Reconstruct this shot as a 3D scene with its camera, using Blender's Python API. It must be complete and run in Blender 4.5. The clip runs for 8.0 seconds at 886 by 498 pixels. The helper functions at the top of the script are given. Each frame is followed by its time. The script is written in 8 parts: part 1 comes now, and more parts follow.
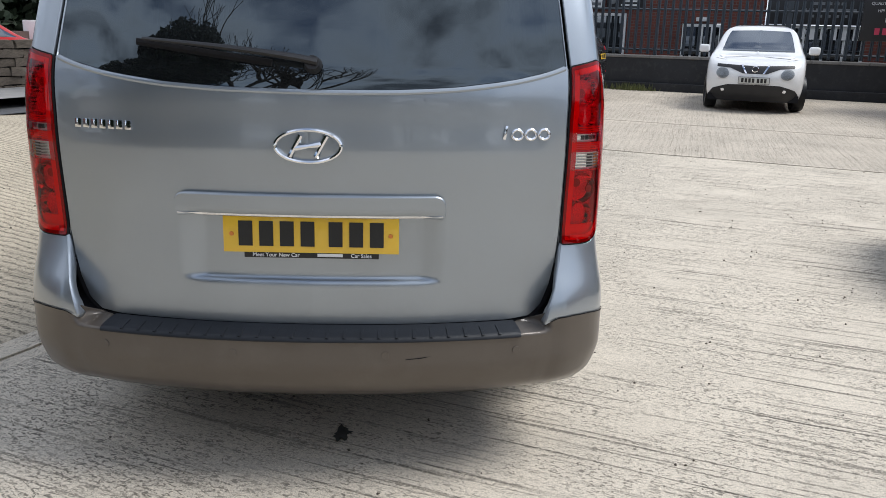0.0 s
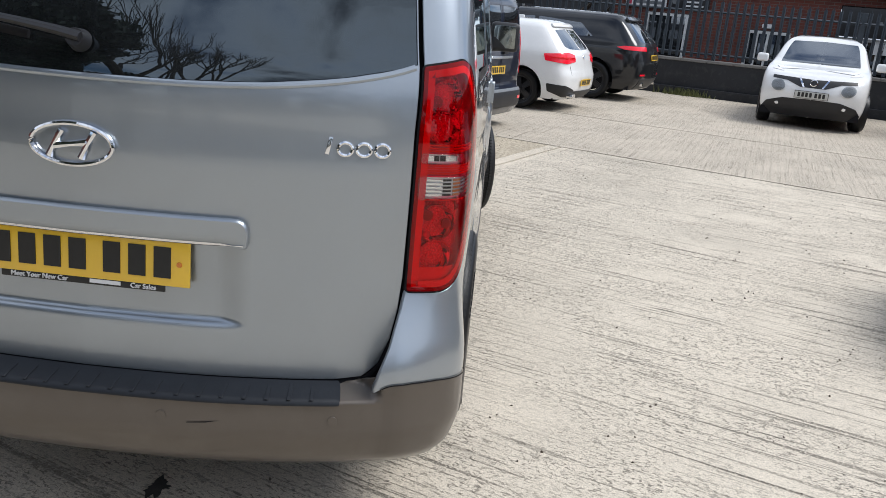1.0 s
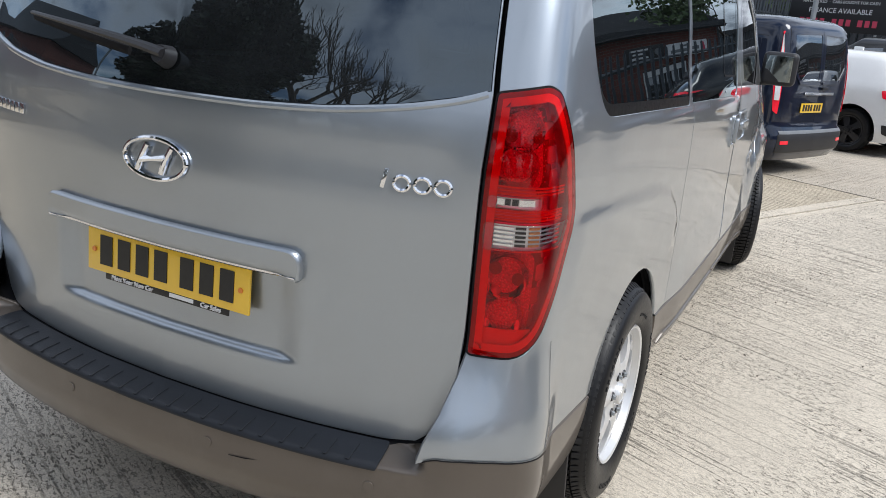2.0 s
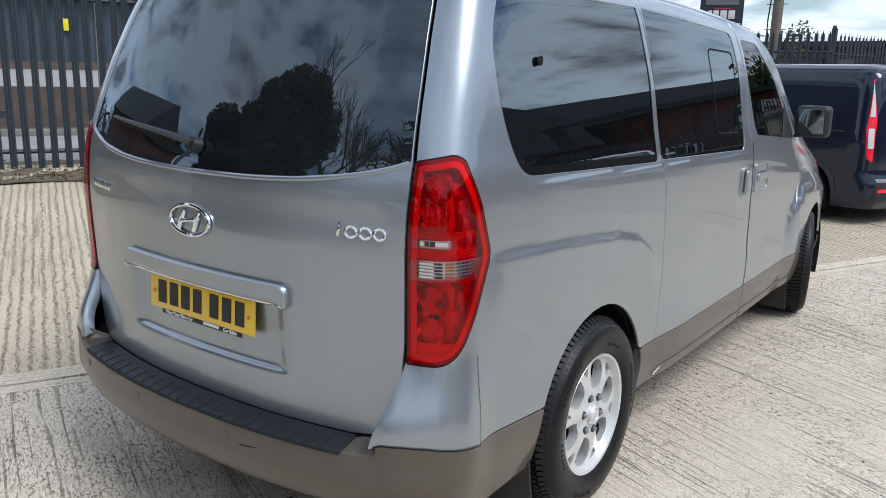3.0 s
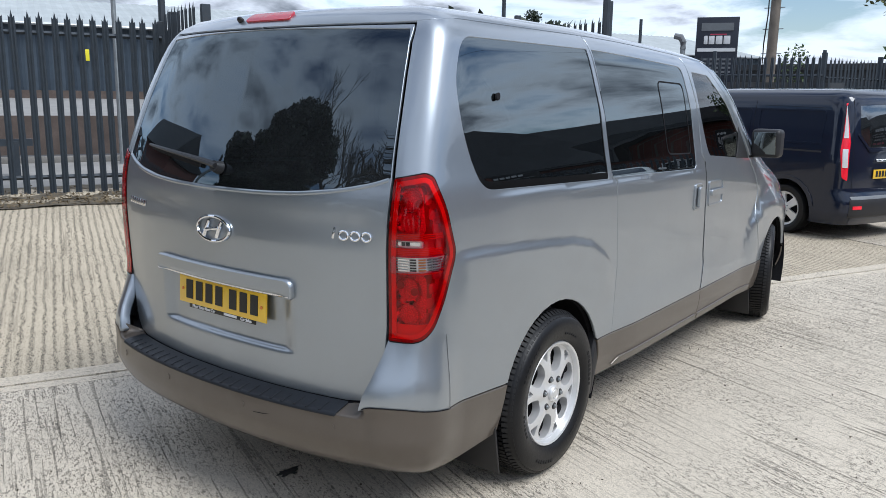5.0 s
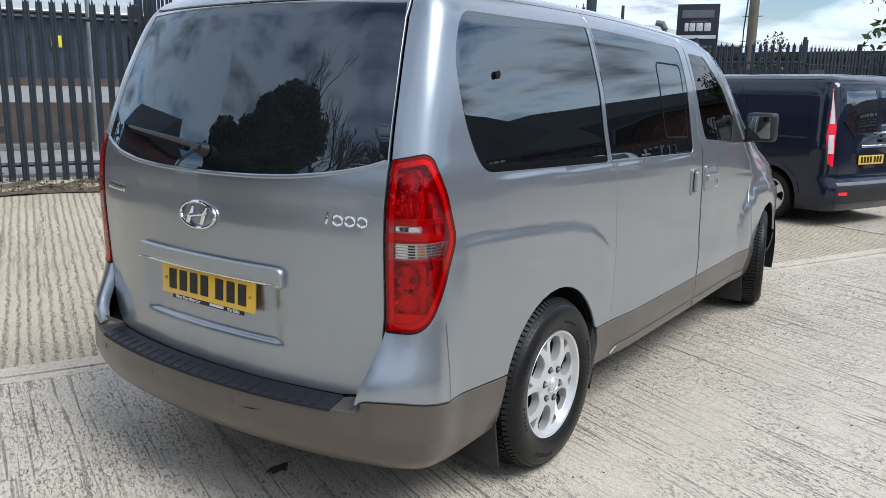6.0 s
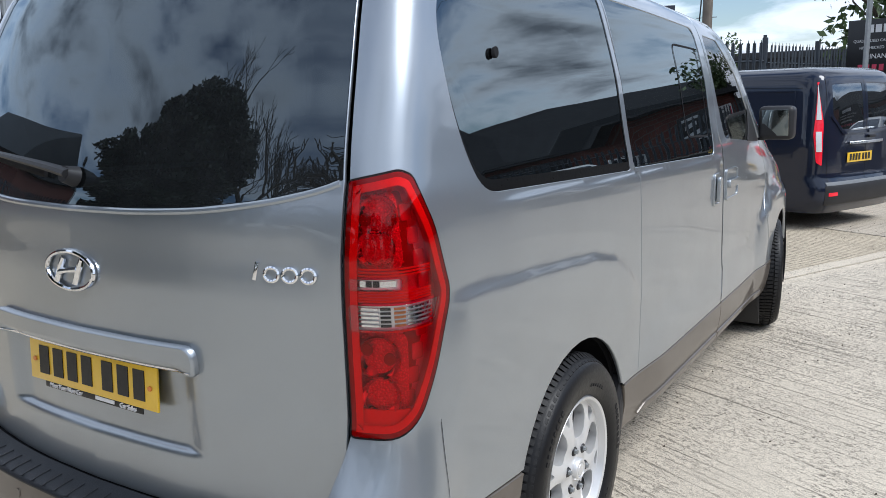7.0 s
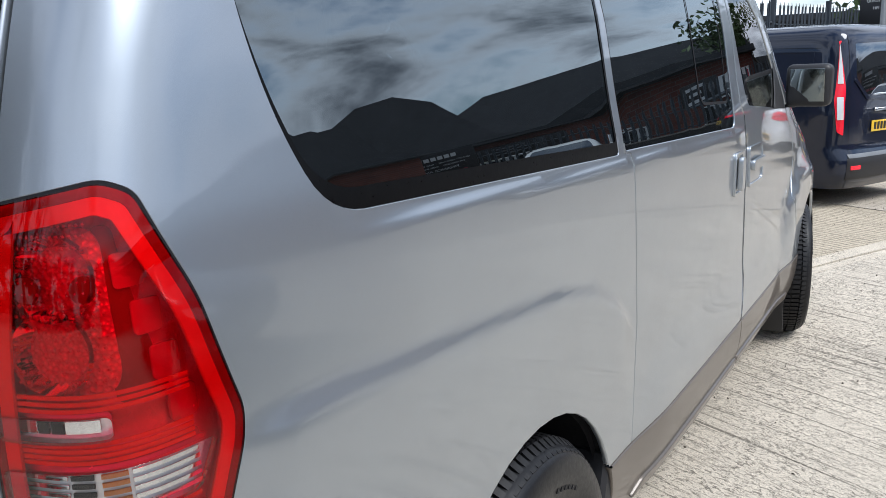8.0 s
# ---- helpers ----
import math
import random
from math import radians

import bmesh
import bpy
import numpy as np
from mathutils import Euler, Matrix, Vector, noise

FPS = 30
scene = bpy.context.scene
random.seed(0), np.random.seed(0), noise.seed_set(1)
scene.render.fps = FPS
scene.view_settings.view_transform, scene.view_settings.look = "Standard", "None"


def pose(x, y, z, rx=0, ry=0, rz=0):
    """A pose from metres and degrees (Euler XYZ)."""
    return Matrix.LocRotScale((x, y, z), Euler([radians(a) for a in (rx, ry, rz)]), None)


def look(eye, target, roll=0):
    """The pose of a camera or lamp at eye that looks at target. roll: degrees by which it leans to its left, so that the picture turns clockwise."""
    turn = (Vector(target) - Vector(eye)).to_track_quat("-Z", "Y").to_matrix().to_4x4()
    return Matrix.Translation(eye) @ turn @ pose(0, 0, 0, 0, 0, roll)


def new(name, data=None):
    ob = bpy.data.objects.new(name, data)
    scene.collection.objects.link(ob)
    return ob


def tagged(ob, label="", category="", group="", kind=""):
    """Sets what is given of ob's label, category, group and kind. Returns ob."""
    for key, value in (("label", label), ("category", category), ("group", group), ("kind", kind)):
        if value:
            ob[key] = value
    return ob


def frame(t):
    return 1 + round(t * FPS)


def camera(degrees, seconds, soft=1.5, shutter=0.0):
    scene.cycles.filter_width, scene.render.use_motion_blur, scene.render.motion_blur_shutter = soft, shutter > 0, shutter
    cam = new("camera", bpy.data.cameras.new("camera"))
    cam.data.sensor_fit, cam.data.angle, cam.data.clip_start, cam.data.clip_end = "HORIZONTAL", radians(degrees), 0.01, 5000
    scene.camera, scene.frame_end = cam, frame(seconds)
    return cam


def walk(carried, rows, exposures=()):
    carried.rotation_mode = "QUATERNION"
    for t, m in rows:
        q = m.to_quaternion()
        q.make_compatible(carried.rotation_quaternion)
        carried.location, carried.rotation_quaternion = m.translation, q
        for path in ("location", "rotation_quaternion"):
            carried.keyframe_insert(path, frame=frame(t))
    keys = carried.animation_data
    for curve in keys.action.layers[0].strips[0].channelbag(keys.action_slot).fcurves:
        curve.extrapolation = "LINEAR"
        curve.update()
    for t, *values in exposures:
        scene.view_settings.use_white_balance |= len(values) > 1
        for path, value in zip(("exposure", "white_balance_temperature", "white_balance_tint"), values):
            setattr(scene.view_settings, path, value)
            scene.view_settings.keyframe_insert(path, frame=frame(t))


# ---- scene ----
import functools

cam = camera(58.0, 8.0, soft=0.8)
PATH = [
    (0, (0.0, -0.093, 1.411), (0.043, 1.832, 0.872), 1.4),
    (0.5, (0.275, 0.248, 1.414), (0.388, 2.158, 0.832), 3.6),
    (0.7, (0.412, 0.332, 1.405), (0.473, 2.248, 0.833), 4.2),
    (1, (0.59, 0.47, 1.429), (0.498, 2.384, 0.856), 5.2),
    (1.2, (0.702, 0.594, 1.385), (0.474, 2.506, 0.845), 5.6),
    (1.5, (0.809, 0.767, 1.43), (0.407, 2.641, 0.857), 6.2),
    (1.7, (0.884, 0.830, 1.426), (0.309, 2.663, 0.869), 5.8),
    (2, (1.04, 0.887, 1.442), (0.193, 2.607, 0.874), 5.0),
    (2.2, (1.197, 0.961, 1.469), (0.142, 2.562, 0.898), 4.4),
    (3.3, (1.847, 0.636, 1.545), (0.679, 2.207, 1.134), 1.3),
    (3.5, (1.933, 0.604, 1.555), (0.751, 2.166, 1.153), 1.4),
    (4, (2.061, 0.48, 1.572), (0.858, 2.032, 1.191), 0.9),
    (4.5, (2.115, 0.375, 1.576), (0.915, 1.93, 1.203), 0.9),
    (6, (1.98, 0.439, 1.533), (0.835, 2.028, 1.128), 0.9),
    (6.5, (1.758, 0.732, 1.51), (0.648, 2.346, 1.104), 0.5),
    (7, (1.447, 1.076, 1.46), (0.384, 2.729, 1.09), -1.2),
    (7.2, (1.341, 1.230, 1.442), (0.282, 2.890, 1.094), -2.2),
    (7.5, (1.253, 1.466, 1.43), (0.218, 3.132, 1.037), -3.1),
    (7.7, (1.207, 1.645, 1.434), (0.174, 3.306, 1.021), -2.1),
    (8, (1.17, 1.937, 1.413), (0.111, 3.576, 0.972), -1.8),
]
LIGHT = [(0.0, 0.02, 6080, 10), (1.5, 0.02, 6070, 10), (2.2, 0.07, 6080, 10), (3.4, -0.04, 5850, 9), (5.5, -0.04, 5850, 9), (7.0, 0.04, 5900, 9.5), (8.0, 0.22, 5930, 10)]
walk(cam, [(t, look(eye, target, roll)) for t, eye, target, roll in PATH], LIGHT)

# ---------------------------------------------------------------- light
SUN_DIR = Vector((0.70, -0.04, 1.0)).normalized()
world = bpy.data.worlds.new("sky")
scene.world = world
world.use_nodes = True
wn, wl = world.node_tree.nodes, world.node_tree.links
wn.clear()
w_out = wn.new("ShaderNodeOutputWorld")
w_bg = wn.new("ShaderNodeBackground")
w_sky = wn.new("ShaderNodeTexSky")
w_sky.sky_type = "NISHITA"
w_sky.sun_disc = False
w_sky.sun_elevation = math.asin(SUN_DIR.z)
w_sky.sun_rotation = math.atan2(SUN_DIR.x, SUN_DIR.y)
w_sky.dust_density = 0.6
w_co = wn.new("ShaderNodeTexCoord")
w_sep = wn.new("ShaderNodeSeparateXYZ")
wl.new(w_co.outputs["Generated"], w_sep.inputs[0])
w_up = wn.new("ShaderNodeMath")
w_up.operation = "MAXIMUM"
w_up.inputs[1].default_value = 0.0
wl.new(w_sep.outputs["Z"], w_up.inputs[0])
w_add = wn.new("ShaderNodeMath")
w_add.inputs[1].default_value = 0.22
wl.new(w_up.outputs[0], w_add.inputs[0])
w_div = wn.new("ShaderNodeVectorMath")
w_div.operation = "DIVIDE"
w_cmb = wn.new("ShaderNodeCombineXYZ")
for k in range(3):
    wl.new(w_add.outputs[0], w_cmb.inputs[k])
wl.new(w_co.outputs["Generated"], w_div.inputs[0])
wl.new(w_cmb.outputs[0], w_div.inputs[1])
w_noise = wn.new("ShaderNodeTexNoise")
w_noise.inputs["Scale"].default_value = 1.55
w_noise.inputs["Detail"].default_value = 8.0
w_noise.inputs["Roughness"].default_value = 0.56
w_noise.inputs["Distortion"].default_value = 0.25
wl.new(w_div.outputs[0], w_noise.inputs["Vector"])
w_ramp = wn.new("ShaderNodeValToRGB")
w_ramp.color_ramp.elements[0].position = 0.36
w_ramp.color_ramp.elements[1].position = 0.55
wl.new(w_noise.outputs["Fac"], w_ramp.inputs["Fac"])
w_shade = wn.new("ShaderNodeValToRGB")
w_shade.color_ramp.elements[0].position = 0.47
w_shade.color_ramp.elements[0].color = (11.5, 11.9, 12.7, 1)
w_shade.color_ramp.elements[1].position = 0.655
w_shade.color_ramp.elements[1].color = (2.3, 2.5, 2.85, 1)
wl.new(w_noise.outputs["Fac"], w_shade.inputs["Fac"])
w_mix = wn.new("ShaderNodeMix")
w_mix.data_type = "RGBA"
wl.new(w_ramp.outputs["Color"], w_mix.inputs["Factor"])
wl.new(w_sky.outputs["Color"], w_mix.inputs["A"])
wl.new(w_shade.outputs["Color"], w_mix.inputs["B"])
wl.new(w_mix.outputs["Result"], w_bg.inputs["Color"])
w_bg.inputs["Strength"].default_value = 0.118
wl.new(w_bg.outputs[0], w_out.inputs["Surface"])

sun = new("sun", bpy.data.lights.new("sun", "SUN"))
sun.data.energy = 3.0
sun.data.angle = radians(30)
sun.data.color = (1.0, 0.955, 0.88)
sun.matrix_world = look((0, 0, 40), Vector((0, 0, 40)) - SUN_DIR)


# ---------------------------------------------------------------- materials
def nodes_of(name):
    m = bpy.data.materials.new(name)
    m.use_nodes = True
    n = m.node_tree.nodes
    n.clear()
    out = n.new("ShaderNodeOutputMaterial")
    b = n.new("ShaderNodeBsdfPrincipled")
    m.node_tree.links.new(b.outputs[0], out.inputs["Surface"])
    return m, n, m.node_tree.links, b, out


def coords(n, l, angle=0.0, scale=(1, 1, 1), space="Object"):
    """Texture coordinates, first turned about z, then scaled along the turned axes."""
    out = n.new("ShaderNodeTexCoord").outputs[space]
    for key, value in (("Rotation", (0, 0, radians(angle))), ("Scale", scale)):
        mp = n.new("ShaderNodeMapping")
        mp.inputs[key].default_value = value
        l.new(out, mp.inputs["Vector"])
        out = mp.outputs[0]
    return out


def noise_node(n, l, vec, scale, detail=4.0, rough=0.55, distort=0.0):
    t = n.new("ShaderNodeTexNoise")
    t.inputs["Scale"].default_value = scale
    t.inputs["Detail"].default_value = detail
    t.inputs["Roughness"].default_value = rough
    t.inputs["Distortion"].default_value = distort
    l.new(vec, t.inputs["Vector"])
    return t.outputs["Fac"]


def ramp(n, l, fac, stops):
    r = n.new("ShaderNodeValToRGB")
    e = r.color_ramp.elements
    while len(e) < len(stops):
        e.new(0.5)
    for k, (p, c) in enumerate(stops):
        e[k].position = p
        e[k].color = (*c, 1) if isinstance(c, tuple) else (c, c, c, 1)
    l.new(fac, r.inputs["Fac"])
    return r.outputs["Color"]


def mixed(n, l, fac, a, b, mode="MIX"):
    m = n.new("ShaderNodeMix")
    m.data_type = "RGBA"
    m.blend_type = mode
    for key, v in (("Factor", fac), ("A", a), ("B", b)):
        if isinstance(v, (int, float)):
            m.inputs[key].default_value = v if key == "Factor" else (v, v, v, 1)
        elif isinstance(v, tuple):
            m.inputs[key].default_value = (*v, 1)
        else:
            l.new(v, m.inputs[key])
    return m.outputs["Result"]


def bumped(n, l, b, height, strength=0.3, distance=0.01):
    k = n.new("ShaderNodeBump")
    k.inputs["Strength"].default_value = strength
    k.inputs["Distance"].default_value = distance
    l.new(height, k.inputs["Height"])
    l.new(k.outputs[0], b.inputs["Normal"])


def mat(name, color, rough=0.5, metal=0.0, coat=0.0, vary=0.12, scale=6.0, fine=90.0, bump=0.1, spec=0.5, depth=0.004, dirt=None):
    """A surface with broad and fine variation of colour, gloss and relief."""
    m, n, l, b, _ = nodes_of(name)
    v = coords(n, l)
    broad = noise_node(n, l, v, scale, 5.0, 0.6)
    small = noise_node(n, l, v, fine, 3.0, 0.6)
    lo = tuple(c * (1 - vary) for c in color)
    hi = tuple(min(1.0, c * (1 + vary)) for c in color)
    col = ramp(n, l, broad, [(0.3, lo), (0.7, hi)])
    col = mixed(n, l, ramp(n, l, small, [(0.35, 0.0), (0.7, vary * 1.4)]), col, tuple(c * 0.55 for c in color))
    if dirt:
        d = ramp(n, l, noise_node(n, l, v, scale * 2.3, 7.0, 0.65), [(0.52, 0.0), (0.72, 0.7)])
        col = mixed(n, l, d, col, dirt)
    l.new(col, b.inputs["Base Color"])
    r = ramp(n, l, small, [(0.25, max(0.0, rough - 0.06)), (0.75, min(1.0, rough + 0.06))])
    l.new(r, b.inputs["Roughness"])
    b.inputs["Metallic"].default_value = metal
    b.inputs["Coat Weight"].default_value = coat
    b.inputs["Coat Roughness"].default_value = 0.03
    b.inputs["Specular IOR Level"].default_value = spec
    if bump:
        bumped(n, l, b, small, bump, depth)
    return m


def paint(name, color, metal=0.55, rough=0.34, coat=1.0, flake=0.05, film=0.10):
    """Car paint: flaked base under clear lacquer with a film of dust."""
    m, n, l, b, _ = nodes_of(name)
    v = coords(n, l)
    fl = noise_node(n, l, v, 1400.0, 1.0, 0.5)
    col = mixed(n, l, ramp(n, l, fl, [(0.35, 0.0), (0.7, 1.0)]), tuple(c * (1 - flake) for c in color), tuple(min(1, c * (1 + flake)) for c in color))
    dust = noise_node(n, l, v, 3.5, 6.0, 0.65)
    col = mixed(n, l, ramp(n, l, dust, [(0.45, 0.0), (0.75, film)]), col, (0.36, 0.33, 0.29))
    l.new(col, b.inputs["Base Color"])
    b.inputs["Metallic"].default_value = metal
    l.new(ramp(n, l, dust, [(0.3, rough - 0.03), (0.7, rough + 0.05)]), b.inputs["Roughness"])
    b.inputs["Specular IOR Level"].default_value = 0.12
    b.inputs["Coat Weight"].default_value = coat
    l.new(ramp(n, l, dust, [(0.35, 0.015), (0.75, 0.06)]), b.inputs["Coat Roughness"])
    peel = noise_node(n, l, v, 22.0, 2.0, 0.5)
    bumped(n, l, b, peel, 0.02, 0.004)
    return m


def pane(name, tint, gloss_rough=0.0, ior=1.5, shift=0.0, sheen=(1, 1, 1), dust=0.0):
    """Coloured glass: light passes tinted, the surface mirrors by Fresnel."""
    m, n, l, b, out = nodes_of(name)
    n.remove(b)
    tr = n.new("ShaderNodeBsdfTransparent")
    tr.inputs["Color"].default_value = (*tint, 1)
    gl = n.new("ShaderNodeBsdfGlossy")
    gl.inputs["Roughness"].default_value = gloss_rough
    gl.inputs["Color"].default_value = (*sheen, 1)
    fr = n.new("ShaderNodeFresnel")
    fr.inputs["IOR"].default_value = ior
    v = coords(n, l)
    k = n.new("ShaderNodeBump")
    k.inputs["Strength"].default_value = 0.012
    k.inputs["Distance"].default_value = 0.01
    l.new(noise_node(n, l, v, 5.0, 1.0), k.inputs["Height"])
    l.new(k.outputs[0], gl.inputs["Normal"])
    mx = n.new("ShaderNodeMixShader")
    if shift:
        ad = n.new("ShaderNodeMath")
        ad.inputs[1].default_value = shift
        ad.use_clamp = True
        l.new(fr.outputs[0], ad.inputs[0])
        l.new(ad.outputs[0], mx.inputs[0])
    else:
        l.new(fr.outputs[0], mx.inputs[0])
    l.new(tr.outputs[0], mx.inputs[1])
    l.new(gl.outputs[0], mx.inputs[2])
    last = mx.outputs[0]
    if dust:
        df = n.new("ShaderNodeBsdfDiffuse")
        df.inputs["Color"].default_value = (0.50, 0.56, 0.62, 1)
        film = n.new("ShaderNodeMixShader")
        l.new(ramp(n, l, noise_node(n, l, v, 4.0, 6.0, 0.7), [(0.3, dust * 0.6), (0.7, dust * 1.5)]), film.inputs[0])
        l.new(last, film.inputs[1])
        l.new(df.outputs[0], film.inputs[2])
        last = film.outputs[0]
    l.new(last, out.inputs["Surface"])
    return m


def concrete(name, tine_angle, base, tines=1.0, ridges=0.0, pitch=0.055, crumbled=False):
    """Tined yard concrete: crumbled mortar skin, thin broken grooves, stains and grit.
    ridges: how plainly the regular raked ridges show, pitch metres apart. crumbled: broken skin beside the long joint."""
    m, n, l, b, _ = nodes_of(name)
    v = coords(n, l)
    long_way = coords(n, l, -tine_angle, (0.85, 36.0, 1.0))
    thin_way = coords(n, l, -tine_angle - 1.0, (1.6, 62.0, 1.0))
    crumb_way = coords(n, l, -tine_angle, (38.0, 96.0, 1.0))
    tuft_way = coords(n, l, -tine_angle, (0.7, 2.6, 1.0))
    line = noise_node(n, l, long_way, 1.0, 1.0, 0.4)
    hair = noise_node(n, l, thin_way, 1.0, 1.0, 0.4)
    crumb = noise_node(n, l, crumb_way, 1.0, 3.0, 0.6, 1.1)
    fine = noise_node(n, l, v, 210.0, 3.0, 0.7)
    patchy = noise_node(n, l, v, 0.8, 5.0, 0.6)
    mid = noise_node(n, l, v, 7.0, 5.0, 0.65)
    # straight raked grooves in loose clusters, their edges crumbled
    thin = mixed(n, l, 1.0, ramp(n, l, line, [(0.635, 0.0), (0.665, 1.0)]), ramp(n, l, hair, [(0.62, 0.0), (0.66, 0.85)]), "ADD")
    broken = ramp(n, l, noise_node(n, l, v, 70.0, 4.0, 0.75), [(0.40, 0.05), (0.52, 1.0)])
    groove = mixed(n, l, 1.0, thin, broken, "MULTIPLY")
    groove = mixed(n, l, 1.0, groove, ramp(n, l, noise_node(n, l, tuft_way, 1.0, 3.0, 0.6), [(0.36, 0.25), (0.60, 1.0)]), "MULTIPLY")
    pits = ramp(n, l, crumb, [(0.385, 1.0), (0.445, 0.0)])
    worn = ramp(n, l, noise_node(n, l, v, 1.9, 5.0, 0.65), [(0.38, 0.12), (0.58, 1.0)])
    if crumbled:
        sx = n.new("ShaderNodeSeparateXYZ")
        l.new(coords(n, l, -154.8), sx.inputs[0])
        near = n.new("ShaderNodeMapRange")
        near.inputs["From Min"].default_value, near.inputs["From Max"].default_value = 0.45, 1.75
        l.new(sx.outputs["X"], near.inputs["Value"])
        blotch = ramp(n, l, noise_node(n, l, v, 3.2, 5.0, 0.65), [(0.34, 0.15), (0.54, 1.0)])
        area = mixed(n, l, 1.0, near.outputs[0], blotch, "MULTIPLY")
        more = ramp(n, l, crumb, [(0.415, 1.0), (0.465, 0.0)])
        pits = mixed(n, l, 1.0, mixed(n, l, 1.0, pits, worn, "MULTIPLY"), mixed(n, l, 1.0, more, area, "MULTIPLY"), "LIGHTEN")
    else:
        pits = mixed(n, l, 1.0, pits, worn, "MULTIPLY")
    col = ramp(n, l, patchy, [(0.28, tuple(c * 0.84 for c in base)), (0.5, base), (0.75, tuple(c * 1.10 for c in base))])
    col = mixed(n, l, ramp(n, l, mid, [(0.45, 0.0), (0.75, 0.35)]), col, tuple(c * 0.78 for c in base))
    grain = noise_node(n, l, v, 95.0, 4.0, 0.75)
    col = mixed(n, l, ramp(n, l, grain, [(0.36, 0.7), (0.47, 0.0)]), col, tuple(c * 0.55 for c in base))
    col = mixed(n, l, ramp(n, l, grain, [(0.55, 0.0), (0.68, 0.6)]), col, tuple(min(0.9, c * 1.25) for c in base))
    col = mixed(n, l, ramp(n, l, fine, [(0.30, 0.85), (0.47, 0.0)]), col, tuple(c * 0.5 for c in base))
    col = mixed(n, l, ramp(n, l, fine, [(0.56, 0.0), (0.72, 0.8)]), col, tuple(min(0.9, c * 1.45) for c in base))
    deep = tuple(c * 0.28 for c in base)
    col = mixed(n, l, mixed(n, l, 1.0, pits, 0.9, "MULTIPLY"), col, deep)
    col = mixed(n, l, mixed(n, l, 1.0, groove, 0.85 * tines, "MULTIPLY"), col, deep)
    height = mixed(n, l, 0.5, mixed(n, l, 1.0, 1.0, pits, "SUBTRACT"), mixed(n, l, 1.0, 1.0, groove, "SUBTRACT"))
    if ridges:
        wv = n.new("ShaderNodeTexWave")
        wv.bands_direction = "Y"
        wv.inputs["Scale"].default_value = 0.314 / pitch
        wv.inputs["Distortion"].default_value = 2.6
        wv.inputs["Detail"].default_value = 3.0
        wv.inputs["Detail Scale"].default_value = 2.0
        l.new(coords(n, l, -tine_angle), wv.inputs["Vector"])
        rake = ramp(n, l, wv.outputs["Fac"], [(0.10, 1.0), (0.42, 0.0)])
        rake = mixed(n, l, 1.0, rake, ramp(n, l, crumb, [(0.40, 1.0), (0.60, 0.10)]), "MULTIPLY")
        col = mixed(n, l, mixed(n, l, 1.0, rake, 0.85 * ridges, "MULTIPLY"), col, tuple(c * 0.20 for c in base))
        height = mixed(n, l, 0.5 * ridges, height, wv.outputs["Fac"])
    stain = ramp(n, l, noise_node(n, l, v, 0.5, 5.0, 0.65, 0.8), [(0.58, 0.0), (0.78, 0.35)])
    col = mixed(n, l, stain, col, tuple(c * 0.5 for c in base))
    l.new(col, b.inputs["Base Color"])
    b.inputs["Roughness"].default_value = 0.88
    b.inputs["Specular IOR Level"].default_value = 0.25
    bumped(n, l, b, mixed(n, l, 0.25, height, fine), 0.9, 0.010)
    return m


MAT = {}
MAT["silver"] = paint("silver_paint", (0.345, 0.380, 0.418), 0.82, 0.33)
MAT["bronze"] = paint("bronze_paint", (0.120, 0.102, 0.086), 0.45, 0.42, 0.6)
MAT["navy"] = paint("navy_paint", (0.006, 0.011, 0.028), 0.2, 0.35, film=0.004)
MAT["white_paint"] = paint("white_paint", (0.78, 0.78, 0.77), 0.0, 0.4)
MAT["black_paint"] = paint("black_paint", (0.010, 0.011, 0.013), 0.2, 0.35, film=0.02)
MAT["blue_grey"] = paint("blue_grey_paint", (0.10, 0.12, 0.16), 0.5, 0.35)
MAT["red_paint"] = paint("red_paint", (0.45, 0.02, 0.02), 0.1, 0.35)
# near-black for real rubber, and for painted shade in gaps and hollows
MAT["gap"] = mat("gap_shadow_rubber", (0.014, 0.014, 0.016), 0.8, bump=0.05, spec=0.15)
MAT["seal"] = mat("window_seal_rubber", (0.003, 0.0032, 0.0036), 0.32, bump=0.05, spec=0.12)
MAT["rubber"] = mat("tyre_rubber", (0.010, 0.010, 0.011), 0.58, spec=0.35, vary=0.25, scale=9, bump=0.2)
MAT["wall_rubber"] = mat("tyre_sidewall", (0.008, 0.008, 0.009), 0.40, spec=0.30, vary=0.3, scale=7, bump=0.12)
MAT["trim"] = mat("black_plastic", (0.014, 0.014, 0.016), 0.5, vary=0.15, bump=0.25, fine=300, depth=0.001)
MAT["pad"] = mat("step_pad_plastic", (0.011, 0.013, 0.017), 0.48, spec=0.35, vary=0.2, bump=0.35, fine=420, depth=0.001)
MAT["alloy"] = mat("alloy_silver", (0.72, 0.72, 0.72), 0.36, 0.55, 0.3, vary=0.03, bump=0.0)
# real dark wheels, and the painted shade inside silver ones
MAT["dark_and_shaded_alloy"] = mat("dark_and_shaded_alloy", (0.03, 0.03, 0.033), 0.35, 0.5, bump=0.02)
MAT["chrome"] = mat("chrome", (0.80, 0.81, 0.83), 0.06, 1.0, vary=0.03, bump=0.0)
MAT["plate_yellow"] = mat("plate_yellow", (0.80, 0.50, 0.03), 0.35, 0, 0.6, vary=0.04, bump=0.02)
MAT["plate_white"] = mat("plate_white", (0.50, 0.50, 0.47), 0.35, 0, 0.6, vary=0.04, bump=0.02)
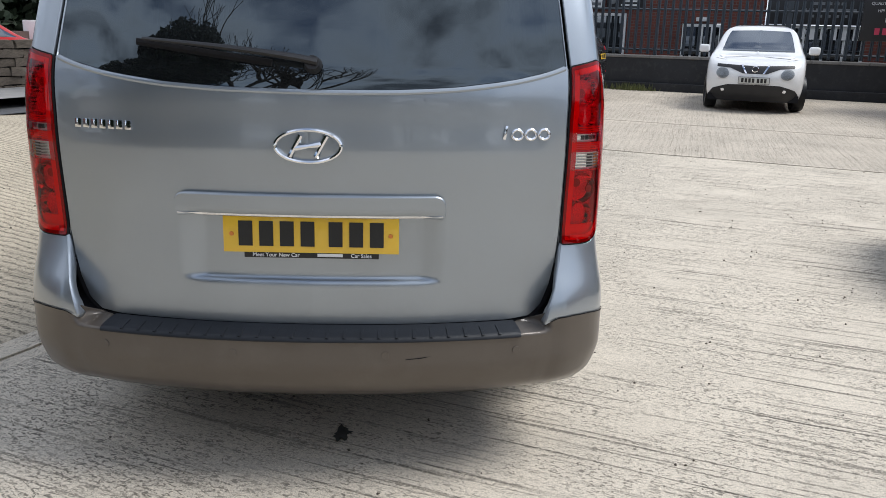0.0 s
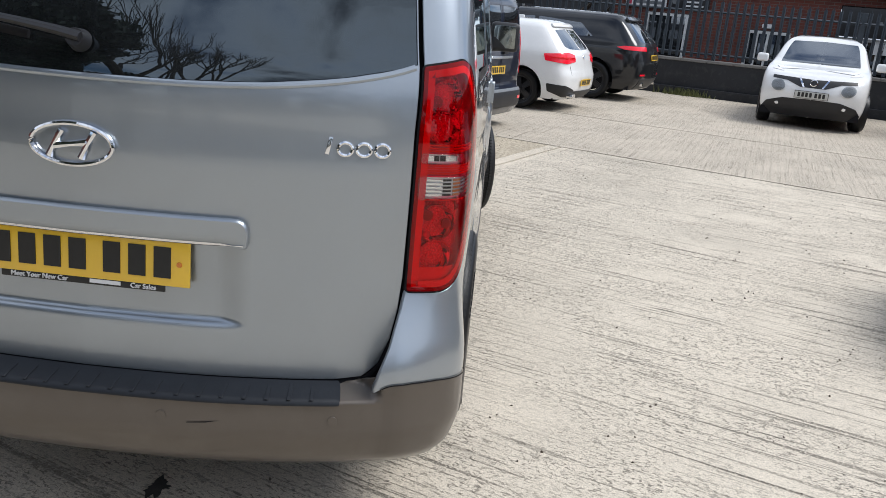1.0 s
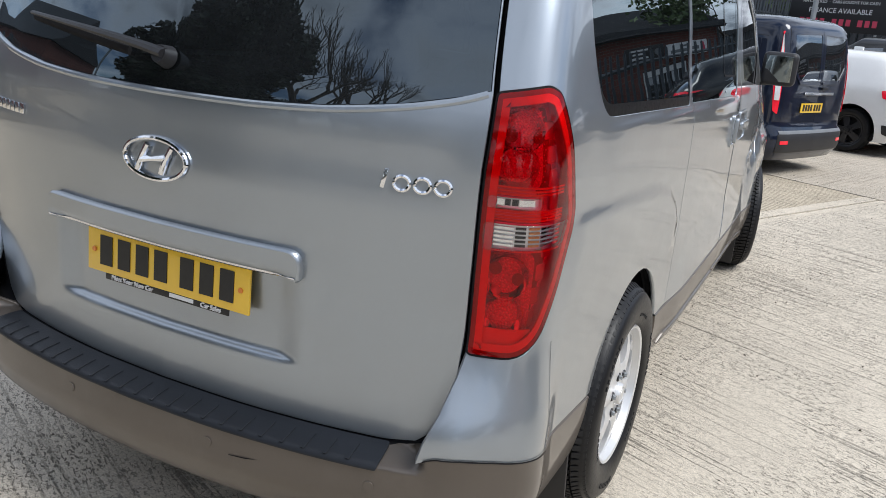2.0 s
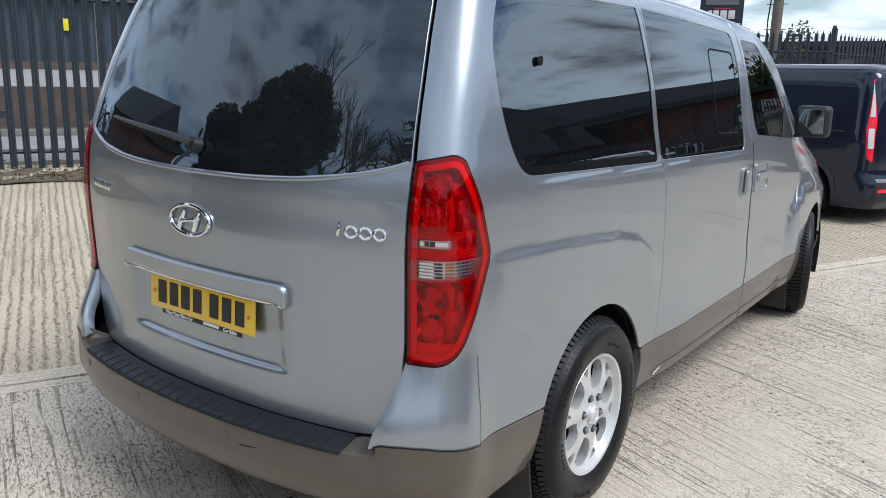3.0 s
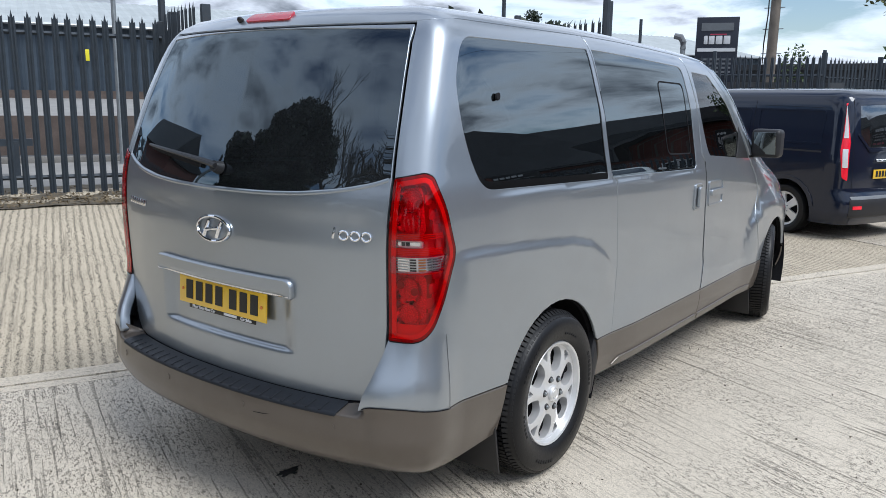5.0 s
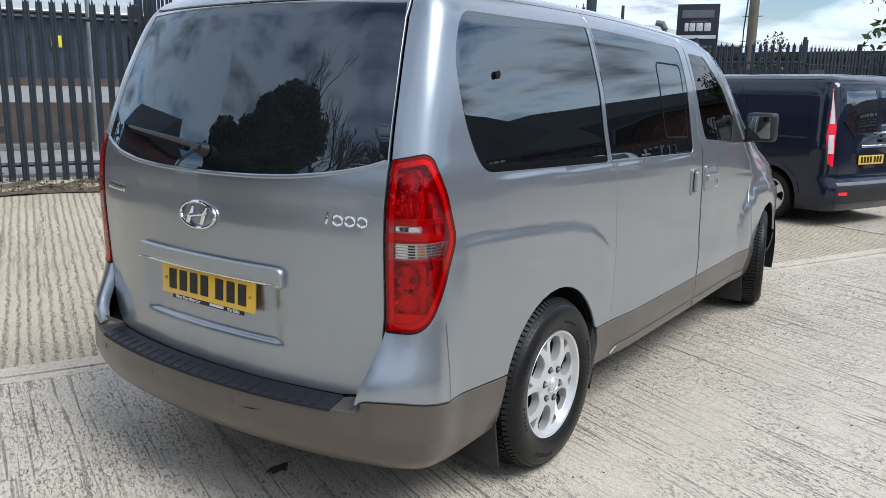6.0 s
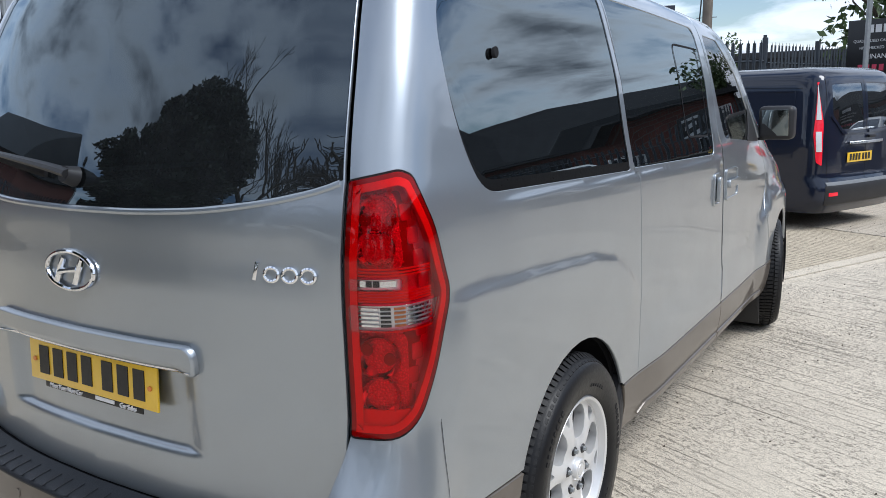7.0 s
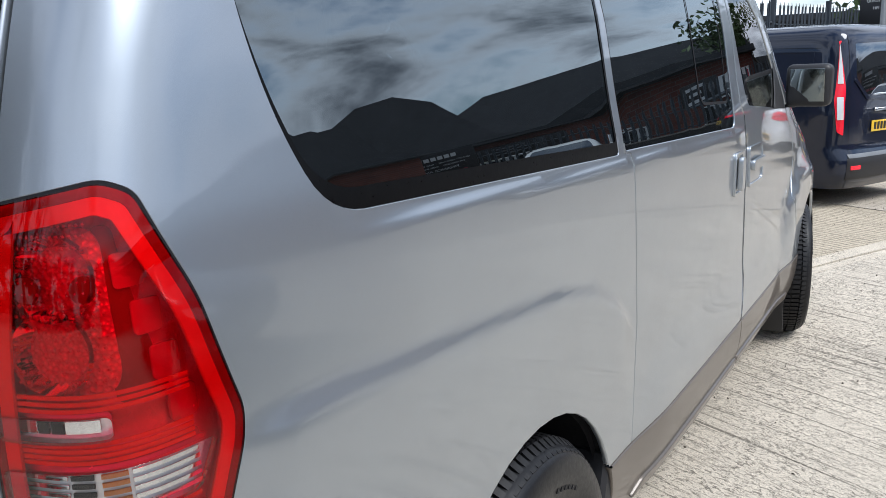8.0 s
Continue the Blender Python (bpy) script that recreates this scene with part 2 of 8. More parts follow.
MAT["ink"] = mat("plate_ink", (0.012, 0.012, 0.012), 0.45, bump=0.0)
MAT["print_white"] = mat("print_white", (0.72, 0.72, 0.72), 0.5, bump=0.0, vary=0.05)
MAT["print_red"] = mat("print_red", (0.55, 0.05, 0.10), 0.5, bump=0.0, vary=0.05)
MAT["privacy"] = pane("privacy_glass", (0.02, 0.026, 0.032), 0.0, 2.45, 0.02, (0.86, 0.96, 1.0), 0.005)
MAT["rear_privacy"] = pane("rear_privacy_glass", (0.02, 0.026, 0.032), 0.0, 1.86, 0.015, (0.76, 0.90, 1.0), 0.017)
MAT["clear"] = pane("tinted_glass", (0.34, 0.40, 0.38), 0.0, 1.5)
MAT["car_glass"] = pane("car_glass", (0.06, 0.065, 0.07), 0.0, 1.6, 0.15, (0.9, 0.95, 1.0), 0.02)
MAT["lens_red"] = pane("red_lens", (1.0, 0.004, 0.065), 0.02, 1.36)
MAT["lens_clear"] = pane("clear_lens", (0.88, 0.88, 0.88), 0.02, 1.5)
MAT["bowl"] = mat("lamp_bowl_silver", (0.94, 0.93, 0.93), 0.30, 0.05, vary=0.12, scale=14, bump=0.6, fine=60, depth=0.006)
MAT["reflector"] = mat("lamp_reflector", (0.92, 0.92, 0.93), 0.22, 0.4, vary=0.05, bump=0.3, fine=160, depth=0.002)
def prism(name):
    """Moulded lamp optics: bright faceted cells."""
    m, n, l, b, _ = nodes_of(name)
    v = coords(n, l)
    t = n.new("ShaderNodeTexVoronoi")
    t.inputs["Scale"].default_value = 190.0
    l.new(v, t.inputs["Vector"])
    l.new(ramp(n, l, t.outputs["Distance"], [(0.15, (0.98, 0.96, 0.96)), (0.6, (0.70, 0.66, 0.66))]), b.inputs["Base Color"])
    b.inputs["Metallic"].default_value = 0.1
    b.inputs["Roughness"].default_value = 0.2
    swirl = noise_node(n, l, v, 26.0, 1.0, 0.4, 0.6)
    bumped(n, l, b, mixed(n, l, 0.55, t.outputs["Distance"], swirl), 0.6, 0.012)
    return m


MAT["prism"] = prism("lamp_prism_optics")
MAT["red_plastic"] = mat("red_plastic", (0.98, 0.006, 0.030), 0.22, 0, 0.4, vary=0.1, bump=0.02)
MAT["brake_red"] = mat("brake_lamp_red", (0.42, 0.012, 0.03), 0.2, 0, 0.6, vary=0.15, scale=20, bump=0.1, fine=200)
MAT["dark_red"] = mat("dark_red_plastic", (0.28, 0.004, 0.012), 0.25, 0, 0.4, vary=0.1, bump=0.02)
MAT["amber"] = mat("amber_plastic", (0.70, 0.22, 0.03), 0.3, 0, 0.4, bump=0.02)
MAT["seat"] = mat("grey_upholstery", (0.07, 0.07, 0.075), 0.9, vary=0.2, bump=0.3)
MAT["mirror"] = mat("mirror_silver", (0.27, 0.30, 0.30), 0.12, 1.0, vary=0.02, bump=0.0)
MAT["yard"] = concrete("yard_concrete", -24.0, (0.640, 0.568, 0.462), crumbled=True)
MAT["yard_left"] = concrete("yard_concrete_raked", -27.0, (0.54, 0.465, 0.35), 0.6, 1.15, 0.066)
MAT["yard_margin"] = concrete("yard_concrete_margin", 65.0, (0.64, 0.565, 0.455), 0.10)
MAT["yard_far"] = concrete("yard_concrete_far", 72.0, (0.54, 0.475, 0.385), 0.4, 0.25, 0.085)
MAT["joint"] = mat("joint_dirt", (0.15, 0.135, 0.11), 0.95, vary=0.4, scale=9, bump=0.6, depth=0.01)
MAT["asphalt"] = mat("asphalt", (0.085, 0.085, 0.088), 0.9, vary=0.25, scale=2, fine=140, bump=0.5, depth=0.006)
MAT["pale_asphalt"] = mat("worn_asphalt", (0.27, 0.26, 0.245), 0.9, vary=0.15, scale=1.2, fine=120, bump=0.3)
MAT["fence"] = mat("fence_paint", (0.040, 0.051, 0.064), 0.5, 0.1, vary=0.2, scale=4, bump=0.1, dirt=(0.050, 0.054, 0.058))
MAT["black_wall"] = mat("black_wall_paint", (0.018, 0.019, 0.022), 0.6, vary=0.3, scale=2.5, bump=0.3, dirt=(0.05, 0.048, 0.045))
MAT["coping"] = mat("stone_coping", (0.20, 0.19, 0.175), 0.9, vary=0.25, scale=3, bump=0.4)
MAT["mortar"] = mat("mortar", (0.24, 0.19, 0.16), 0.95, vary=0.2, bump=0.4)
MAT["brown_brick"] = mat("brown_brick", (0.105, 0.080, 0.068), 0.9, vary=0.25, scale=4, bump=0.4)
MAT["white_upvc"] = mat("white_upvc", (0.70, 0.70, 0.69), 0.4, vary=0.06, bump=0.02)
MAT["cladding"] = mat("grey_cladding", (0.050, 0.068, 0.090), 0.5, 0.2, vary=0.1, scale=2, bump=0.05)
MAT["roof_sheet"] = mat("pale_roof_sheet", (0.42, 0.45, 0.45), 0.6, 0.1, vary=0.12, scale=1.0, bump=0.1)
MAT["shed_dark"] = mat("dark_shed_wall", (0.030, 0.032, 0.036), 0.7, vary=0.2, scale=1.0, bump=0.1)
MAT["soil"] = mat("verge_soil", (0.13, 0.110, 0.080), 0.95, vary=0.45, scale=5, fine=50, bump=0.8, depth=0.02)
MAT["stone"] = mat("rubble_stone", (0.14, 0.115, 0.09), 0.92, vary=0.35, scale=7, bump=0.6, depth=0.01)
MAT["sign_black"] = mat("sign_black", (0.013, 0.013, 0.015), 0.4, vary=0.1, bump=0.02)
MAT["sign_navy"] = mat("sign_navy", (0.018, 0.022, 0.035), 0.45, vary=0.1, bump=0.02)
MAT["sign_grey"] = mat("sign_grey", (0.16, 0.17, 0.18), 0.45, vary=0.1, bump=0.02)
MAT["galv"] = mat("galvanised_steel", (0.33, 0.35, 0.36), 0.45, 0.7, vary=0.15, scale=8, bump=0.05)
MAT["pole_wood"] = mat("weathered_pole", (0.20, 0.17, 0.14), 0.85, vary=0.3, scale=3, bump=0.4)
MAT["bark"] = mat("bark", (0.075, 0.058, 0.042), 0.95, vary=0.35, scale=8, bump=0.8, depth=0.02)
MAT["leaf"] = mat("green_leaf", (0.06, 0.10, 0.028), 0.6, vary=0.4, scale=2, bump=0.05)
MAT["leaf_dark"] = mat("dark_ivy_leaf", (0.018, 0.032, 0.014), 0.6, vary=0.4, scale=2, bump=0.05)
MAT["leaf_olive"] = mat("olive_leaf", (0.13, 0.14, 0.045), 0.6, vary=0.4, scale=2, bump=0.05)
MAT["dry_leaf"] = mat("dry_leaf", (0.19, 0.145, 0.085), 0.8, vary=0.5, scale=30, bump=0.1)
MAT["yellow"] = mat("yellow_sign", (0.75, 0.66, 0.02), 0.5, vary=0.05, bump=0.02)


# ---------------------------------------------------------------- mesh tools
def finish(name, bm, material, smooth=True, angle=None):
    me = bpy.data.meshes.new(name)
    bm.normal_update()
    bm.to_mesh(me)
    bm.free()
    if smooth:
        me.polygons.foreach_set("use_smooth", [True] * len(me.polygons))
        if angle is not None:
            me.set_sharp_from_angle(angle=radians(angle))
    if material:
        me.materials.append(material)
    return me


def part(name, bm, material, parent=None, label="", smooth=True, angle=35, at=None):
    ob = new(name, finish(name, bm, material, smooth, angle))
    if parent is not None:
        ob.parent = parent
    if at is not None:
        ob.matrix_basis = at
    if label:
        ob["label"] = label
    return ob


def piece(name, me, parent, at):
    ob = new(name, me)
    ob.parent = parent
    ob.matrix_basis = at
    return ob


def thing(name, label, category, at=None, group="", kind=""):
    ob = new(name)
    ob.empty_display_size = 0.1
    if at is not None:
        ob.matrix_basis = at
    return tagged(ob, label, category, group, kind)


def box(sx, sy, sz, at=(0, 0, 0), bevel=0.0, seg=2, rot=None, bm=None):
    bm = bm or bmesh.new()
    m = Matrix.Translation(at)
    if rot is not None:
        m = m @ rot
    vs = bmesh.ops.create_cube(bm, size=1.0, matrix=m @ Matrix.Diagonal((sx, sy, sz, 1)))["verts"]
    if bevel:
        es = list({e for v in vs for e in v.link_edges})
        bmesh.ops.bevel(bm, geom=es, offset=bevel, segments=seg, affect="EDGES", profile=0.6)
    return bm


def tube(points, radius, sides=8, bm=None, caps=True, flat=1.0):
    """A round bar along a line of points; radius may be a list."""
    bm = bm or bmesh.new()
    pts = [Vector(p) for p in points]
    rings = []
    for k, p in enumerate(pts):
        d = (pts[min(k + 1, len(pts) - 1)] - pts[max(k - 1, 0)]).normalized()
        a = d.cross(Vector((0, 0, 1)))
        if a.length < 1e-3:
            a = Vector((1, 0, 0))
        a.normalize()
        b = d.cross(a).normalized()
        r = radius[k] if isinstance(radius, (list, tuple)) else radius
        rings.append([bm.verts.new(p + r * (math.cos(q) * a + flat * math.sin(q) * b)) for q in (2 * math.pi * j / sides for j in range(sides))])
    for r0, r1 in zip(rings, rings[1:]):
        for j in range(sides):
            bm.faces.new((r0[j], r0[(j + 1) % sides], r1[(j + 1) % sides], r1[j]))
    if caps:
        bm.faces.new(rings[0][::-1])
        bm.faces.new(rings[-1])
    bmesh.ops.recalc_face_normals(bm, faces=bm.faces)
    return bm


def lathe(profile, sides=48, bm=None):
    """A body turned about the x axis from (x, r) pairs."""
    bm = bm or bmesh.new()
    rings = []
    for x, r in profile:
        rings.append([bm.verts.new((x, r * math.cos(q), r * math.sin(q))) for q in (2 * math.pi * j / sides for j in range(sides))])
    for r0, r1 in zip(rings, rings[1:]):
        for j in range(sides):
            bm.faces.new((r0[j], r1[j], r1[(j + 1) % sides], r0[(j + 1) % sides]))
    bmesh.ops.recalc_face_normals(bm, faces=bm.faces)
    return bm


def letters(name, text, size, material, parent, at, align="CENTER", label=""):
    cu = bpy.data.curves.new(name, "FONT")
    cu.body, cu.size, cu.align_x, cu.align_y, cu.extrude = text, size, align, "CENTER", 0.002
    tmp = bpy.data.objects.new(name, cu)
    scene.collection.objects.link(tmp)
    me = bpy.data.meshes.new_from_object(tmp.evaluated_get(bpy.context.evaluated_depsgraph_get()))
    bpy.data.objects.remove(tmp)
    bpy.data.curves.remove(cu)
    me.materials.clear()
    me.materials.append(material)
    ob = new(name, me)
    ob.parent = parent
    ob.matrix_basis = at
    if label:
        ob["label"] = label
    return ob


# ---------------------------------------------------------------- lofted car shells
def pchip(xs, ys, q):
    xs, ys = np.asarray(xs, float), np.asarray(ys, float)
    h = np.diff(xs)
    d = np.diff(ys) / h
    m = np.zeros(len(xs))
    m[0], m[-1] = d[0], d[-1]
    for k in range(1, len(xs) - 1):
        if d[k - 1] * d[k] > 0:
            w1, w2 = 2 * h[k] + h[k - 1], h[k] + 2 * h[k - 1]
            m[k] = (w1 + w2) / (w1 / d[k - 1] + w2 / d[k])
    k = np.clip(np.searchsorted(xs, q) - 1, 0, len(h) - 1)
    t = (q - xs[k]) / h[k]
    return ((2 * t**3 - 3 * t**2 + 1) * ys[k] + (t**3 - 2 * t**2 + t) * h[k] * m[k]
            + (-2 * t**3 + 3 * t**2) * ys[k + 1] + (t**3 - t**2) * h[k] * m[k + 1])


def softened(a, width):
    if width < 2:
        return a
    k = np.exp(-0.5 * (np.arange(-3 * width, 3 * width + 1) / width) ** 2)
    k /= k.sum()
    n = 3 * width
    lead = 2 * a[0] - a[1:n + 1][::-1]
    tail = 2 * a[-1] - a[-n - 1:-1][::-1]
    return np.convolve(np.concatenate([lead, a, tail]), k, "valid")


def sstep(a, b, x):
    t = np.clip((x - a) / (b - a), 0.0, 1.0)
    return t * t * (3 - 2 * t)


class Shell:
    """A car's skin: a plan outline from the rear middle to the front middle, drawn in by height.
    Profile rows: v, z, in from the side, forward at the rear, back at the front."""

    def __init__(self, outline, prof, y_rear=2.6, y_front=2.6, droop=None, lower=None, swell=None, soft=30):
        pts = np.array(outline, float)
        chord = np.concatenate([[0], np.cumsum(np.hypot(*np.diff(pts, axis=0).T))])
        q = np.linspace(0, chord[-1], 3000)
        x, y = softened(pchip(chord, pts[:, 0], q), soft), softened(pchip(chord, pts[:, 1], q), soft)
        s = np.concatenate([[0], np.cumsum(np.hypot(np.diff(x), np.diff(y)))])
        self.length = s[-1]
        self.s = np.linspace(0, s[-1], 3000)
        self.x, self.y = np.interp(self.s, s, x), np.interp(self.s, s, y)
        tx, ty = np.gradient(self.x, self.s), np.gradient(self.y, self.s)
        n = np.hypot(tx, ty)
        self.nx, self.ny = ty / n, -tx / n
        self.width = self.x.max()
        pr = np.array(prof, float)
        self.v0, self.v1 = pr[0, 0], pr[-1, 0]
        self.v = np.linspace(self.v0, self.v1, 1600)
        self.cols = [softened(pchip(pr[:, 0], pr[:, k], self.v), 14) for k in range(1, 5)]
        self.y_rear, self.y_front = y_rear, y_front
        self.y0, self.y1 = self.y.min(), self.y.max()
        self.droop, self.lower, self.swell = droop, lower, swell

    def P(self, u, v):
        u, v = np.asarray(u, float), np.asarray(v, float)
        s, sg = np.abs(u), np.where(u < 0, -1.0, 1.0)
        x, y = np.interp(s, self.s, self.x), np.interp(s, self.s, self.y)
        nx, ny = np.interp(s, self.s, self.nx), np.interp(s, self.s, self.ny)
        z, side, rear, front = (np.interp(v, self.v, c) for c in self.cols)
        if self.lower:
            o = self.lower(s, x, y, z)
            x, y = x + nx * o, y + ny * o
        if self.swell:
            x = x + self.swell(y, z) * nx
        x = x * (1 - side / self.width)
        gr = np.clip((self.y_rear - y) / (self.y_rear - self.y0), 0, 1.3) ** 2
        gf = np.clip((y - self.y_front) / (self.y1 - self.y_front), 0, 1.3) ** 1.25
        y = y + rear * gr - front * gf
        if self.droop:
            z = z - self.droop(x, y, z)
        return np.stack([x * sg, y, z], -1)

    def N(self, u, v):
        e = 0.004
        a = self.P(u + e, v) - self.P(u - e, v)
        b = self.P(u, v + e) - self.P(u, v - e)
        n = np.cross(a, b)
        return n / np.maximum(np.linalg.norm(n, axis=-1, keepdims=True), 1e-9)

    def rear(self, x, v):
        """The line's place of a point x across the rear."""
        s = self.s[self.s <= self.s[self.x.argmax()]]
        return math.copysign(float(np.interp(abs(x), self.P(s, np.full(len(s), v))[:, 0], s)), x)

    def side(self, y, v):
        """The line's place of a point y along the side."""
        return float(np.interp(y, self.P(self.s, np.full(len(self.s), v))[:, 1], self.s))

    def uv(self, rows):
        """('r', x, v) across the rear, ('s', y, v) along the side, ('f', x, v) across the front."""
        out = []
        for k, a, v in rows:
            if k == "r":
                out.append((self.rear(a, v), v))
            elif k == "s":
                out.append((self.side(a, v), v))
            else:
                i = self.x.argmax()
                s = self.s[i:][::-1]
                out.append((math.copysign(float(np.interp(abs(a), self.P(s, np.full(len(s), v))[:, 0], s)), a), v))
        return out


def rounded(poly, r, seg=5):
    out = []
    n = len(poly)
    rs = r if isinstance(r, (list, tuple)) else [r] * n
    for k in range(n):
        p, a, b = np.array(poly[k]), np.array(poly[k - 1]), np.array(poly[(k + 1) % n])
        da, db = a - p, b - p
        la, lb = np.linalg.norm(da), np.linalg.norm(db)
        t = min(rs[k], la * 0.49, lb * 0.49)
        if t < 1e-4:
            out.append(tuple(p))
            continue
        p0, p1 = p + da / la * t, p + db / lb * t
        for j in range(seg + 1):
            f = j / seg
            out.append(tuple((1 - f) ** 2 * p0 + 2 * f * (1 - f) * p + f * f * p1))
    return out


def resampled(poly, step):
    out = []
    for a, b in zip(poly, poly[1:] + poly[:1]):
        n = max(1, int(math.ceil(math.dist(a, b) / step)))
        out += [(a[0] + (b[0] - a[0]) * j / n, a[1] + (b[1] - a[1]) * j / n) for j in range(n)]
    return out


def grown(poly, d):
    """The outline moved outward by d (inward where negative)."""
    p = np.array(poly)
    area = 0.5 * np.sum(p[:, 0] * np.roll(p[:, 1], -1) - np.roll(p[:, 0], -1) * p[:, 1])
    t = np.roll(p, -1, 0) - np.roll(p, 1, 0)
    t /= np.maximum(np.linalg.norm(t, axis=1, keepdims=True), 1e-9)
    n = np.stack([t[:, 1], -t[:, 0]], 1) * (1 if area > 0 else -1)
    return [tuple(q) for q in p + n * d]


def within(q, poly):
    q, p = np.atleast_2d(q), np.array(poly)
    inside = np.zeros(len(q), bool)
    for (ax, ay), (bx, by) in zip(p, np.roll(p, -1, 0)):
        if ay == by:
            continue
        c = ((ay > q[:, 1]) != (by > q[:, 1])) & (q[:, 0] < (bx - ax) * (q[:, 1] - ay) / (by - ay) + ax)
        inside ^= c
    return inside


def far_from(q, line, d):
    p = np.array(line)
    keep = np.ones(len(q), bool)
    for k in range(0, len(q), 400):
        dd = np.min(np.linalg.norm(q[k:k + 400, None] - p[None], axis=2), axis=1)
        keep[k:k + 400] = dd > d
    return keep


def trimmed(poly, holes=(), step=0.04, edge=None):
    """A flat mesh of a trimmed region: points, triangles and boundary loops."""
    from mathutils.geometry import delaunay_2d_cdt
    edge = edge or step * 0.6
    loops = [resampled(list(poly), edge)] + [resampled(list(h), edge) for h in holes]
    p = np.array(loops[0])
    lo, hi = p.min(0), p.max(0)
    gx, gy = np.meshgrid(np.arange(lo[0] + step / 2, hi[0], step), np.arange(lo[1] + step / 2, hi[1], step))
    q = np.stack([gx.ravel(), gy.ravel()], 1)
    if len(q):
        ok = within(q, loops[0])
        for h in loops[1:]:
            ok &= ~within(q, h)
        q = q[ok]
        for h in loops:
            if len(q):
                q = q[far_from(q, h, edge * 0.6)]
    pts, edges, at = [], [], 0
    for h in loops:
        n = len(h)
        pts += h
        edges += [(at + j, at + (j + 1) % n) for j in range(n)]
        at += n
    pts += [tuple(v) for v in q]
    vs, _, fs, _, _, _ = delaunay_2d_cdt([Vector(v) for v in pts], edges, [], 0, 1e-6)
    vs = np.array([tuple(v) for v in vs])
    fs = np.array([f for f in fs if len(f) == 3])
    mid = vs[fs].mean(1)
    ok = within(mid, loops[0])
    for h in loops[1:]:
        ok &= ~within(mid, h)
    return vs, fs[ok], loops


def skin(name, shell, poly, material, parent, holes=(), off=0.0, step=0.05, rim=0.012, label="", sign=1, edge=None):
    """A panel of the shell, trimmed to poly, with its edge turned in."""
    poly = [(u * sign, v) for u, v in poly]
    holes = [[(u * sign, v) for u, v in h] for h in holes]
    vs, fs, loops = trimmed(poly, holes, step, edge)
    pos, nor = shell.P(vs[:, 0], vs[:, 1]), shell.N(vs[:, 0], vs[:, 1])
    pos = pos + nor * off
    a = np.cross(pos[fs[:, 1]] - pos[fs[:, 0]], pos[fs[:, 2]] - pos[fs[:, 0]])
    flip = (a * nor[fs[:, 0]]).sum(1) < 0
    fs[flip] = fs[flip][:, ::-1]
    V, F, NN = [pos], [fs.tolist()], [nor]
    at = len(pos)
    if rim:
        for h in loops:
            q = np.array(h)
            p, n = shell.P(q[:, 0], q[:, 1]), shell.N(q[:, 0], q[:, 1])
            p = p + n * off
            t = np.roll(p, -1, 0) - np.roll(p, 1, 0)
            out = np.cross(t, n)
            out /= np.maximum(np.linalg.norm(out, axis=1, keepdims=True), 1e-9)
            m = len(q)
            area = np.sum(q[:, 0] * np.roll(q[:, 1], -1) - np.roll(q[:, 0], -1) * q[:, 1])
            if (area < 0) != (h is not loops[0]):
                out = -out
            r0, r1, r2 = p, p - n * rim * 0.25 + out * rim * 0.12, p - n * rim
            V += [r0, r1, r2]
            NN += [n * 0.8 + out * 0.5, n * 0.35 + out * 0.9, out]
            mid = (q + np.roll(q, -1, 0)) / 2
            keep = np.ones(m, bool)
            if h is not loops[0]:
                keep &= within(mid, loops[0])
            for g in loops[1:]:
                if g is not h:
                    keep &= ~within(mid, g)
            for k0, k1 in ((0, 1), (1, 2)):
                b0, b1 = at + k0 * m, at + k1 * m
                F.append([[b0 + j, b0 + (j + 1) % m, b1 + (j + 1) % m, b1 + j] for j in range(m) if keep[j]])
            at += 3 * m
    me = bpy.data.meshes.new(name)
    allv, alln = np.concatenate(V), np.concatenate(NN)
    faces = list(F[0])
    for g in F[1:]:
        g = np.array(g, int).reshape(-1, 4)
        if len(g):
            a = np.cross(allv[g[:, 2]] - allv[g[:, 0]], allv[g[:, 3]] - allv[g[:, 1]])
            turn = (a * alln[g].sum(1)).sum(1) < 0
            g[turn] = g[turn][:, ::-1]
            faces += g.tolist()
    used = np.unique([k for f in faces for k in f])
    new_id = np.full(len(allv), -1)
    new_id[used] = np.arange(len(used))
    allv, alln = allv[used], alln[used]
    me.from_pydata(allv.tolist(), [], [[int(new_id[k]) for k in f] for f in faces])
    me.polygons.foreach_set("use_smooth", [True] * len(me.polygons))
    nn = alln
    nn /= np.maximum(np.linalg.norm(nn, axis=1, keepdims=True), 1e-9)
    me.normals_split_custom_set_from_vertices(nn.tolist())
    me.materials.append(material)
    ob = new(name, me)
    ob.parent = parent
    if label:
        ob["label"] = label
    return ob


def arch(shell, cy, cz, r, n=28, flat=None):
    pts = []
    for j in range(n):
        a = 2 * math.pi * j / n
        pts.append((shell.side(cy + r * math.cos(a), max(cz + r * math.sin(a), shell.v0)), cz + r * math.sin(a)))
    return pts


# ---------------------------------------------------------------- ground
JOINT = Vector((0.425, 0.905, 0)).normalized()          # way of the long slab joint
ACROSS = Vector((-JOINT.y, JOINT.x, 0))                  # to the left of it
JOINT_AT = Vector((-2.1, 2.45, 0))


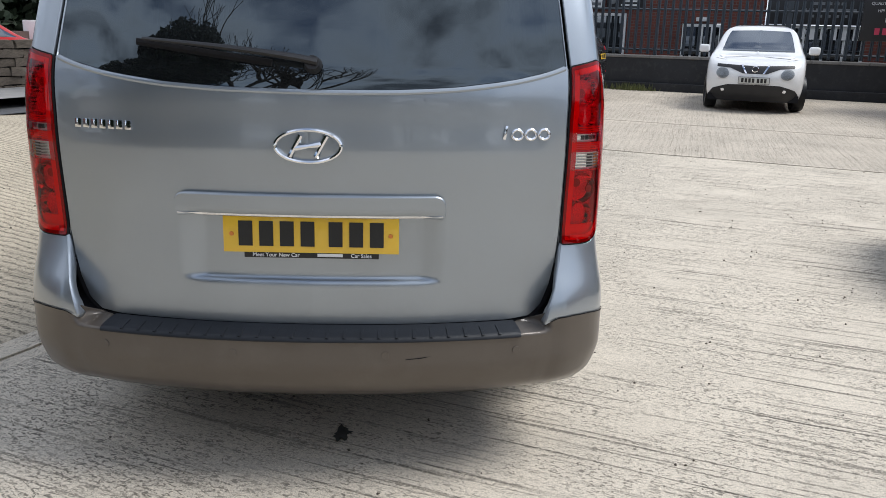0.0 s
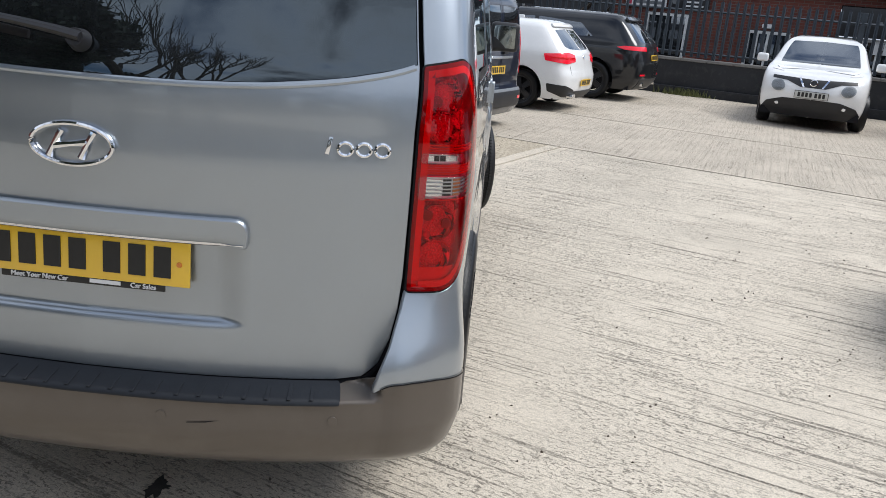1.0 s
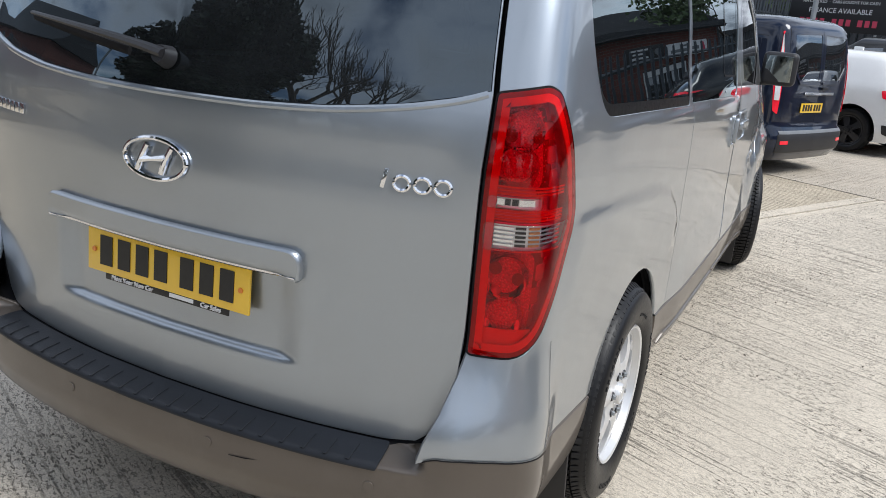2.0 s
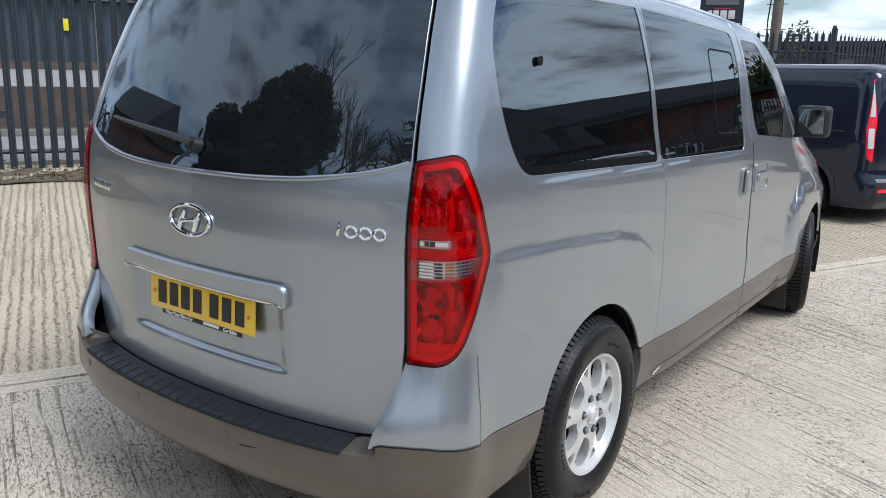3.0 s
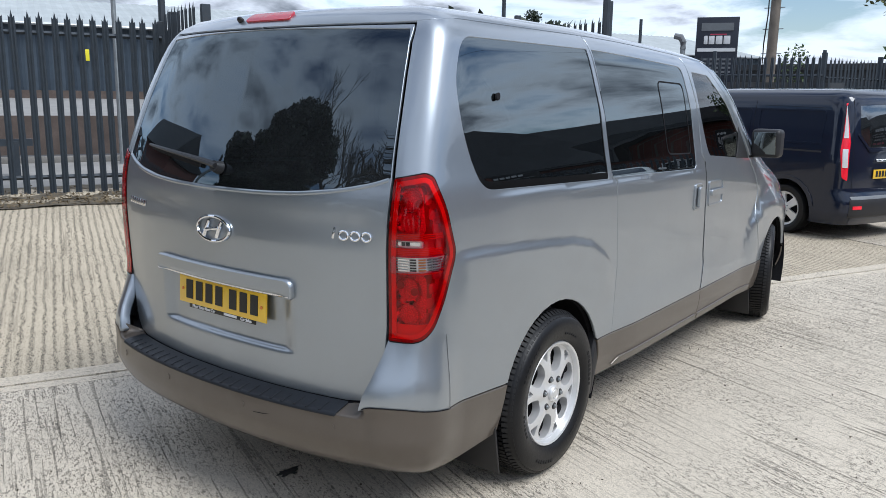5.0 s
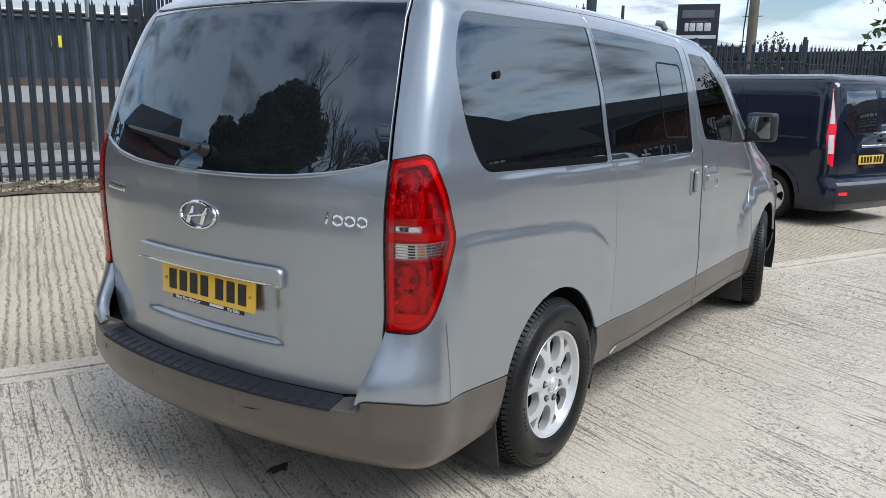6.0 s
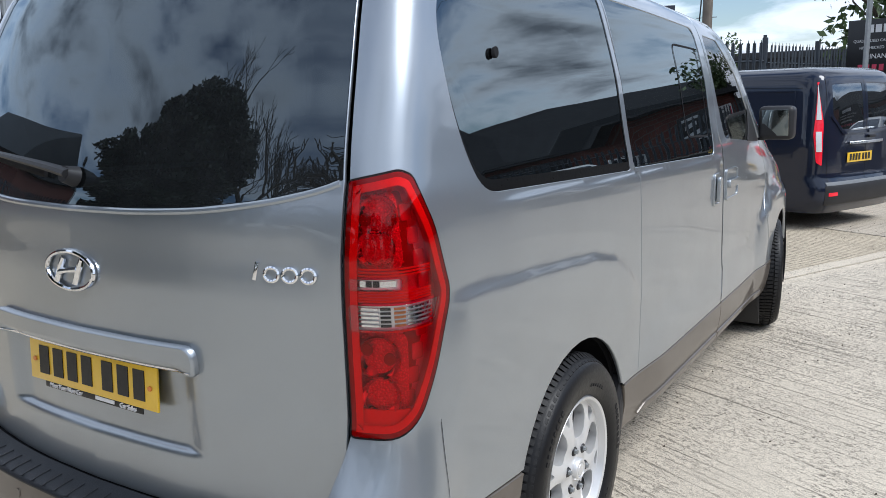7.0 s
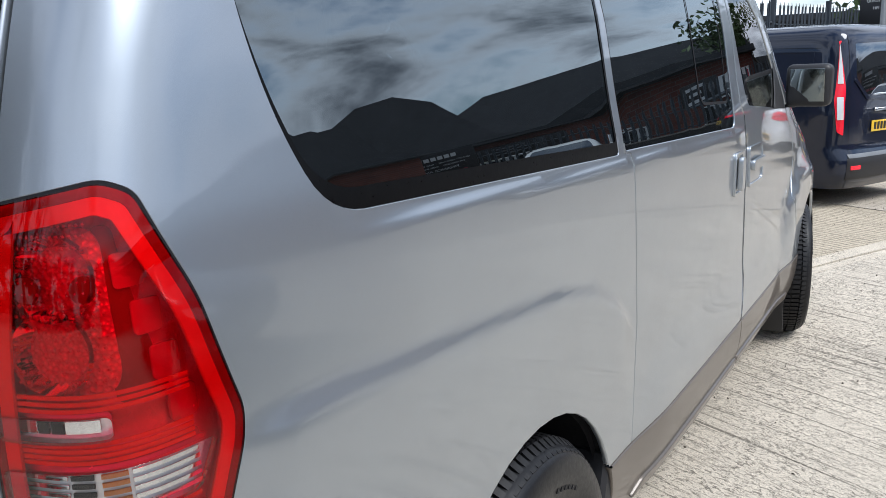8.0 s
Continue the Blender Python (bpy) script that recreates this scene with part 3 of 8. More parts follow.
def ground_z(x, y):
    """Level where the vans stand, rising gently towards the roadside fence."""
    d = (x - JOINT_AT.x) * ACROSS.x + (y - JOINT_AT.y) * ACROSS.y
    a = (x - JOINT_AT.x) * JOINT.x + (y - JOINT_AT.y) * JOINT.y
    t = min(max((d - 0.4) / 6.5, 0.0), 1.0)
    return 0.34 * t * t * (3 - 2 * t) * min(max((9.0 - a) / 6.0, 0.0), 1.0)


def yard_point(along, left, up=0.0):
    p = JOINT_AT + JOINT * along + ACROSS * left
    return Vector((p.x, p.y, ground_z(p.x, p.y) + up))


def sheet(name, a0, a1, l0, l1, step, up, material, parent=None, wobble=0.0, skirt=0.03):
    """A slab between two lines along the joint's way, laid on the ground, with turned-down edges."""
    bm = bmesh.new()
    na, nl = max(1, int((a1 - a0) / step)), max(1, int((l1 - l0) / step))
    grid = []
    for i in range(na + 1):
        row = []
        for j in range(nl + 1):
            a, q = a0 + (a1 - a0) * i / na, l0 + (l1 - l0) * j / nl
            w = wobble * noise.noise(Vector((a * 1.7, q * 1.7, 3.0)))
            ea = wobble * 2.0 * noise.noise(Vector((a * 3, q * 3, 9.0))) if i in (0, na) or j in (0, nl) else 0.0
            row.append(bm.verts.new(yard_point(a + ea, q + ea, up + w)))
        grid.append(row)
    for i in range(na):
        for j in range(nl):
            bm.faces.new((grid[i][j], grid[i + 1][j], grid[i + 1][j + 1], grid[i][j + 1]))
    loop = [grid[i][0] for i in range(na + 1)] + [grid[na][j] for j in range(1, nl + 1)] + [grid[i][nl] for i in range(na - 1, -1, -1)] + [grid[0][j] for j in range(nl - 1, 0, -1)]
    low = [bm.verts.new(v.co + Vector((0, 0, -skirt))) for v in loop]
    for k in range(len(loop)):
        bm.faces.new((loop[k], loop[k - 1], low[k - 1], low[k]))
    bmesh.ops.recalc_face_normals(bm, faces=bm.faces)
    return part(name, bm, material, parent, angle=50)


def far_ground():
    """The one sheet under everything, out to the horizon."""
    bm = bmesh.new()
    xs = [-900, -300, -120, -60, -35] + [-22 + 2 * k for k in range(24)] + [35, 60, 120, 300, 900]
    ys = [-900, -300, -120, -60, -30] + [-18 + 2 * k for k in range(24)] + [35, 60, 120, 300, 900]
    g = [[bm.verts.new((x, y, ground_z(x, y) - 0.03)) for y in ys] for x in xs]
    for i in range(len(xs) - 1):
        for j in range(len(ys) - 1):
            bm.faces.new((g[i][j], g[i + 1][j], g[i + 1][j + 1], g[i][j + 1]))
    return bm


ground = tagged(part("ground", far_ground(), MAT["joint"]), "dirty dark sub-base between and beyond concrete slabs", "ground", kind="structure")
# slabs on both sides of the long joint, and past the cross joint
CROSS = 8.25
sheet("concrete_slab", -14.0, CROSS - 0.02, -11.0, -0.105, 0.25, 0.0, MAT["yard"], ground, 0.004)
sheet("concrete_slab", -14.0, CROSS - 0.02, 0.135, 6.55, 0.25, 0.0, MAT["yard_left"], ground, 0.004)
# trowelled margins along the joint
sheet("slab_margin", -14.0, CROSS - 0.02, -0.109, -0.025, 0.20, 0.001, MAT["yard_margin"], ground, 0.004)
sheet("slab_margin", -14.0, CROSS - 0.02, 0.0, 0.140, 0.20, 0.001, MAT["yard_margin"], ground, 0.004)
sheet("concrete_slab", CROSS + 0.02, 11.6, -11.0, 6.0, 0.5, 0.0, MAT["yard_far"], ground, 0.004)
sheet("concrete_slab", 11.63, 18.6, -11.0, 6.0, 0.5, 0.0, MAT["yard_far"], ground, 0.004)
sheet("concrete_slab", -14.0, 14.6, -30.0, -11.03, 1.0, 0.0, MAT["yard"], ground, 0.004)

# ---------------------------------------------------------------- the silver van
VAN_AT = pose(-0.34, 2.10, 0.0)
HUB_R, HUB_F, HUB_Z = 1.085, 4.24, 0.350


def van_lower(s, x, y, z, part_of="body"):
    """How far the skin stands out below the belt: bumper, its corners, the plate recess."""
    w = 1 - sstep(0.19, 0.46, y)
    c = {"body": sstep(0.664, 0.712, x), "tailgate": 0.0, "corner": 1.0}[part_of]
    tail = 1 - (1 - np.clip((0.545 - z) / 0.036, 0, 1)) ** 1.9
    corner = sum(np.interp(z + k, [0.50, 0.545, 0.575, 0.62, 0.66, 0.70, 0.74, 0.785], [0.95, 0.98, 0.98, 0.84, 0.60, 0.37, 0.17, 0.0]) for k in (-0.024, -0.016, -0.008, 0.0, 0.008, 0.016, 0.024)) / 7
    face = np.interp(z, [0.25, 0.275, 0.30, 0.34, 0.42, 0.50], [-0.75, -0.2, 0.45, 0.82, 1.0, 0.94])
    o = (0.098 - 0.046 * sstep(0.74, 0.885, x)) * w * ((1 - c) * tail + c * corner) * face
    recess = (1 - sstep(0.315, 0.400, x)) * sstep(0.674, 0.692, z) * (1 - sstep(0.872, 0.884, z)) * (y < 0.3)
    lean = 0.060 * np.clip(z - 1.052, 0, 0.16) * (1 - sstep(1.09, 1.222, z)) * (1 - sstep(0.66, 0.752, x)) * (y < 0.3) if part_of == "tailgate" else 0.0
    return o - 0.024 * recess - lean


def van_swell(y, z):
    """Wheel-arch shoulder on the rear quarter and over the front wheel, and the low crease by the sill."""
    line = np.interp(y, [0.36, 0.55, 0.90, 1.20, 1.38, 1.50, 1.59, 1.66, 1.75], [1.052, 1.050, 1.028, 1.003, 0.965, 0.905, 0.84, 0.77, 0.60])
    a = 0.0088 * sstep(-0.003, 0.042, line - z) * (1 - sstep(0.04, 0.32, line - z)) * sstep(0.35, 0.47, y) * (1 - sstep(1.50, 1.645, y))
    front = np.interp(y, [3.5, 3.7, 3.95, 4.25, 4.6, 4.9], [0.60, 0.82, 0.93, 0.95, 0.90, 0.80])
    b = 0.034 * (1 - sstep(-0.09, 0.015, z - front)) * sstep(3.5, 3.8, y) * (1 - sstep(4.7, 5.0, y))
    foot = 0.016 * (1 - sstep(0.50, 0.72, z)) * sstep(1.55, 1.9, y) * (1 - sstep(3.5, 3.8, y))
    belt = np.interp(y, [0.5, 1.53, 2.61, 3.5], [1.244, 1.214, 1.191, 1.17]) - z
    ledge = 0.0055 * sstep(0.001, 0.026, belt) * (1 - sstep(0.03, 0.34, belt)) * sstep(0.50, 0.75, y) * (1 - sstep(2.60, 2.90, y))
    return a + b + foot + ledge


def van_droop(x, y, z):
    """The roof falls forward; the tailgate's foot and the step pad lie low between the bumper corners."""
    low = np.interp(z, [0.455, 0.500, 0.510, 0.5435, 0.5495, 0.66, 0.72, 0.80], [0.0, -0.003, 0.004, 0.0245, 0.0265, 0.025, 0.016, 0.0])
    return 0.075 * sstep(1.4, 3.8, y) * sstep(1.55, 1.9, z) + low * (1 - sstep(0.675, 0.760, x)) * (y < 0.45)


def van_skin(part_of):
    return Shell(
        [(0, 0.085), (0.2, 0.091), (0.4, 0.112), (0.6, 0.150), (0.74, 0.192), (0.812, 0.206), (0.870, 0.226), (0.889, 0.268), (0.892, 0.340), (0.894, 0.46), (0.895, 1.0),
         (0.896, 2.0), (0.892, 3.0), (0.885, 3.6), (0.872, 4.2), (0.82, 4.7), (0.68, 4.98), (0.4, 5.09), (0, 5.12)],
        [(0.255, 0.255, 0.045, 0.06, 0.12), (0.36, 0.36, 0.012, 0.02, 0.04), (0.45, 0.45, 0.0, 0.012, 0.01), (0.80, 0.80, 0.0, 0.010, 0.03), (0.95, 0.95, 0.0, 0.004, 0.15),
         (1.07, 1.07, 0.002, 0.0, 0.48), (1.16, 1.16, 0.005, 0.004, 0.78), (1.25, 1.25, 0.012, 0.016, 0.95), (1.32, 1.32, 0.024, 0.037, 1.08), (1.50, 1.50, 0.050, 0.104, 1.38),
         (1.65, 1.65, 0.080, 0.171, 1.62), (1.75, 1.75, 0.105, 0.221, 1.78), (1.80, 1.80, 0.128, 0.25, 1.86), (1.83, 1.828, 0.152, 0.272, 1.91), (1.90, 1.866, 0.225, 0.325, 2.0), (2.00, 1.885, 0.33, 0.42, 2.1),
         (2.20, 1.897, 0.52, 0.60, 2.2), (2.58, 1.905, 0.8945, 0.9, 2.3)],
        y_rear=2.7, y_front=2.5,
        droop=van_droop,
        lower=functools.partial(van_lower, part_of=part_of), swell=van_swell, soft=24)


van_shell, tail_shell, corner_shell = van_skin("body"), van_skin("tailgate"), van_skin("corner")
van = thing("silver_van", "silver-grey people carrier with bronze bumpers and dark tinted rear windows", "van", VAN_AT)
S, ST, SC = van_shell, tail_shell, corner_shell
mirrored = lambda poly: [(-u, v) for u, v in poly][::-1]

tail_half = [("r", 0.30, 0.5495), ("r", 0.60, 0.5505), ("r", 0.667, 0.5585), ("r", 0.707, 0.588), ("r", 0.731, 0.642), ("r", 0.745, 0.715), ("r", 0.7515, 0.80), ("r", 0.7545, 0.95), ("r", 0.7550, 1.15), ("r", 0.7525, 1.295),
             ("r", 0.7315, 1.45), ("r", 0.7045, 1.62), ("r", 0.6815, 1.74), ("r", 0.669, 1.805)]
tail_r = ST.uv(tail_half)
tailgate_poly = tail_r + mirrored(tail_r)
glass_half = S.uv([("r", 0.20, 1.228), ("r", 0.40, 1.237), ("r", 0.58, 1.259), ("r", 0.70, 1.286), ("r", 0.7475, 1.302), ("r", 0.7280, 1.45), ("r", 0.7010, 1.62), ("r", 0.6780, 1.74), ("r", 0.664, 1.788)])
glass_poly = [(0.0, 1.226)] + glass_half + [(S.rear(0.3, 1.80), 1.798), (0.0, 1.802), (-S.rear(0.3, 1.80), 1.798)] + mirrored(glass_half)
lamp_poly = rounded(S.uv([("r", 0.7615, 0.764), ("s", 0.240, 0.764), ("s", 0.285, 0.80), ("s", 0.335, 0.90), ("s", 0.386, 1.035), ("s", 0.390, 1.065), ("s", 0.350, 1.20), ("s", 0.306, 1.308), ("s", 0.282, 1.320), ("r", 0.7605, 1.300),
                         ("r", 0.7625, 1.15), ("r", 0.7615, 0.95)]), [0.01, 0.05, 0.03, 0.03, 0.03, 0.02, 0.03, 0.012, 0.012, 0.008, 0.02, 0.02], 4)
quarter_glass = rounded(S.uv([("s", 0.562, 1.243), ("s", 1.528, 1.214), ("s", 1.505, 1.50), ("s", 1.462, 1.772), ("s", 0.545, 1.770), ("s", 0.470, 1.62), ("s", 0.470, 1.48), ("s", 0.500, 1.36)]),
                        [0.07, 0.012, 0.02, 0.012, 0.10, 0.05, 0.06, 0.08], 6)
door_glass = rounded(S.uv([("s", 1.568, 1.219), ("s", 2.610, 1.192), ("s", 2.585, 1.50), ("s", 2.525, 1.755), ("s", 1.502, 1.772), ("s", 1.545, 1.50)]), [0.012, 0.04, 0.03, 0.06, 0.012, 0.02], 6)
driver_glass = rounded(S.uv([("s", 2.815, 1.252), ("s", 3.46, 1.205), ("s", 3.44, 1.33), ("s", 3.22, 1.53), ("s", 2.93, 1.728), ("s", 2.665, 1.735), ("s", 2.715, 1.50)]), [0.05, 0.03, 0.03, 0.05, 0.04, 0.04, 0.05], 6)
arch_r = arch(S, 1.105, 0.345, 0.400, 40)
arch_f = arch(S, HUB_F + 0.02, 0.345, 0.400, 40)

G = 0.0026                                                # half a panel gap
# near-black inner shell seen through the gaps, giving them their shade by colour
roof_line = 1.835
inner_poly = [(-S.length + 0.02, 0.33), (S.length - 0.02, 0.33), (S.length - 0.02, 2.57), (-S.length + 0.02, 2.57)]
win_holes = [grown(p, 0.006) for p in (quarter_glass, door_glass, driver_glass)]
skin("inner_body", ST, inner_poly, MAT["gap"], van, [glass_poly] + win_holes + [mirrored(h) for h in win_holes] + [grown(lamp_poly, -0.004), mirrored(grown(lamp_poly, -0.004)), arch_r, mirrored(arch_r), arch_f, mirrored(arch_f)], off=-0.040, step=0.06, rim=0)

tailgate = skin("tailgate", ST, grown(tailgate_poly, -G), MAT["silver"], van, [glass_poly], step=0.0105, rim=0.014, edge=0.016)
ledge = [(-x, z) for x, z in ((0.742, 1.296), (0.70, 1.2805), (0.58, 1.2535), (0.40, 1.2315), (0.20, 1.2225))]
ledge = ledge + [(0.0, 1.2205)] + [(-x, z) for x, z in ledge[::-1]]
lx, lz = [q[0] for q in ledge], [q[1] for q in ledge]
ledge_at = []
for k in range(61):
    x = -0.742 + 1.484 * k / 60
    z = float(pchip(lx, lz, np.array([x]))[0])
    ledge_at.append((ST.P(ST.rear(x, z), z) - 0.0040 * ST.N(ST.rear(x, z), z)).tolist())
part("window_ledge", tube(ledge_at, 0.0085, 10), MAT["silver"], tailgate)
skin("rear_window", ST, grown(glass_poly, -0.003), MAT["rear_privacy"], tailgate, off=-0.003, step=0.05, rim=0.003, label="dark tinted rear window")
skin("window_seal", ST, glass_poly, MAT["gap"], tailgate, [grown(glass_poly, -0.014)], off=-0.007, step=0.03, rim=0)

for sg, mir in ((1, lambda p: p), (-1, mirrored)):
    top = S.uv([("r", 0.662, roof_line), ("r", 0.6765, 1.805), ("r", 0.6895, 1.74), ("r", 0.7125, 1.62), ("r", 0.7395, 1.45), ("r", 0.7605, 1.300)])
    # body side with the lamp cut out of it
    poly = S.uv([("s", 0.347, 0.519)]) + S.uv([("s", 0.71, 0.493), ("s", 1.10, 0.489), ("s", 1.622, 0.489), ("s", 1.645, 0.80), ("s", 1.600, 1.211), ("s", 1.564, 1.213), ("s", 1.538, 1.50), ("s", 1.484, 1.785), ("s", 1.478, roof_line), ("s", 0.60, roof_line)]) + top + S.uv([("r", 0.7615, 0.775), ("s", 0.347, 0.775)])
    body_side = skin("rear_quarter", S, grown(poly, -G), MAT["silver"], van, [grown(lamp_poly, 0.004), grown(quarter_glass, 0.0), arch_r], step=0.016, rim=0.014, sign=sg, edge=0.016)
    g = skin("quarter_window", S, grown(quarter_glass, -0.002), MAT["privacy"], body_side, off=-0.003, step=0.06, rim=0.003, sign=sg, label="dark tinted side window")
    skin("window_seal", S, grown(quarter_glass, -0.0005), MAT["seal"], body_side, [grown(quarter_glass, -0.013)], off=-0.006, step=0.03, rim=0, sign=sg)
    skin("seal_strip", S, grown(quarter_glass, -0.0015), MAT["seal"], body_side, [[(u - 0.013, v + 0.028) for u, v in grown(quarter_glass, -0.002)]], off=-0.0015, step=0.03, rim=0, sign=sg, edge=0.012)
    door_poly = S.uv([("s", 1.624, 0.489), ("s", 2.735, 0.489), ("s", 2.79, 0.64), ("s", 2.765, 0.95), ("s", 2.755, 1.15), ("s", 2.735, 1.225), ("s", 2.695, 1.27), ("s", 2.675, 1.50), ("s", 2.60, 1.785), ("s", 2.59, roof_line), ("s", 1.486, roof_line), ("s", 1.492, 1.785), ("s", 1.546, 1.50), ("s", 1.566, 1.213), ("s", 1.602, 1.211), ("s", 1.647, 0.80)])
    door = skin("sliding_door", S, grown(door_poly, -G), MAT["silver"], van, [door_glass], step=0.017, rim=0.014, sign=sg, edge=0.025)
    skin("door_window", S, grown(door_glass, -0.002), MAT["privacy"], door, off=-0.003, step=0.06, rim=0.003, sign=sg, label="dark tinted side window")
    skin("window_seal", S, grown(door_glass, -0.0005), MAT["seal"], door, [grown(door_glass, -0.013)], off=-0.006, step=0.03, rim=0, sign=sg)
    slider = rounded(S.uv([("s", 2.22, 1.285), ("s", 2.545, 1.275), ("s", 2.50, 1.655), ("s", 2.165, 1.66)]), 0.045)
    skin("sliding_pane_frame", S, slider, MAT["gap"], door, [grown(slider, -0.008)], off=-0.0015, step=0.03, rim=0, sign=sg)
    front_poly = S.uv([("s", 2.750, 0.489), ("s", 3.82, 0.489), ("s", 3.80, 0.62), ("s", 3.72, 0.80), ("s", 3.72, 1.10), ("s", 3.60, 1.20), ("s", 3.50, 1.335), ("s", 3.27, 1.55), ("s", 2.98, 1.775), ("s", 2.95, roof_line), ("s", 2.60, roof_line), ("s", 2.61, 1.785), ("s", 2.686, 1.50), ("s", 2.708, 1.27), ("s", 2.749, 1.225), ("s", 2.770, 1.15), ("s", 2.781, 0.95), ("s", 2.807, 0.64)])
    fdoor = skin("front_door", S, grown(front_poly, -G), MAT["silver"], van, [driver_glass], step=0.05, rim=0.014, sign=sg, edge=0.025)
    skin("door_window", S, grown(driver_glass, -0.002), MAT["clear"], fdoor, off=-0.003, step=0.06, rim=0.003, sign=sg, label="lightly tinted front window")
    skin("window_seal", S, grown(driver_glass, -0.0005), MAT["gap"], fdoor, [grown(driver_glass, -0.016)], off=-0.006, step=0.03, rim=0, sign=sg)
    for own, seam in ((door, [(1.637, 0.489), (1.650, 0.80), (1.603, 1.211)]), (fdoor, [(2.740, 0.489), (2.795, 0.64), (2.770, 0.95), (2.760, 1.15), (2.740, 1.225)])):
        strip = S.uv([("s", y + 0.009, z) for y, z in seam] + [("s", y - 0.009, z) for y, z in seam[::-1]])
        # near-black strip below the seam, so the gap reads as shaded
        skin("door_gap_backing", S, strip, MAT["gap"], own, off=-0.009, step=0.015, rim=0, sign=sg)
        if own is fdoor:
            lip_ = S.uv([("s", y + 0.0075, z) for y, z in seam] + [("s", y - 0.001, z) for y, z in seam[::-1]])
            # flush near-black line drawn over the seam for its shaded gap
            skin("door_gap_line", S, lip_, MAT["gap"], own, off=0.0012, step=0.012, rim=0, sign=sg, edge=0.03)
    skin("mirror_sail", S, S.uv([("s", 3.30, 1.215), ("s", 3.56, 1.20), ("s", 3.46, 1.335), ("s", 3.40, 1.40)]), MAT["trim"], fdoor, off=0.003, step=0.04, rim=0.004, sign=sg)
    fender = S.uv([("s", 3.828, 0.489), ("s", 4.9, 0.489), ("s", 4.95, 0.85), ("s", 4.55, 1.02), ("s", 3.95, 1.11), ("s", 3.70, 1.20), ("s", 3.62, 1.20), ("s", 3.73, 1.10), ("s", 3.73, 0.80), ("s", 3.81, 0.62)])
    skin("front_wing", S, grown(fender, -G), MAT["silver"], van, [arch_f], step=0.06, rim=0.014, sign=sg)
    pillar = S.uv([("s", 3.62, 1.215), ("s", 3.70, 1.215), ("s", 3.36, 1.55), ("s", 3.05, 1.785), ("s", 2.965, roof_line), ("s", 2.99, 1.775), ("s", 3.28, 1.55), ("s", 3.52, 1.335)])
    skin("windscreen_pillar", S, pillar, MAT["silver"], van, step=0.05, rim=0.01, sign=sg)
    # bronze sills and their ridge
    sill = S.uv([("s", 1.42, 0.300), ("s", 2.735, 0.300), ("s", 2.735, 0.4868), ("s", 1.40, 0.4868)])
    sl = skin("sill", S, grown(sill, -0.0008), MAT["bronze"], van, [arch_r], off=0.004, step=0.05, rim=0.014, sign=sg, label="bronze lower body cladding")
    skin("sill_ridge", S, rounded(S.uv([("s", 1.66, 0.318), ("s", 2.722, 0.318), ("s", 2.722, 0.350), ("s", 1.72, 0.350)]), 0.012), MAT["bronze"], sl, off=0.012, step=0.04, rim=0.012, sign=sg)
    sill_f = S.uv([("s", 2.743, 0.300), ("s", 3.93, 0.300), ("s", 3.93, 0.4868), ("s", 2.743, 0.4868)])
    sf = skin("sill", S, grown(sill_f, -0.0008), MAT["bronze"], van, [arch_f], off=0.004, step=0.05, rim=0.014, sign=sg, label="bronze lower body cladding")
    skin("sill_ridge", S, rounded(S.uv([("s", 2.746, 0.318), ("s", 3.70, 0.318), ("s", 3.70, 0.350), ("s", 2.746, 0.350)]), 0.012), MAT["bronze"], sf, off=0.012, step=0.04, rim=0.012, sign=sg)
    # door handles
    for hy, hz, wd, name in ((2.635, 1.035, 0.115, "sliding_door"), (2.93, 1.035, 0.235, "front_door")):
        cup = rounded(S.uv([("s", hy - wd / 2, hz - 0.072), ("s", hy + wd / 2, hz - 0.072), ("s", hy + wd / 2, hz + 0.072), ("s", hy - wd / 2, hz + 0.072)]), 0.022)
        own = door if name == "sliding_door" else fdoor
        skin("handle_cup", S, cup, MAT["silver"], own, [grown(cup, -0.009)], off=0.007, step=0.02, rim=0.010, sign=sg)
        skin("cup_floor", S, grown(cup, -0.008), MAT["silver"], own, off=0.0015, step=0.02, rim=0, sign=sg)
        if name == "sliding_door":
            grip = rounded(S.uv([("s", hy - 0.02, hz - 0.055), ("s", hy + 0.022, hz - 0.055), ("s", hy + 0.022, hz + 0.055), ("s", hy - 0.02, hz + 0.055)]), 0.016)
        else:
            grip = rounded(S.uv([("s", hy - 0.105, hz - 0.012), ("s", hy + 0.105, hz - 0.012), ("s", hy + 0.105, hz + 0.022), ("s", hy - 0.105, hz + 0.022)]), 0.014)
        skin("handle", S, grip, MAT["silver"], own, off=0.022, step=0.012, rim=0.016, sign=sg)
    # tail lamp: reflector bowl, ribs, bulbs and lens
    lamp = thing("tail_lamp", "", "")
    lamp.parent = van
    skin("lamp_bowl", S, grown(lamp_poly, -0.002), MAT["bowl"], lamp, off=-0.034, step=0.03, rim=0, sign=sg)
    skin("lamp_wall", S, grown(lamp_poly, -0.002), MAT["bowl"], lamp, [grown(lamp_poly, -0.005)], off=-0.004, step=0.02, rim=0.034, sign=sg)
    for a, b, k in ((1.12, 1.285, -0.04), (0.80, 0.985, -0.05)):
        q = rounded([(S.rear(0.775, a), a), (S.side(0.272, a), a), (S.side(0.272, b), b), (S.rear(0.775, b), b)], 0.03)
        skin("reflector", S, q, MAT["prism"], lamp, off=-0.024, step=0.02, rim=0.008, sign=sg)
    block = rounded([(S.rear(0.775, 0.782), 0.782), (S.side(0.245, 0.782), 0.782), (S.side(0.272, 0.822), 0.822), (S.rear(0.775, 0.822), 0.822)], 0.008)
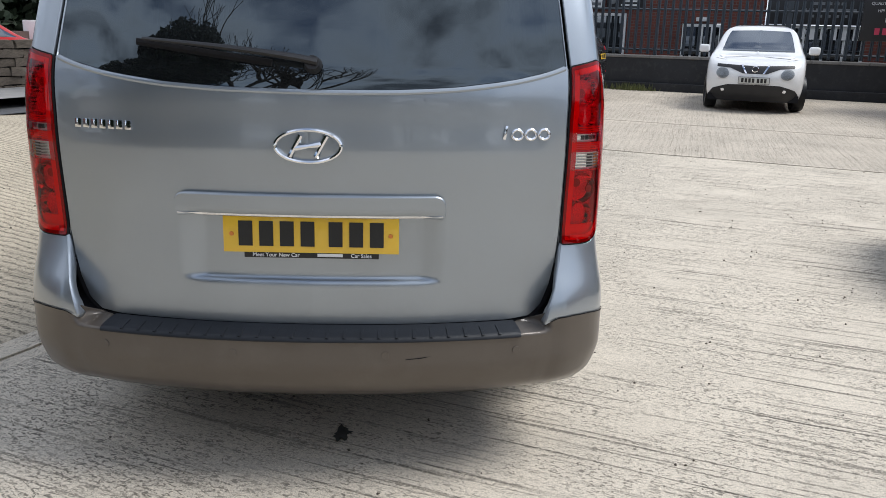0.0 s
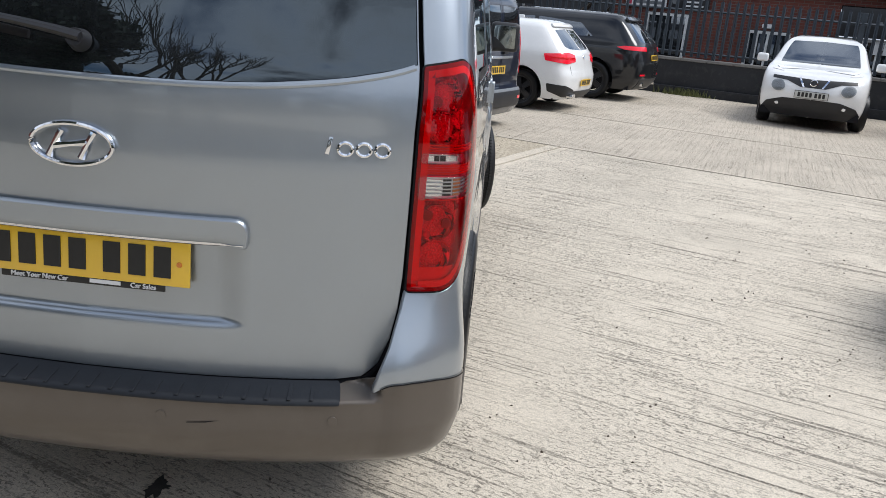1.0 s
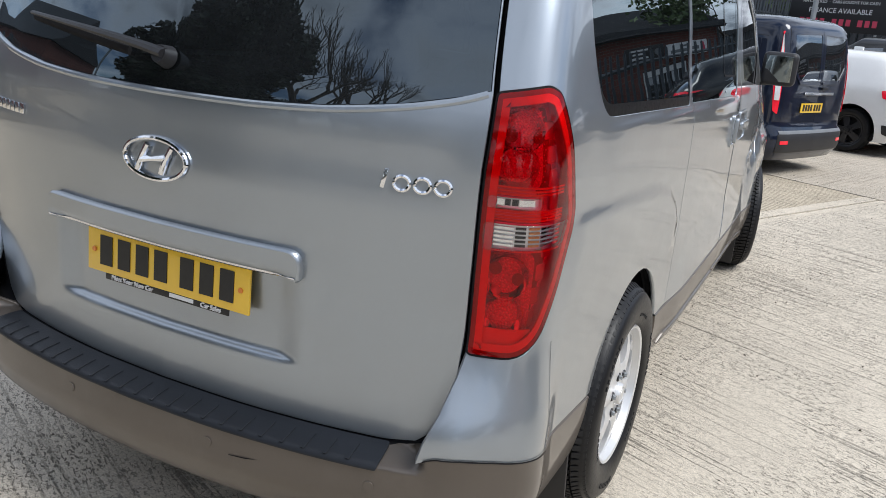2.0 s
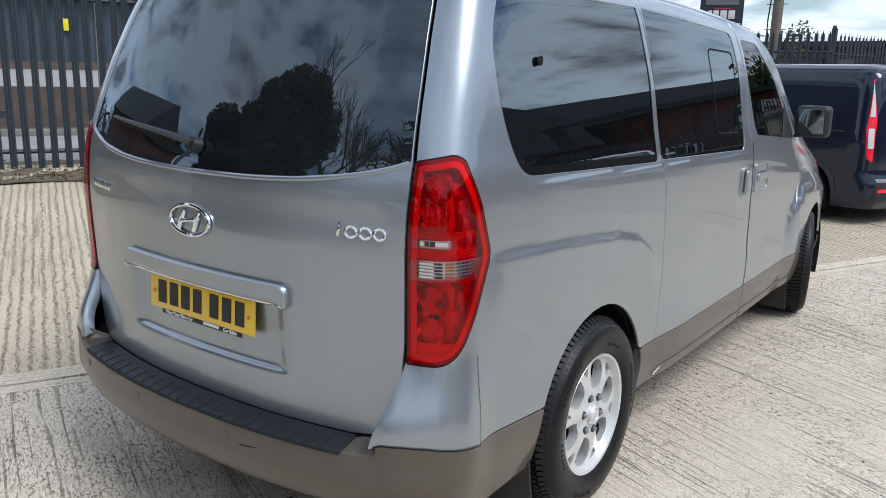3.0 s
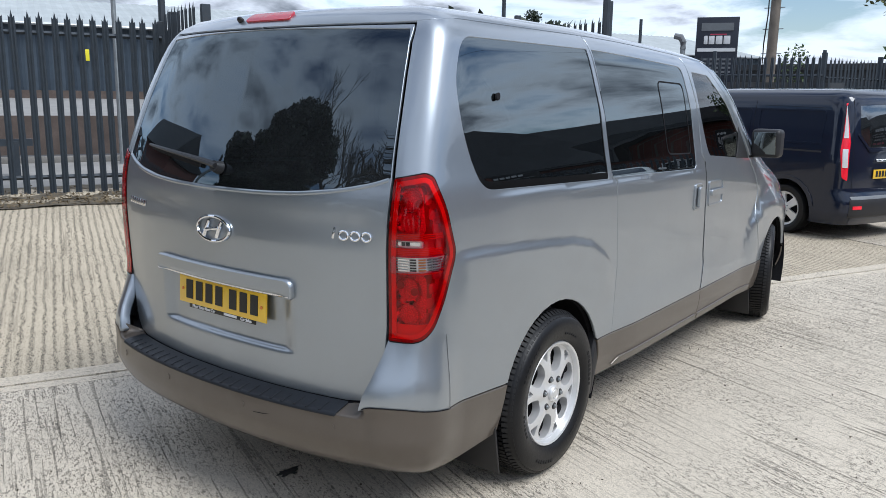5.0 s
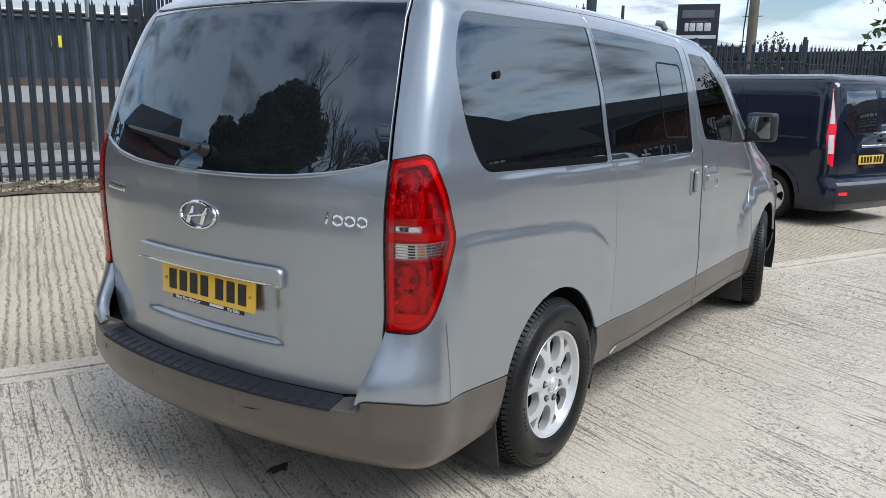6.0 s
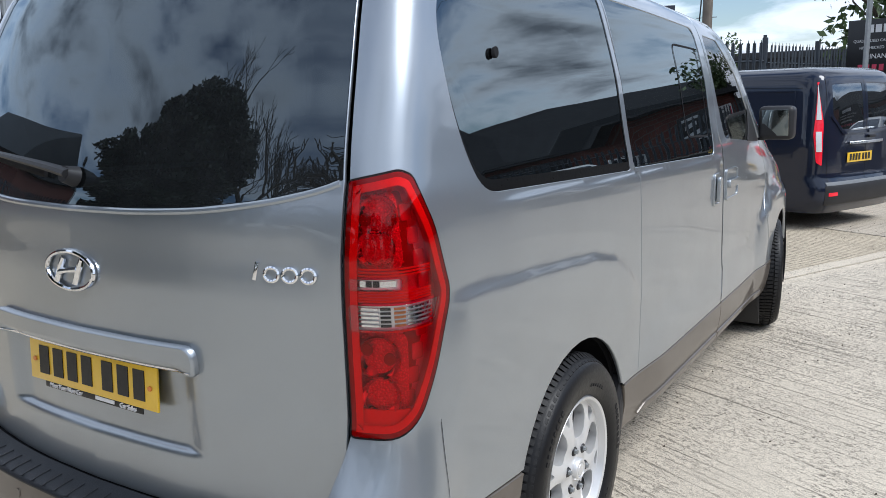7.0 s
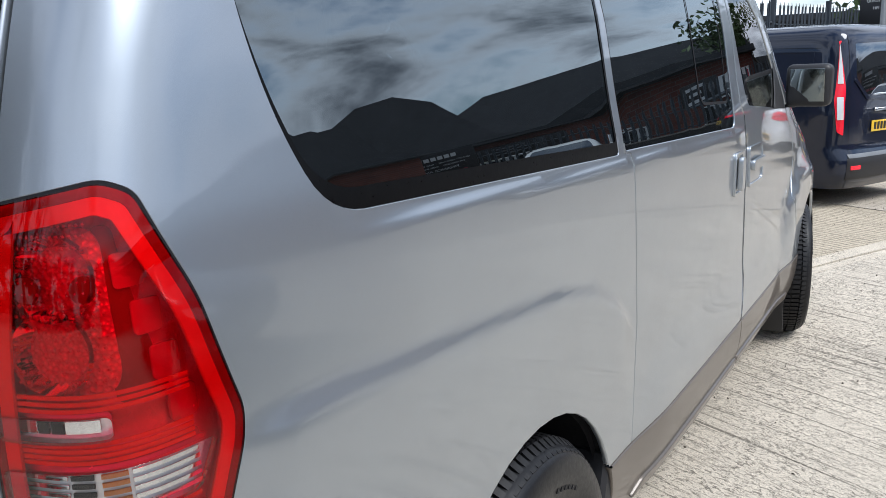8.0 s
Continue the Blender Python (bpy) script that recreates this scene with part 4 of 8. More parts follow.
    skin("reflex_block", S, block, MAT["red_plastic"], lamp, off=-0.008, step=0.02, rim=0.006, sign=sg, label="plain red reflex block")
    dots = bmesh.new()
    for j in range(15):
        zz = 1.138 + 0.0105 * j
        ua, ub = S.rear(0.777, zz), S.side(0.262, zz)
        for k in range(13):
            u = ua + (ub - ua) * (k + (0.25 if j % 2 else 0.75)) / 13
            p0, n0 = S.P(u, zz) - 0.0075 * S.N(u, zz), S.N(u, zz)
            c = Vector((p0[0] * sg, p0[1], p0[2]))
            q0 = Vector((n0[0] * sg, n0[1], n0[2]))
            t0 = q0.cross(Vector((0, 0, 1))).normalized()
            b0 = [dots.verts.new(c + 0.0024 * (math.cos(a) * t0 + math.sin(a) * Vector((0, 0, 1)))) for a in (0.4, 1.97, 3.54, 5.11)]
            tip = dots.verts.new(c + q0 * 0.0022)
            for i in range(4):
                dots.faces.new((b0[i], b0[(i + 1) % 4], tip))
    bmesh.ops.recalc_face_normals(dots, faces=dots.faces)
    # plain white colour stands in for the glints of the lamp optics
    part("prism_studs", dots, MAT["print_white"], lamp, "rows of small prism studs whitened for their glints", smooth=False)["kind"] = "stuff"
    clear_a = rounded([(S.rear(0.772, 1.082), 1.082), (S.side(0.252, 1.082), 1.082), (S.side(0.252, 1.106), 1.106), (S.rear(0.772, 1.106), 1.106)], 0.008)
    clear_b = rounded([(S.rear(0.770, 0.995), 0.995), (S.side(0.325, 1.003), 1.003), (S.side(0.350, 1.052), 1.052), (S.rear(0.770, 1.052), 1.052)], 0.010)
    for q in (clear_a, clear_b):
        skin("reflector", S, q, MAT["reflector"], lamp, off=-0.012, step=0.012, rim=0.006, sign=sg)
    for q, cnt in ((clear_a, 3), (clear_b, 5)):
        u0, u1 = min(p[0] for p in q) + 0.007, max(p[0] for p in q) - 0.012
        v0, v1 = min(p[1] for p in q) + 0.006, max(p[1] for p in q) - 0.006
        for k in range(cnt):
            v = v0 + (v1 - v0) * (k + 0.5) / cnt
            for f0, f1, m in ((0.0, 0.28, "chrome"), (0.30, 0.42, "trim"), (0.46, 0.60, "amber" if cnt > 3 else "trim"), (0.62, 1.0, "chrome")):
                skin("optic_rib", S, [(u0 + (u1 - u0) * f0, v - 0.0022), (u0 + (u1 - u0) * f1, v - 0.0022), (u0 + (u1 - u0) * f1, v + 0.0022), (u0 + (u1 - u0) * f0, v + 0.0022)], MAT[m], lamp, off=-0.008, step=0.02, rim=0.003, sign=sg)
    skin("clear_lens", S, clear_a, MAT["lens_clear"], lamp, off=0.0045, step=0.03, rim=0.004, sign=sg, label="clear lens strip")
    skin("clear_lens", S, clear_b, MAT["lens_clear"], lamp, off=0.0045, step=0.03, rim=0.004, sign=sg, label="clear lens over the amber bulb")
    skin("red_lens", S, grown(lamp_poly, -0.001), MAT["lens_red"], lamp, [clear_a, clear_b], off=0.004, step=0.03, rim=0.006, sign=sg, edge=0.012, label="red lens")
    for z0, z1, cnt in ((0.9905, 0.999, 1), (1.056, 1.080, 4), (1.108, 1.128, 3)):
        for k in range(cnt):
            zz = z0 + (z1 - z0) * (k + 0.5) / cnt
            rb = [(S.rear(0.772, zz), zz - 0.0018), (S.side(0.33, zz), zz - 0.0018), (S.side(0.33, zz), zz + 0.0018), (S.rear(0.772, zz), zz + 0.0018)]
            skin("lens_rib", S, rb, MAT["red_plastic"], lamp, off=-0.004, step=0.02, rim=0.003, sign=sg)
    # dark red patches put in for the darker zones of the lamp
    for z0, z1, y0, y1 in ((1.105, 1.285, 0.325, 0.285), (0.835, 0.985, 0.275, 0.325)):
        bez = rounded([(S.side(0.262, z0), z0), (S.side(y0, z0), z0), (S.side(y1, z1), z1), (S.side(0.262, z1), z1)], 0.012)
        skin("dark_zone_patch", S, bez, MAT["dark_red"], lamp, off=-0.0285, step=0.02, rim=0.004, sign=sg)
    # flat dark red discs in place of bulb holes
    for xx, zz in ((0.800, 0.955), (0.845, 0.935), (0.800, 1.225), (0.850, 1.225)):
        u = S.rear(xx, zz)
        hole_ = [(u + 0.013 * math.cos(a), zz + 0.013 * math.sin(a)) for a in (2 * math.pi * j / 16 for j in range(16))]
        skin("bulb_socket", S, hole_, MAT["dark_red"], lamp, off=-0.0065, step=0.02, rim=0.004, sign=sg)
    for k in range(9):
        zz = 0.82 + 0.05 * k
        e = 0.295 + 0.075 * (1 - abs(zz - 1.05) / 0.26) if zz < 1.24 else 0.30
        q = rounded([(S.side(e - 0.045, zz), zz), (S.side(e - 0.012, zz), zz), (S.side(e - 0.012, zz + 0.035), zz + 0.035), (S.side(e - 0.045, zz + 0.035), zz + 0.035)], 0.006)
        skin("side_reflector", S, q, MAT["reflector"], lamp, off=-0.025, step=0.02, rim=0.006, sign=sg)
    skin("lamp_edge", S, grown(lamp_poly, -0.0015), MAT["dark_red"], lamp, [grown(lamp_poly, -0.0105)], off=0.0015, step=0.02, rim=0.004, sign=sg)
    skin("reflex_band", S, grown(lamp_poly, -0.010), MAT["red_plastic"], lamp, [grown(lamp_poly, -0.027)], off=0.0005, step=0.02, rim=0.004, sign=sg, label="red reflex band round the lamp")
    skin("lamp_seal", S, grown(lamp_poly, 0.0030), MAT["gap"], lamp, [grown(lamp_poly, -0.0015)], off=0.0, step=0.03, rim=0.01, sign=sg)
    for zz, rad in ((1.235, 0.040), (1.165, 0.040), (0.935, 0.046), (0.850, 0.042)):
        u = S.rear(0.822, zz)
        p, nn = S.P(u, zz) - 0.010 * S.N(u, zz), S.N(u, zz)
        m = Matrix.Translation((p[0], p[1], p[2])) @ Vector(nn.tolist()).to_track_quat("X", "Z").to_matrix().to_4x4()
        if sg < 0:
            m = Matrix.Diagonal((-1, 1, 1, 1)) @ m
        part("bulb_bowl", lathe([(-0.030, 0.0), (-0.028, rad * 0.35), (-0.018, rad * 0.75), (0.0, rad), (-0.004, rad + 0.002)], 24), MAT["chrome"], lamp, at=m)
    for zz, m in ((1.20, "reflector"), (0.90, "reflector"), (1.025, "amber")):
        p = S.P(S.rear(0.80, zz), zz) - 0.026 * S.N(S.rear(0.80, zz), zz)
        bm = bmesh.new()
        bmesh.ops.create_uvsphere(bm, u_segments=12, v_segments=8, radius=0.014, matrix=Matrix.Translation((p[0] * sg, p[1], p[2])))
        part("bulb", bm, MAT[m], lamp)

rp = [(0.0, 1.812)] + S.uv([("r", 0.30, 1.812), ("r", 0.58, 1.813), ("r", 0.662, 1.815)]) + [(S.side(y, roof_line), roof_line + 0.003) for y in (0.60, 1.0, 2.0, 2.6, 2.95)] + [(S.length, roof_line + 0.01), (S.length, 2.5795), (0.0, 2.5795)]
for sg in (1, -1):
    skin("roof", S, rp, MAT["silver"], van, off=0.001, step=0.06, rim=0.010, sign=sg)
    hood = S.uv([("s", 3.72, 1.205), ("s", 3.96, 1.115), ("s", 4.56, 1.025), ("s", 4.955, 0.855)]) + [(S.length, 0.80), (S.length, 1.20)]
    skin("bonnet", S, hood, MAT["silver"], van, step=0.07, rim=0.012, sign=sg)
    scr = S.uv([("s", 3.71, 1.217), ("s", 3.37, 1.55), ("s", 3.06, 1.785)]) + [(S.length, 1.79), (S.length, 1.205)]
    skin("windscreen", S, scr, MAT["car_glass"], van, off=-0.003, step=0.08, rim=0.003, sign=sg)
    nose = S.uv([("s", 4.905, 0.489), ("s", 4.955, 0.845)]) + [(S.length, 0.79), (S.length, 0.489)]
    skin("nose_panel", S, nose, MAT["silver"], van, step=0.08, rim=0.01, sign=sg)
    fb = S.uv([("s", 4.45, 0.300), ("s", 4.45, 0.482)]) + [(S.length, 0.482), (S.length, 0.300)]
    skin("front_bumper", S, fb, MAT["bronze"], van, [arch_f], step=0.08, rim=0.01, sign=sg)

# rear bumper, its corners and the step pad
half = S.uv([("r", 0.62, 0.5425), ("r", 0.665, 0.5500), ("r", 0.700, 0.570), ("r", 0.718, 0.580), ("r", 0.724, 0.549)]) + S.uv([("r", 0.80, 0.553), ("r", 0.855, 0.549), ("s", 0.345, 0.515), ("s", 0.71, 0.487), ("s", 0.80, 0.486), ("s", 0.80, 0.300), ("s", 0.40, 0.275)]) + [(S.rear(0.5, 0.27), 0.270)]
bumper_poly = half + mirrored(half)
pad = rounded([(S.rear(0.618, 0.5435), 0.5435), (S.rear(0.632, 0.503), 0.503), (-S.rear(0.632, 0.503), 0.503), (-S.rear(0.618, 0.5435), 0.5435)], 0.006)
bumper = skin("rear_bumper", S, bumper_poly, MAT["bronze"], van, [arch_r, mirrored(arch_r), grown(pad, -0.005)], off=0.002, step=0.02, rim=0.016, edge=0.010, label="bronze plastic rear bumper with scuffs")
skin("step_pad", S, pad, MAT["pad"], bumper, off=0.008, step=0.012, rim=0.006, label="black ribbed step pad")
for k in range(23):
    x = -0.56 + 0.051 * k
    q = [(S.rear(x - 0.004, 0.530), 0.514), (S.rear(x + 0.004, 0.530), 0.514), (S.rear(x + 0.004, 0.536), 0.536), (S.rear(x - 0.004, 0.536), 0.536)]
    skin("pad_rib", S, q, MAT["pad"], bumper, off=0.0105, step=0.01, rim=0.003)
for sg in (1, -1):
    c = SC.uv([("r", 0.740, 0.5500), ("r", 0.80, 0.5545), ("r", 0.855, 0.5505), ("s", 0.3455, 0.517), ("s", 0.3455, 0.79), ("s", 0.280, 0.79), ("r", 0.7635, 0.765), ("r", 0.7625, 0.775), ("r", 0.7545, 0.715), ("r", 0.7400, 0.642), ("r", 0.7215, 0.588), ("r", 0.712, 0.5485)])
    skin("bumper_corner", SC, grown(c, -0.0008), MAT["silver"], bumper, [grown(lamp_poly, 0.004)], step=0.014, rim=0.045, sign=sg, edge=0.010, label="silver painted bumper corner")
    side_gap = SC.uv([("s", 0.3448, 0.522), ("s", 0.3466, 0.522), ("s", 0.3466, 0.770), ("s", 0.3448, 0.770)])
    skin("corner_gap", SC, side_gap, MAT["gap"], bumper, off=0.0012, step=0.03, rim=0, sign=sg)
    seam = [("r", 0.726, 0.5495), ("r", 0.80, 0.5535), ("r", 0.855, 0.5495), ("s", 0.345, 0.5165)]
    skin("corner_seam", SC, SC.uv(seam) + SC.uv([(k, a, v + 0.0036) for k, a, v in seam[::-1]]), MAT["gap"], bumper, off=0.0035, step=0.02, rim=0, sign=sg, edge=0.012)
    edge_rows = [(0.665, 0.553), (0.707, 0.588), (0.731, 0.642), (0.747, 0.715), (0.755, 0.785)]
    band = ST.uv([("r", x + 0.016, z - 0.004) for x, z in edge_rows] + [("r", x + 0.001, z) for x, z in edge_rows[::-1]])
    # near-black band along the tailgate edge, painting the shade of its gap
    skin("tailgate_gap_band", ST, band, MAT["gap"], bumper, off=-0.002, step=0.02, rim=0, sign=sg)
for x in (-0.62, -0.225, 0.225, 0.62):
    q = [(S.rear(x, 0.46) + 0.011 * math.cos(a), 0.462 + 0.011 * math.sin(a)) for a in (2 * math.pi * j / 16 for j in range(16))]
    skin("parking_sensor", S, q, MAT["bronze"], bumper, off=0.0045, step=0.008, rim=0.003)
scuff = [(S.rear(0.285, 0.45), 0.4475), (S.rear(0.33, 0.45), 0.4505), (S.rear(0.362, 0.45), 0.4575), (S.rear(0.33, 0.45), 0.4535), (S.rear(0.285, 0.45), 0.4495)]
skin("scuff_mark", S, scuff, MAT["gap"], bumper, off=0.0035, step=0.02, rim=0)

# grab bar over the plate, plate, badges
gx = 0.392
bar = rounded([(-S.rear(gx, 0.862), 0.862), (S.rear(gx, 0.862), 0.862), (S.rear(gx, 0.926), 0.926), (-S.rear(gx, 0.926), 0.926)], [0.006, 0.006, 0.035, 0.035])
skin("grab_bar", ST, bar, MAT["silver"], tailgate, off=0.023, step=0.02, rim=0.034, edge=0.01)
lip = [(-S.rear(gx - 0.003, 0.869), 0.8675), (S.rear(gx - 0.003, 0.869), 0.8675), (S.rear(gx - 0.003, 0.872), 0.8715), (-S.rear(gx - 0.003, 0.872), 0.8715)]
skin("bar_strip", ST, lip, MAT["chrome"], tailgate, off=0.0255, step=0.02, rim=0.002)


def plate_on(parent, at, yellow=True, groups=(4, 3), width=0.52, height=0.111, char=0.05):
    pl = thing("number_plate", "", "")
    pl.parent = parent
    pl.matrix_basis = at
    if not yellow:
        part("plate_backing", box(width + 0.016, 0.005, height + 0.014, (0, 0.003, 0), bevel=0.002), MAT["ink"], pl)
    part("plate", box(width, 0.006, height, bevel=0.002), MAT["plate_yellow" if yellow else "plate_white"], pl, "yellow plate" if yellow else "white plate")
    total = sum(groups) * char + (sum(groups) - len(groups)) * 0.011 + 0.033
    x = -total / 2
    for g in groups:
        for k in range(g):
            part("plate_bar", box(char * 0.82, 0.003, 0.075, (x + char / 2, -0.004, 0.002)), MAT["ink"], pl, smooth=False)
            x += char + 0.011
        x += 0.022
    return pl


plate = plate_on(van, pose(0, 0.108, 0.8035, -3))
for x in (-0.235, 0.235):
    part("plate_screw", lathe([(-0.003, 0.0), (-0.003, 0.006), (0.0, 0.007)], 10), MAT["amber"], plate, at=pose(x, -0.0045, 0.0, 0, 0, 90))
part("dealer_strip", box(0.40, 0.004, 0.020, (0.0, 0.001, -0.062), 0.002), MAT["ink"], plate, "black dealer strip below the plate")
letters("strip_lettering", "Meet Your New Car", 0.0165, MAT["print_white"], plate, pose(-0.105, -0.0035, -0.0625, 90))
part("strip_bar", box(0.075, 0.002, 0.009, (0.055, -0.002, -0.062)), MAT["print_white"], plate, smooth=False)
letters("strip_lettering", "Car Sales", 0.0165, MAT["print_white"], plate, pose(0.148, -0.0035, -0.0625, 90))


def on_rear(x, z, off):
    u = ST.rear(x, z)
    p, n = ST.P(u, z) + off * ST.N(u, z), ST.N(u, z)
    return Matrix.Translation(p.tolist()) @ Vector(n.tolist()).to_track_quat("-Y", "Z").to_matrix().to_4x4()


emblem = thing("badge", "", "")
emblem.parent = van
emblem.matrix_basis = on_rear(0.0, 1.07, 0.004)
loop = [(0.094 * math.cos(a), 0.0, 0.046 * math.sin(a)) for a in (2 * math.pi * j / 40 for j in range(41))]
part("oval_ring", tube(loop, 0.0062, 8, caps=False), MAT["chrome"], emblem, "chrome oval ring")
for x0, x1 in ((-0.052, -0.022), (0.022, 0.052)):
    part("emblem_bar", tube([(x0, 0, -0.030), (x0 * 0.5 + x1 * 0.5, -0.003, 0.0), (x1, 0, 0.030)], [0.009, 0.0075, 0.009], 8), MAT["chrome"], emblem)
part("emblem_bar", tube([(-0.036, -0.001, -0.006), (0.0, -0.004, 0.0), (0.036, -0.001, 0.006)], [0.010, 0.0065, 0.010], 8), MAT["chrome"], emblem)
word = thing("badge", "", "")
word.parent = van
for k in range(7):
    x = -0.683 + 0.0265 * k
    part("badge_bar", box(0.020, 0.004, 0.026, bevel=0.001), MAT["chrome"], word, at=on_rear(x, 1.112, 0.003))
model = thing("badge", "", "")
model.parent = van
part("badge_bar", box(0.009, 0.005, 0.040, bevel=0.001, rot=pose(0, 0, 0, 0, 12, 0)), MAT["chrome"], model, at=on_rear(0.566, 1.112, 0.003))
for k in range(3):
    lp = [(0.0165 * math.cos(a), 0.0, 0.0145 * math.sin(a)) for a in (2 * math.pi * j / 20 for j in range(21))]
    part("badge_oval", tube(lp, 0.0042, 6, caps=False), MAT["chrome"], model, at=on_rear(0.602 + 0.041 * k, 1.106, 0.003))

# high brake lamp and washer jet
q = rounded([(-S.rear(0.122, 1.85), 1.838), (S.rear(0.122, 1.85), 1.838), (S.rear(0.118, 1.88), 1.892), (-S.rear(0.118, 1.88), 1.892)], 0.016)
skin("high_brake_lamp", S, q, MAT["brake_red"], van, off=0.008, step=0.02, rim=0.010, label="red high-level brake lamp")
jet = bmesh.new()
bmesh.ops.create_uvsphere(jet, u_segments=12, v_segments=8, radius=0.013, matrix=Matrix.Diagonal((1.3, 1.3, 0.8, 1)))
part("washer_jet", jet, MAT["trim"], van, at=on_rear(-0.165, 1.85, 0.006))

# rear wiper
wiper = thing("rear_wiper", "", "")
wiper.parent = van


def rear_pt(x, z, off):
    u = ST.rear(x, z)
    return Vector((ST.P(u, z) + off * ST.N(u, z)).tolist())


part("wiper_hub", tube([rear_pt(0.015, 1.294, 0.002), rear_pt(0.015, 1.294, 0.034)], [0.026, 0.020], 14), MAT["trim"], wiper)
part("wiper_arm", tube([rear_pt(0.03 - 0.49 * t, 1.296 + 0.05 * t ** 0.8, 0.030 + 0.010 * math.sin(math.pi * t)) for t in (k / 10 for k in range(11))], [0.019 - 0.0011 * k for k in range(11)], 8, flat=0.6), MAT["trim"], wiper)
part("wiper_blade", tube([rear_pt(-0.10 - 0.39 * t, 1.296 + 0.048 * t, 0.008) for t in (k / 8 for k in range(9))], 0.006, 6, flat=1.8), MAT["gap"], wiper)


# ---------------------------------------------------------------- wheels
def disc(poly, holes, depth, dome, step=0.012):
    """A pierced wheel face in the y-z plane, facing +x, with its edges carried back."""
    vs, fs, loops = trimmed(poly, holes, step, step * 0.8)
    bm = bmesh.new()
    ids = [bm.verts.new((dome(*p), p[0], p[1])) for p in vs]
    for f in fs:
        try:
            bm.faces.new([ids[k] for k in f])
        except ValueError:
            pass
    for h in loops:
        n = len(h)
        a = [bm.verts.new((dome(*p), p[0], p[1])) for p in h]
        b = [bm.verts.new((dome(*p) - depth, p[0], p[1])) for p in h]
        for j in range(n):
            bm.faces.new((a[j], a[(j + 1) % n], b[(j + 1) % n], b[j]))
    bmesh.ops.recalc_face_normals(bm, faces=bm.faces)
    bm.normal_update()
    return bm


def circle(r, n=48, c=(0, 0)):
    return [(c[0] + r * math.cos(2 * math.pi * j / n), c[1] + r * math.sin(2 * math.pi * j / n)) for j in range(n)]


def spin(poly, a):
    return [(x * math.cos(a) - y * math.sin(a), x * math.sin(a) + y * math.cos(a)) for x, y in poly]


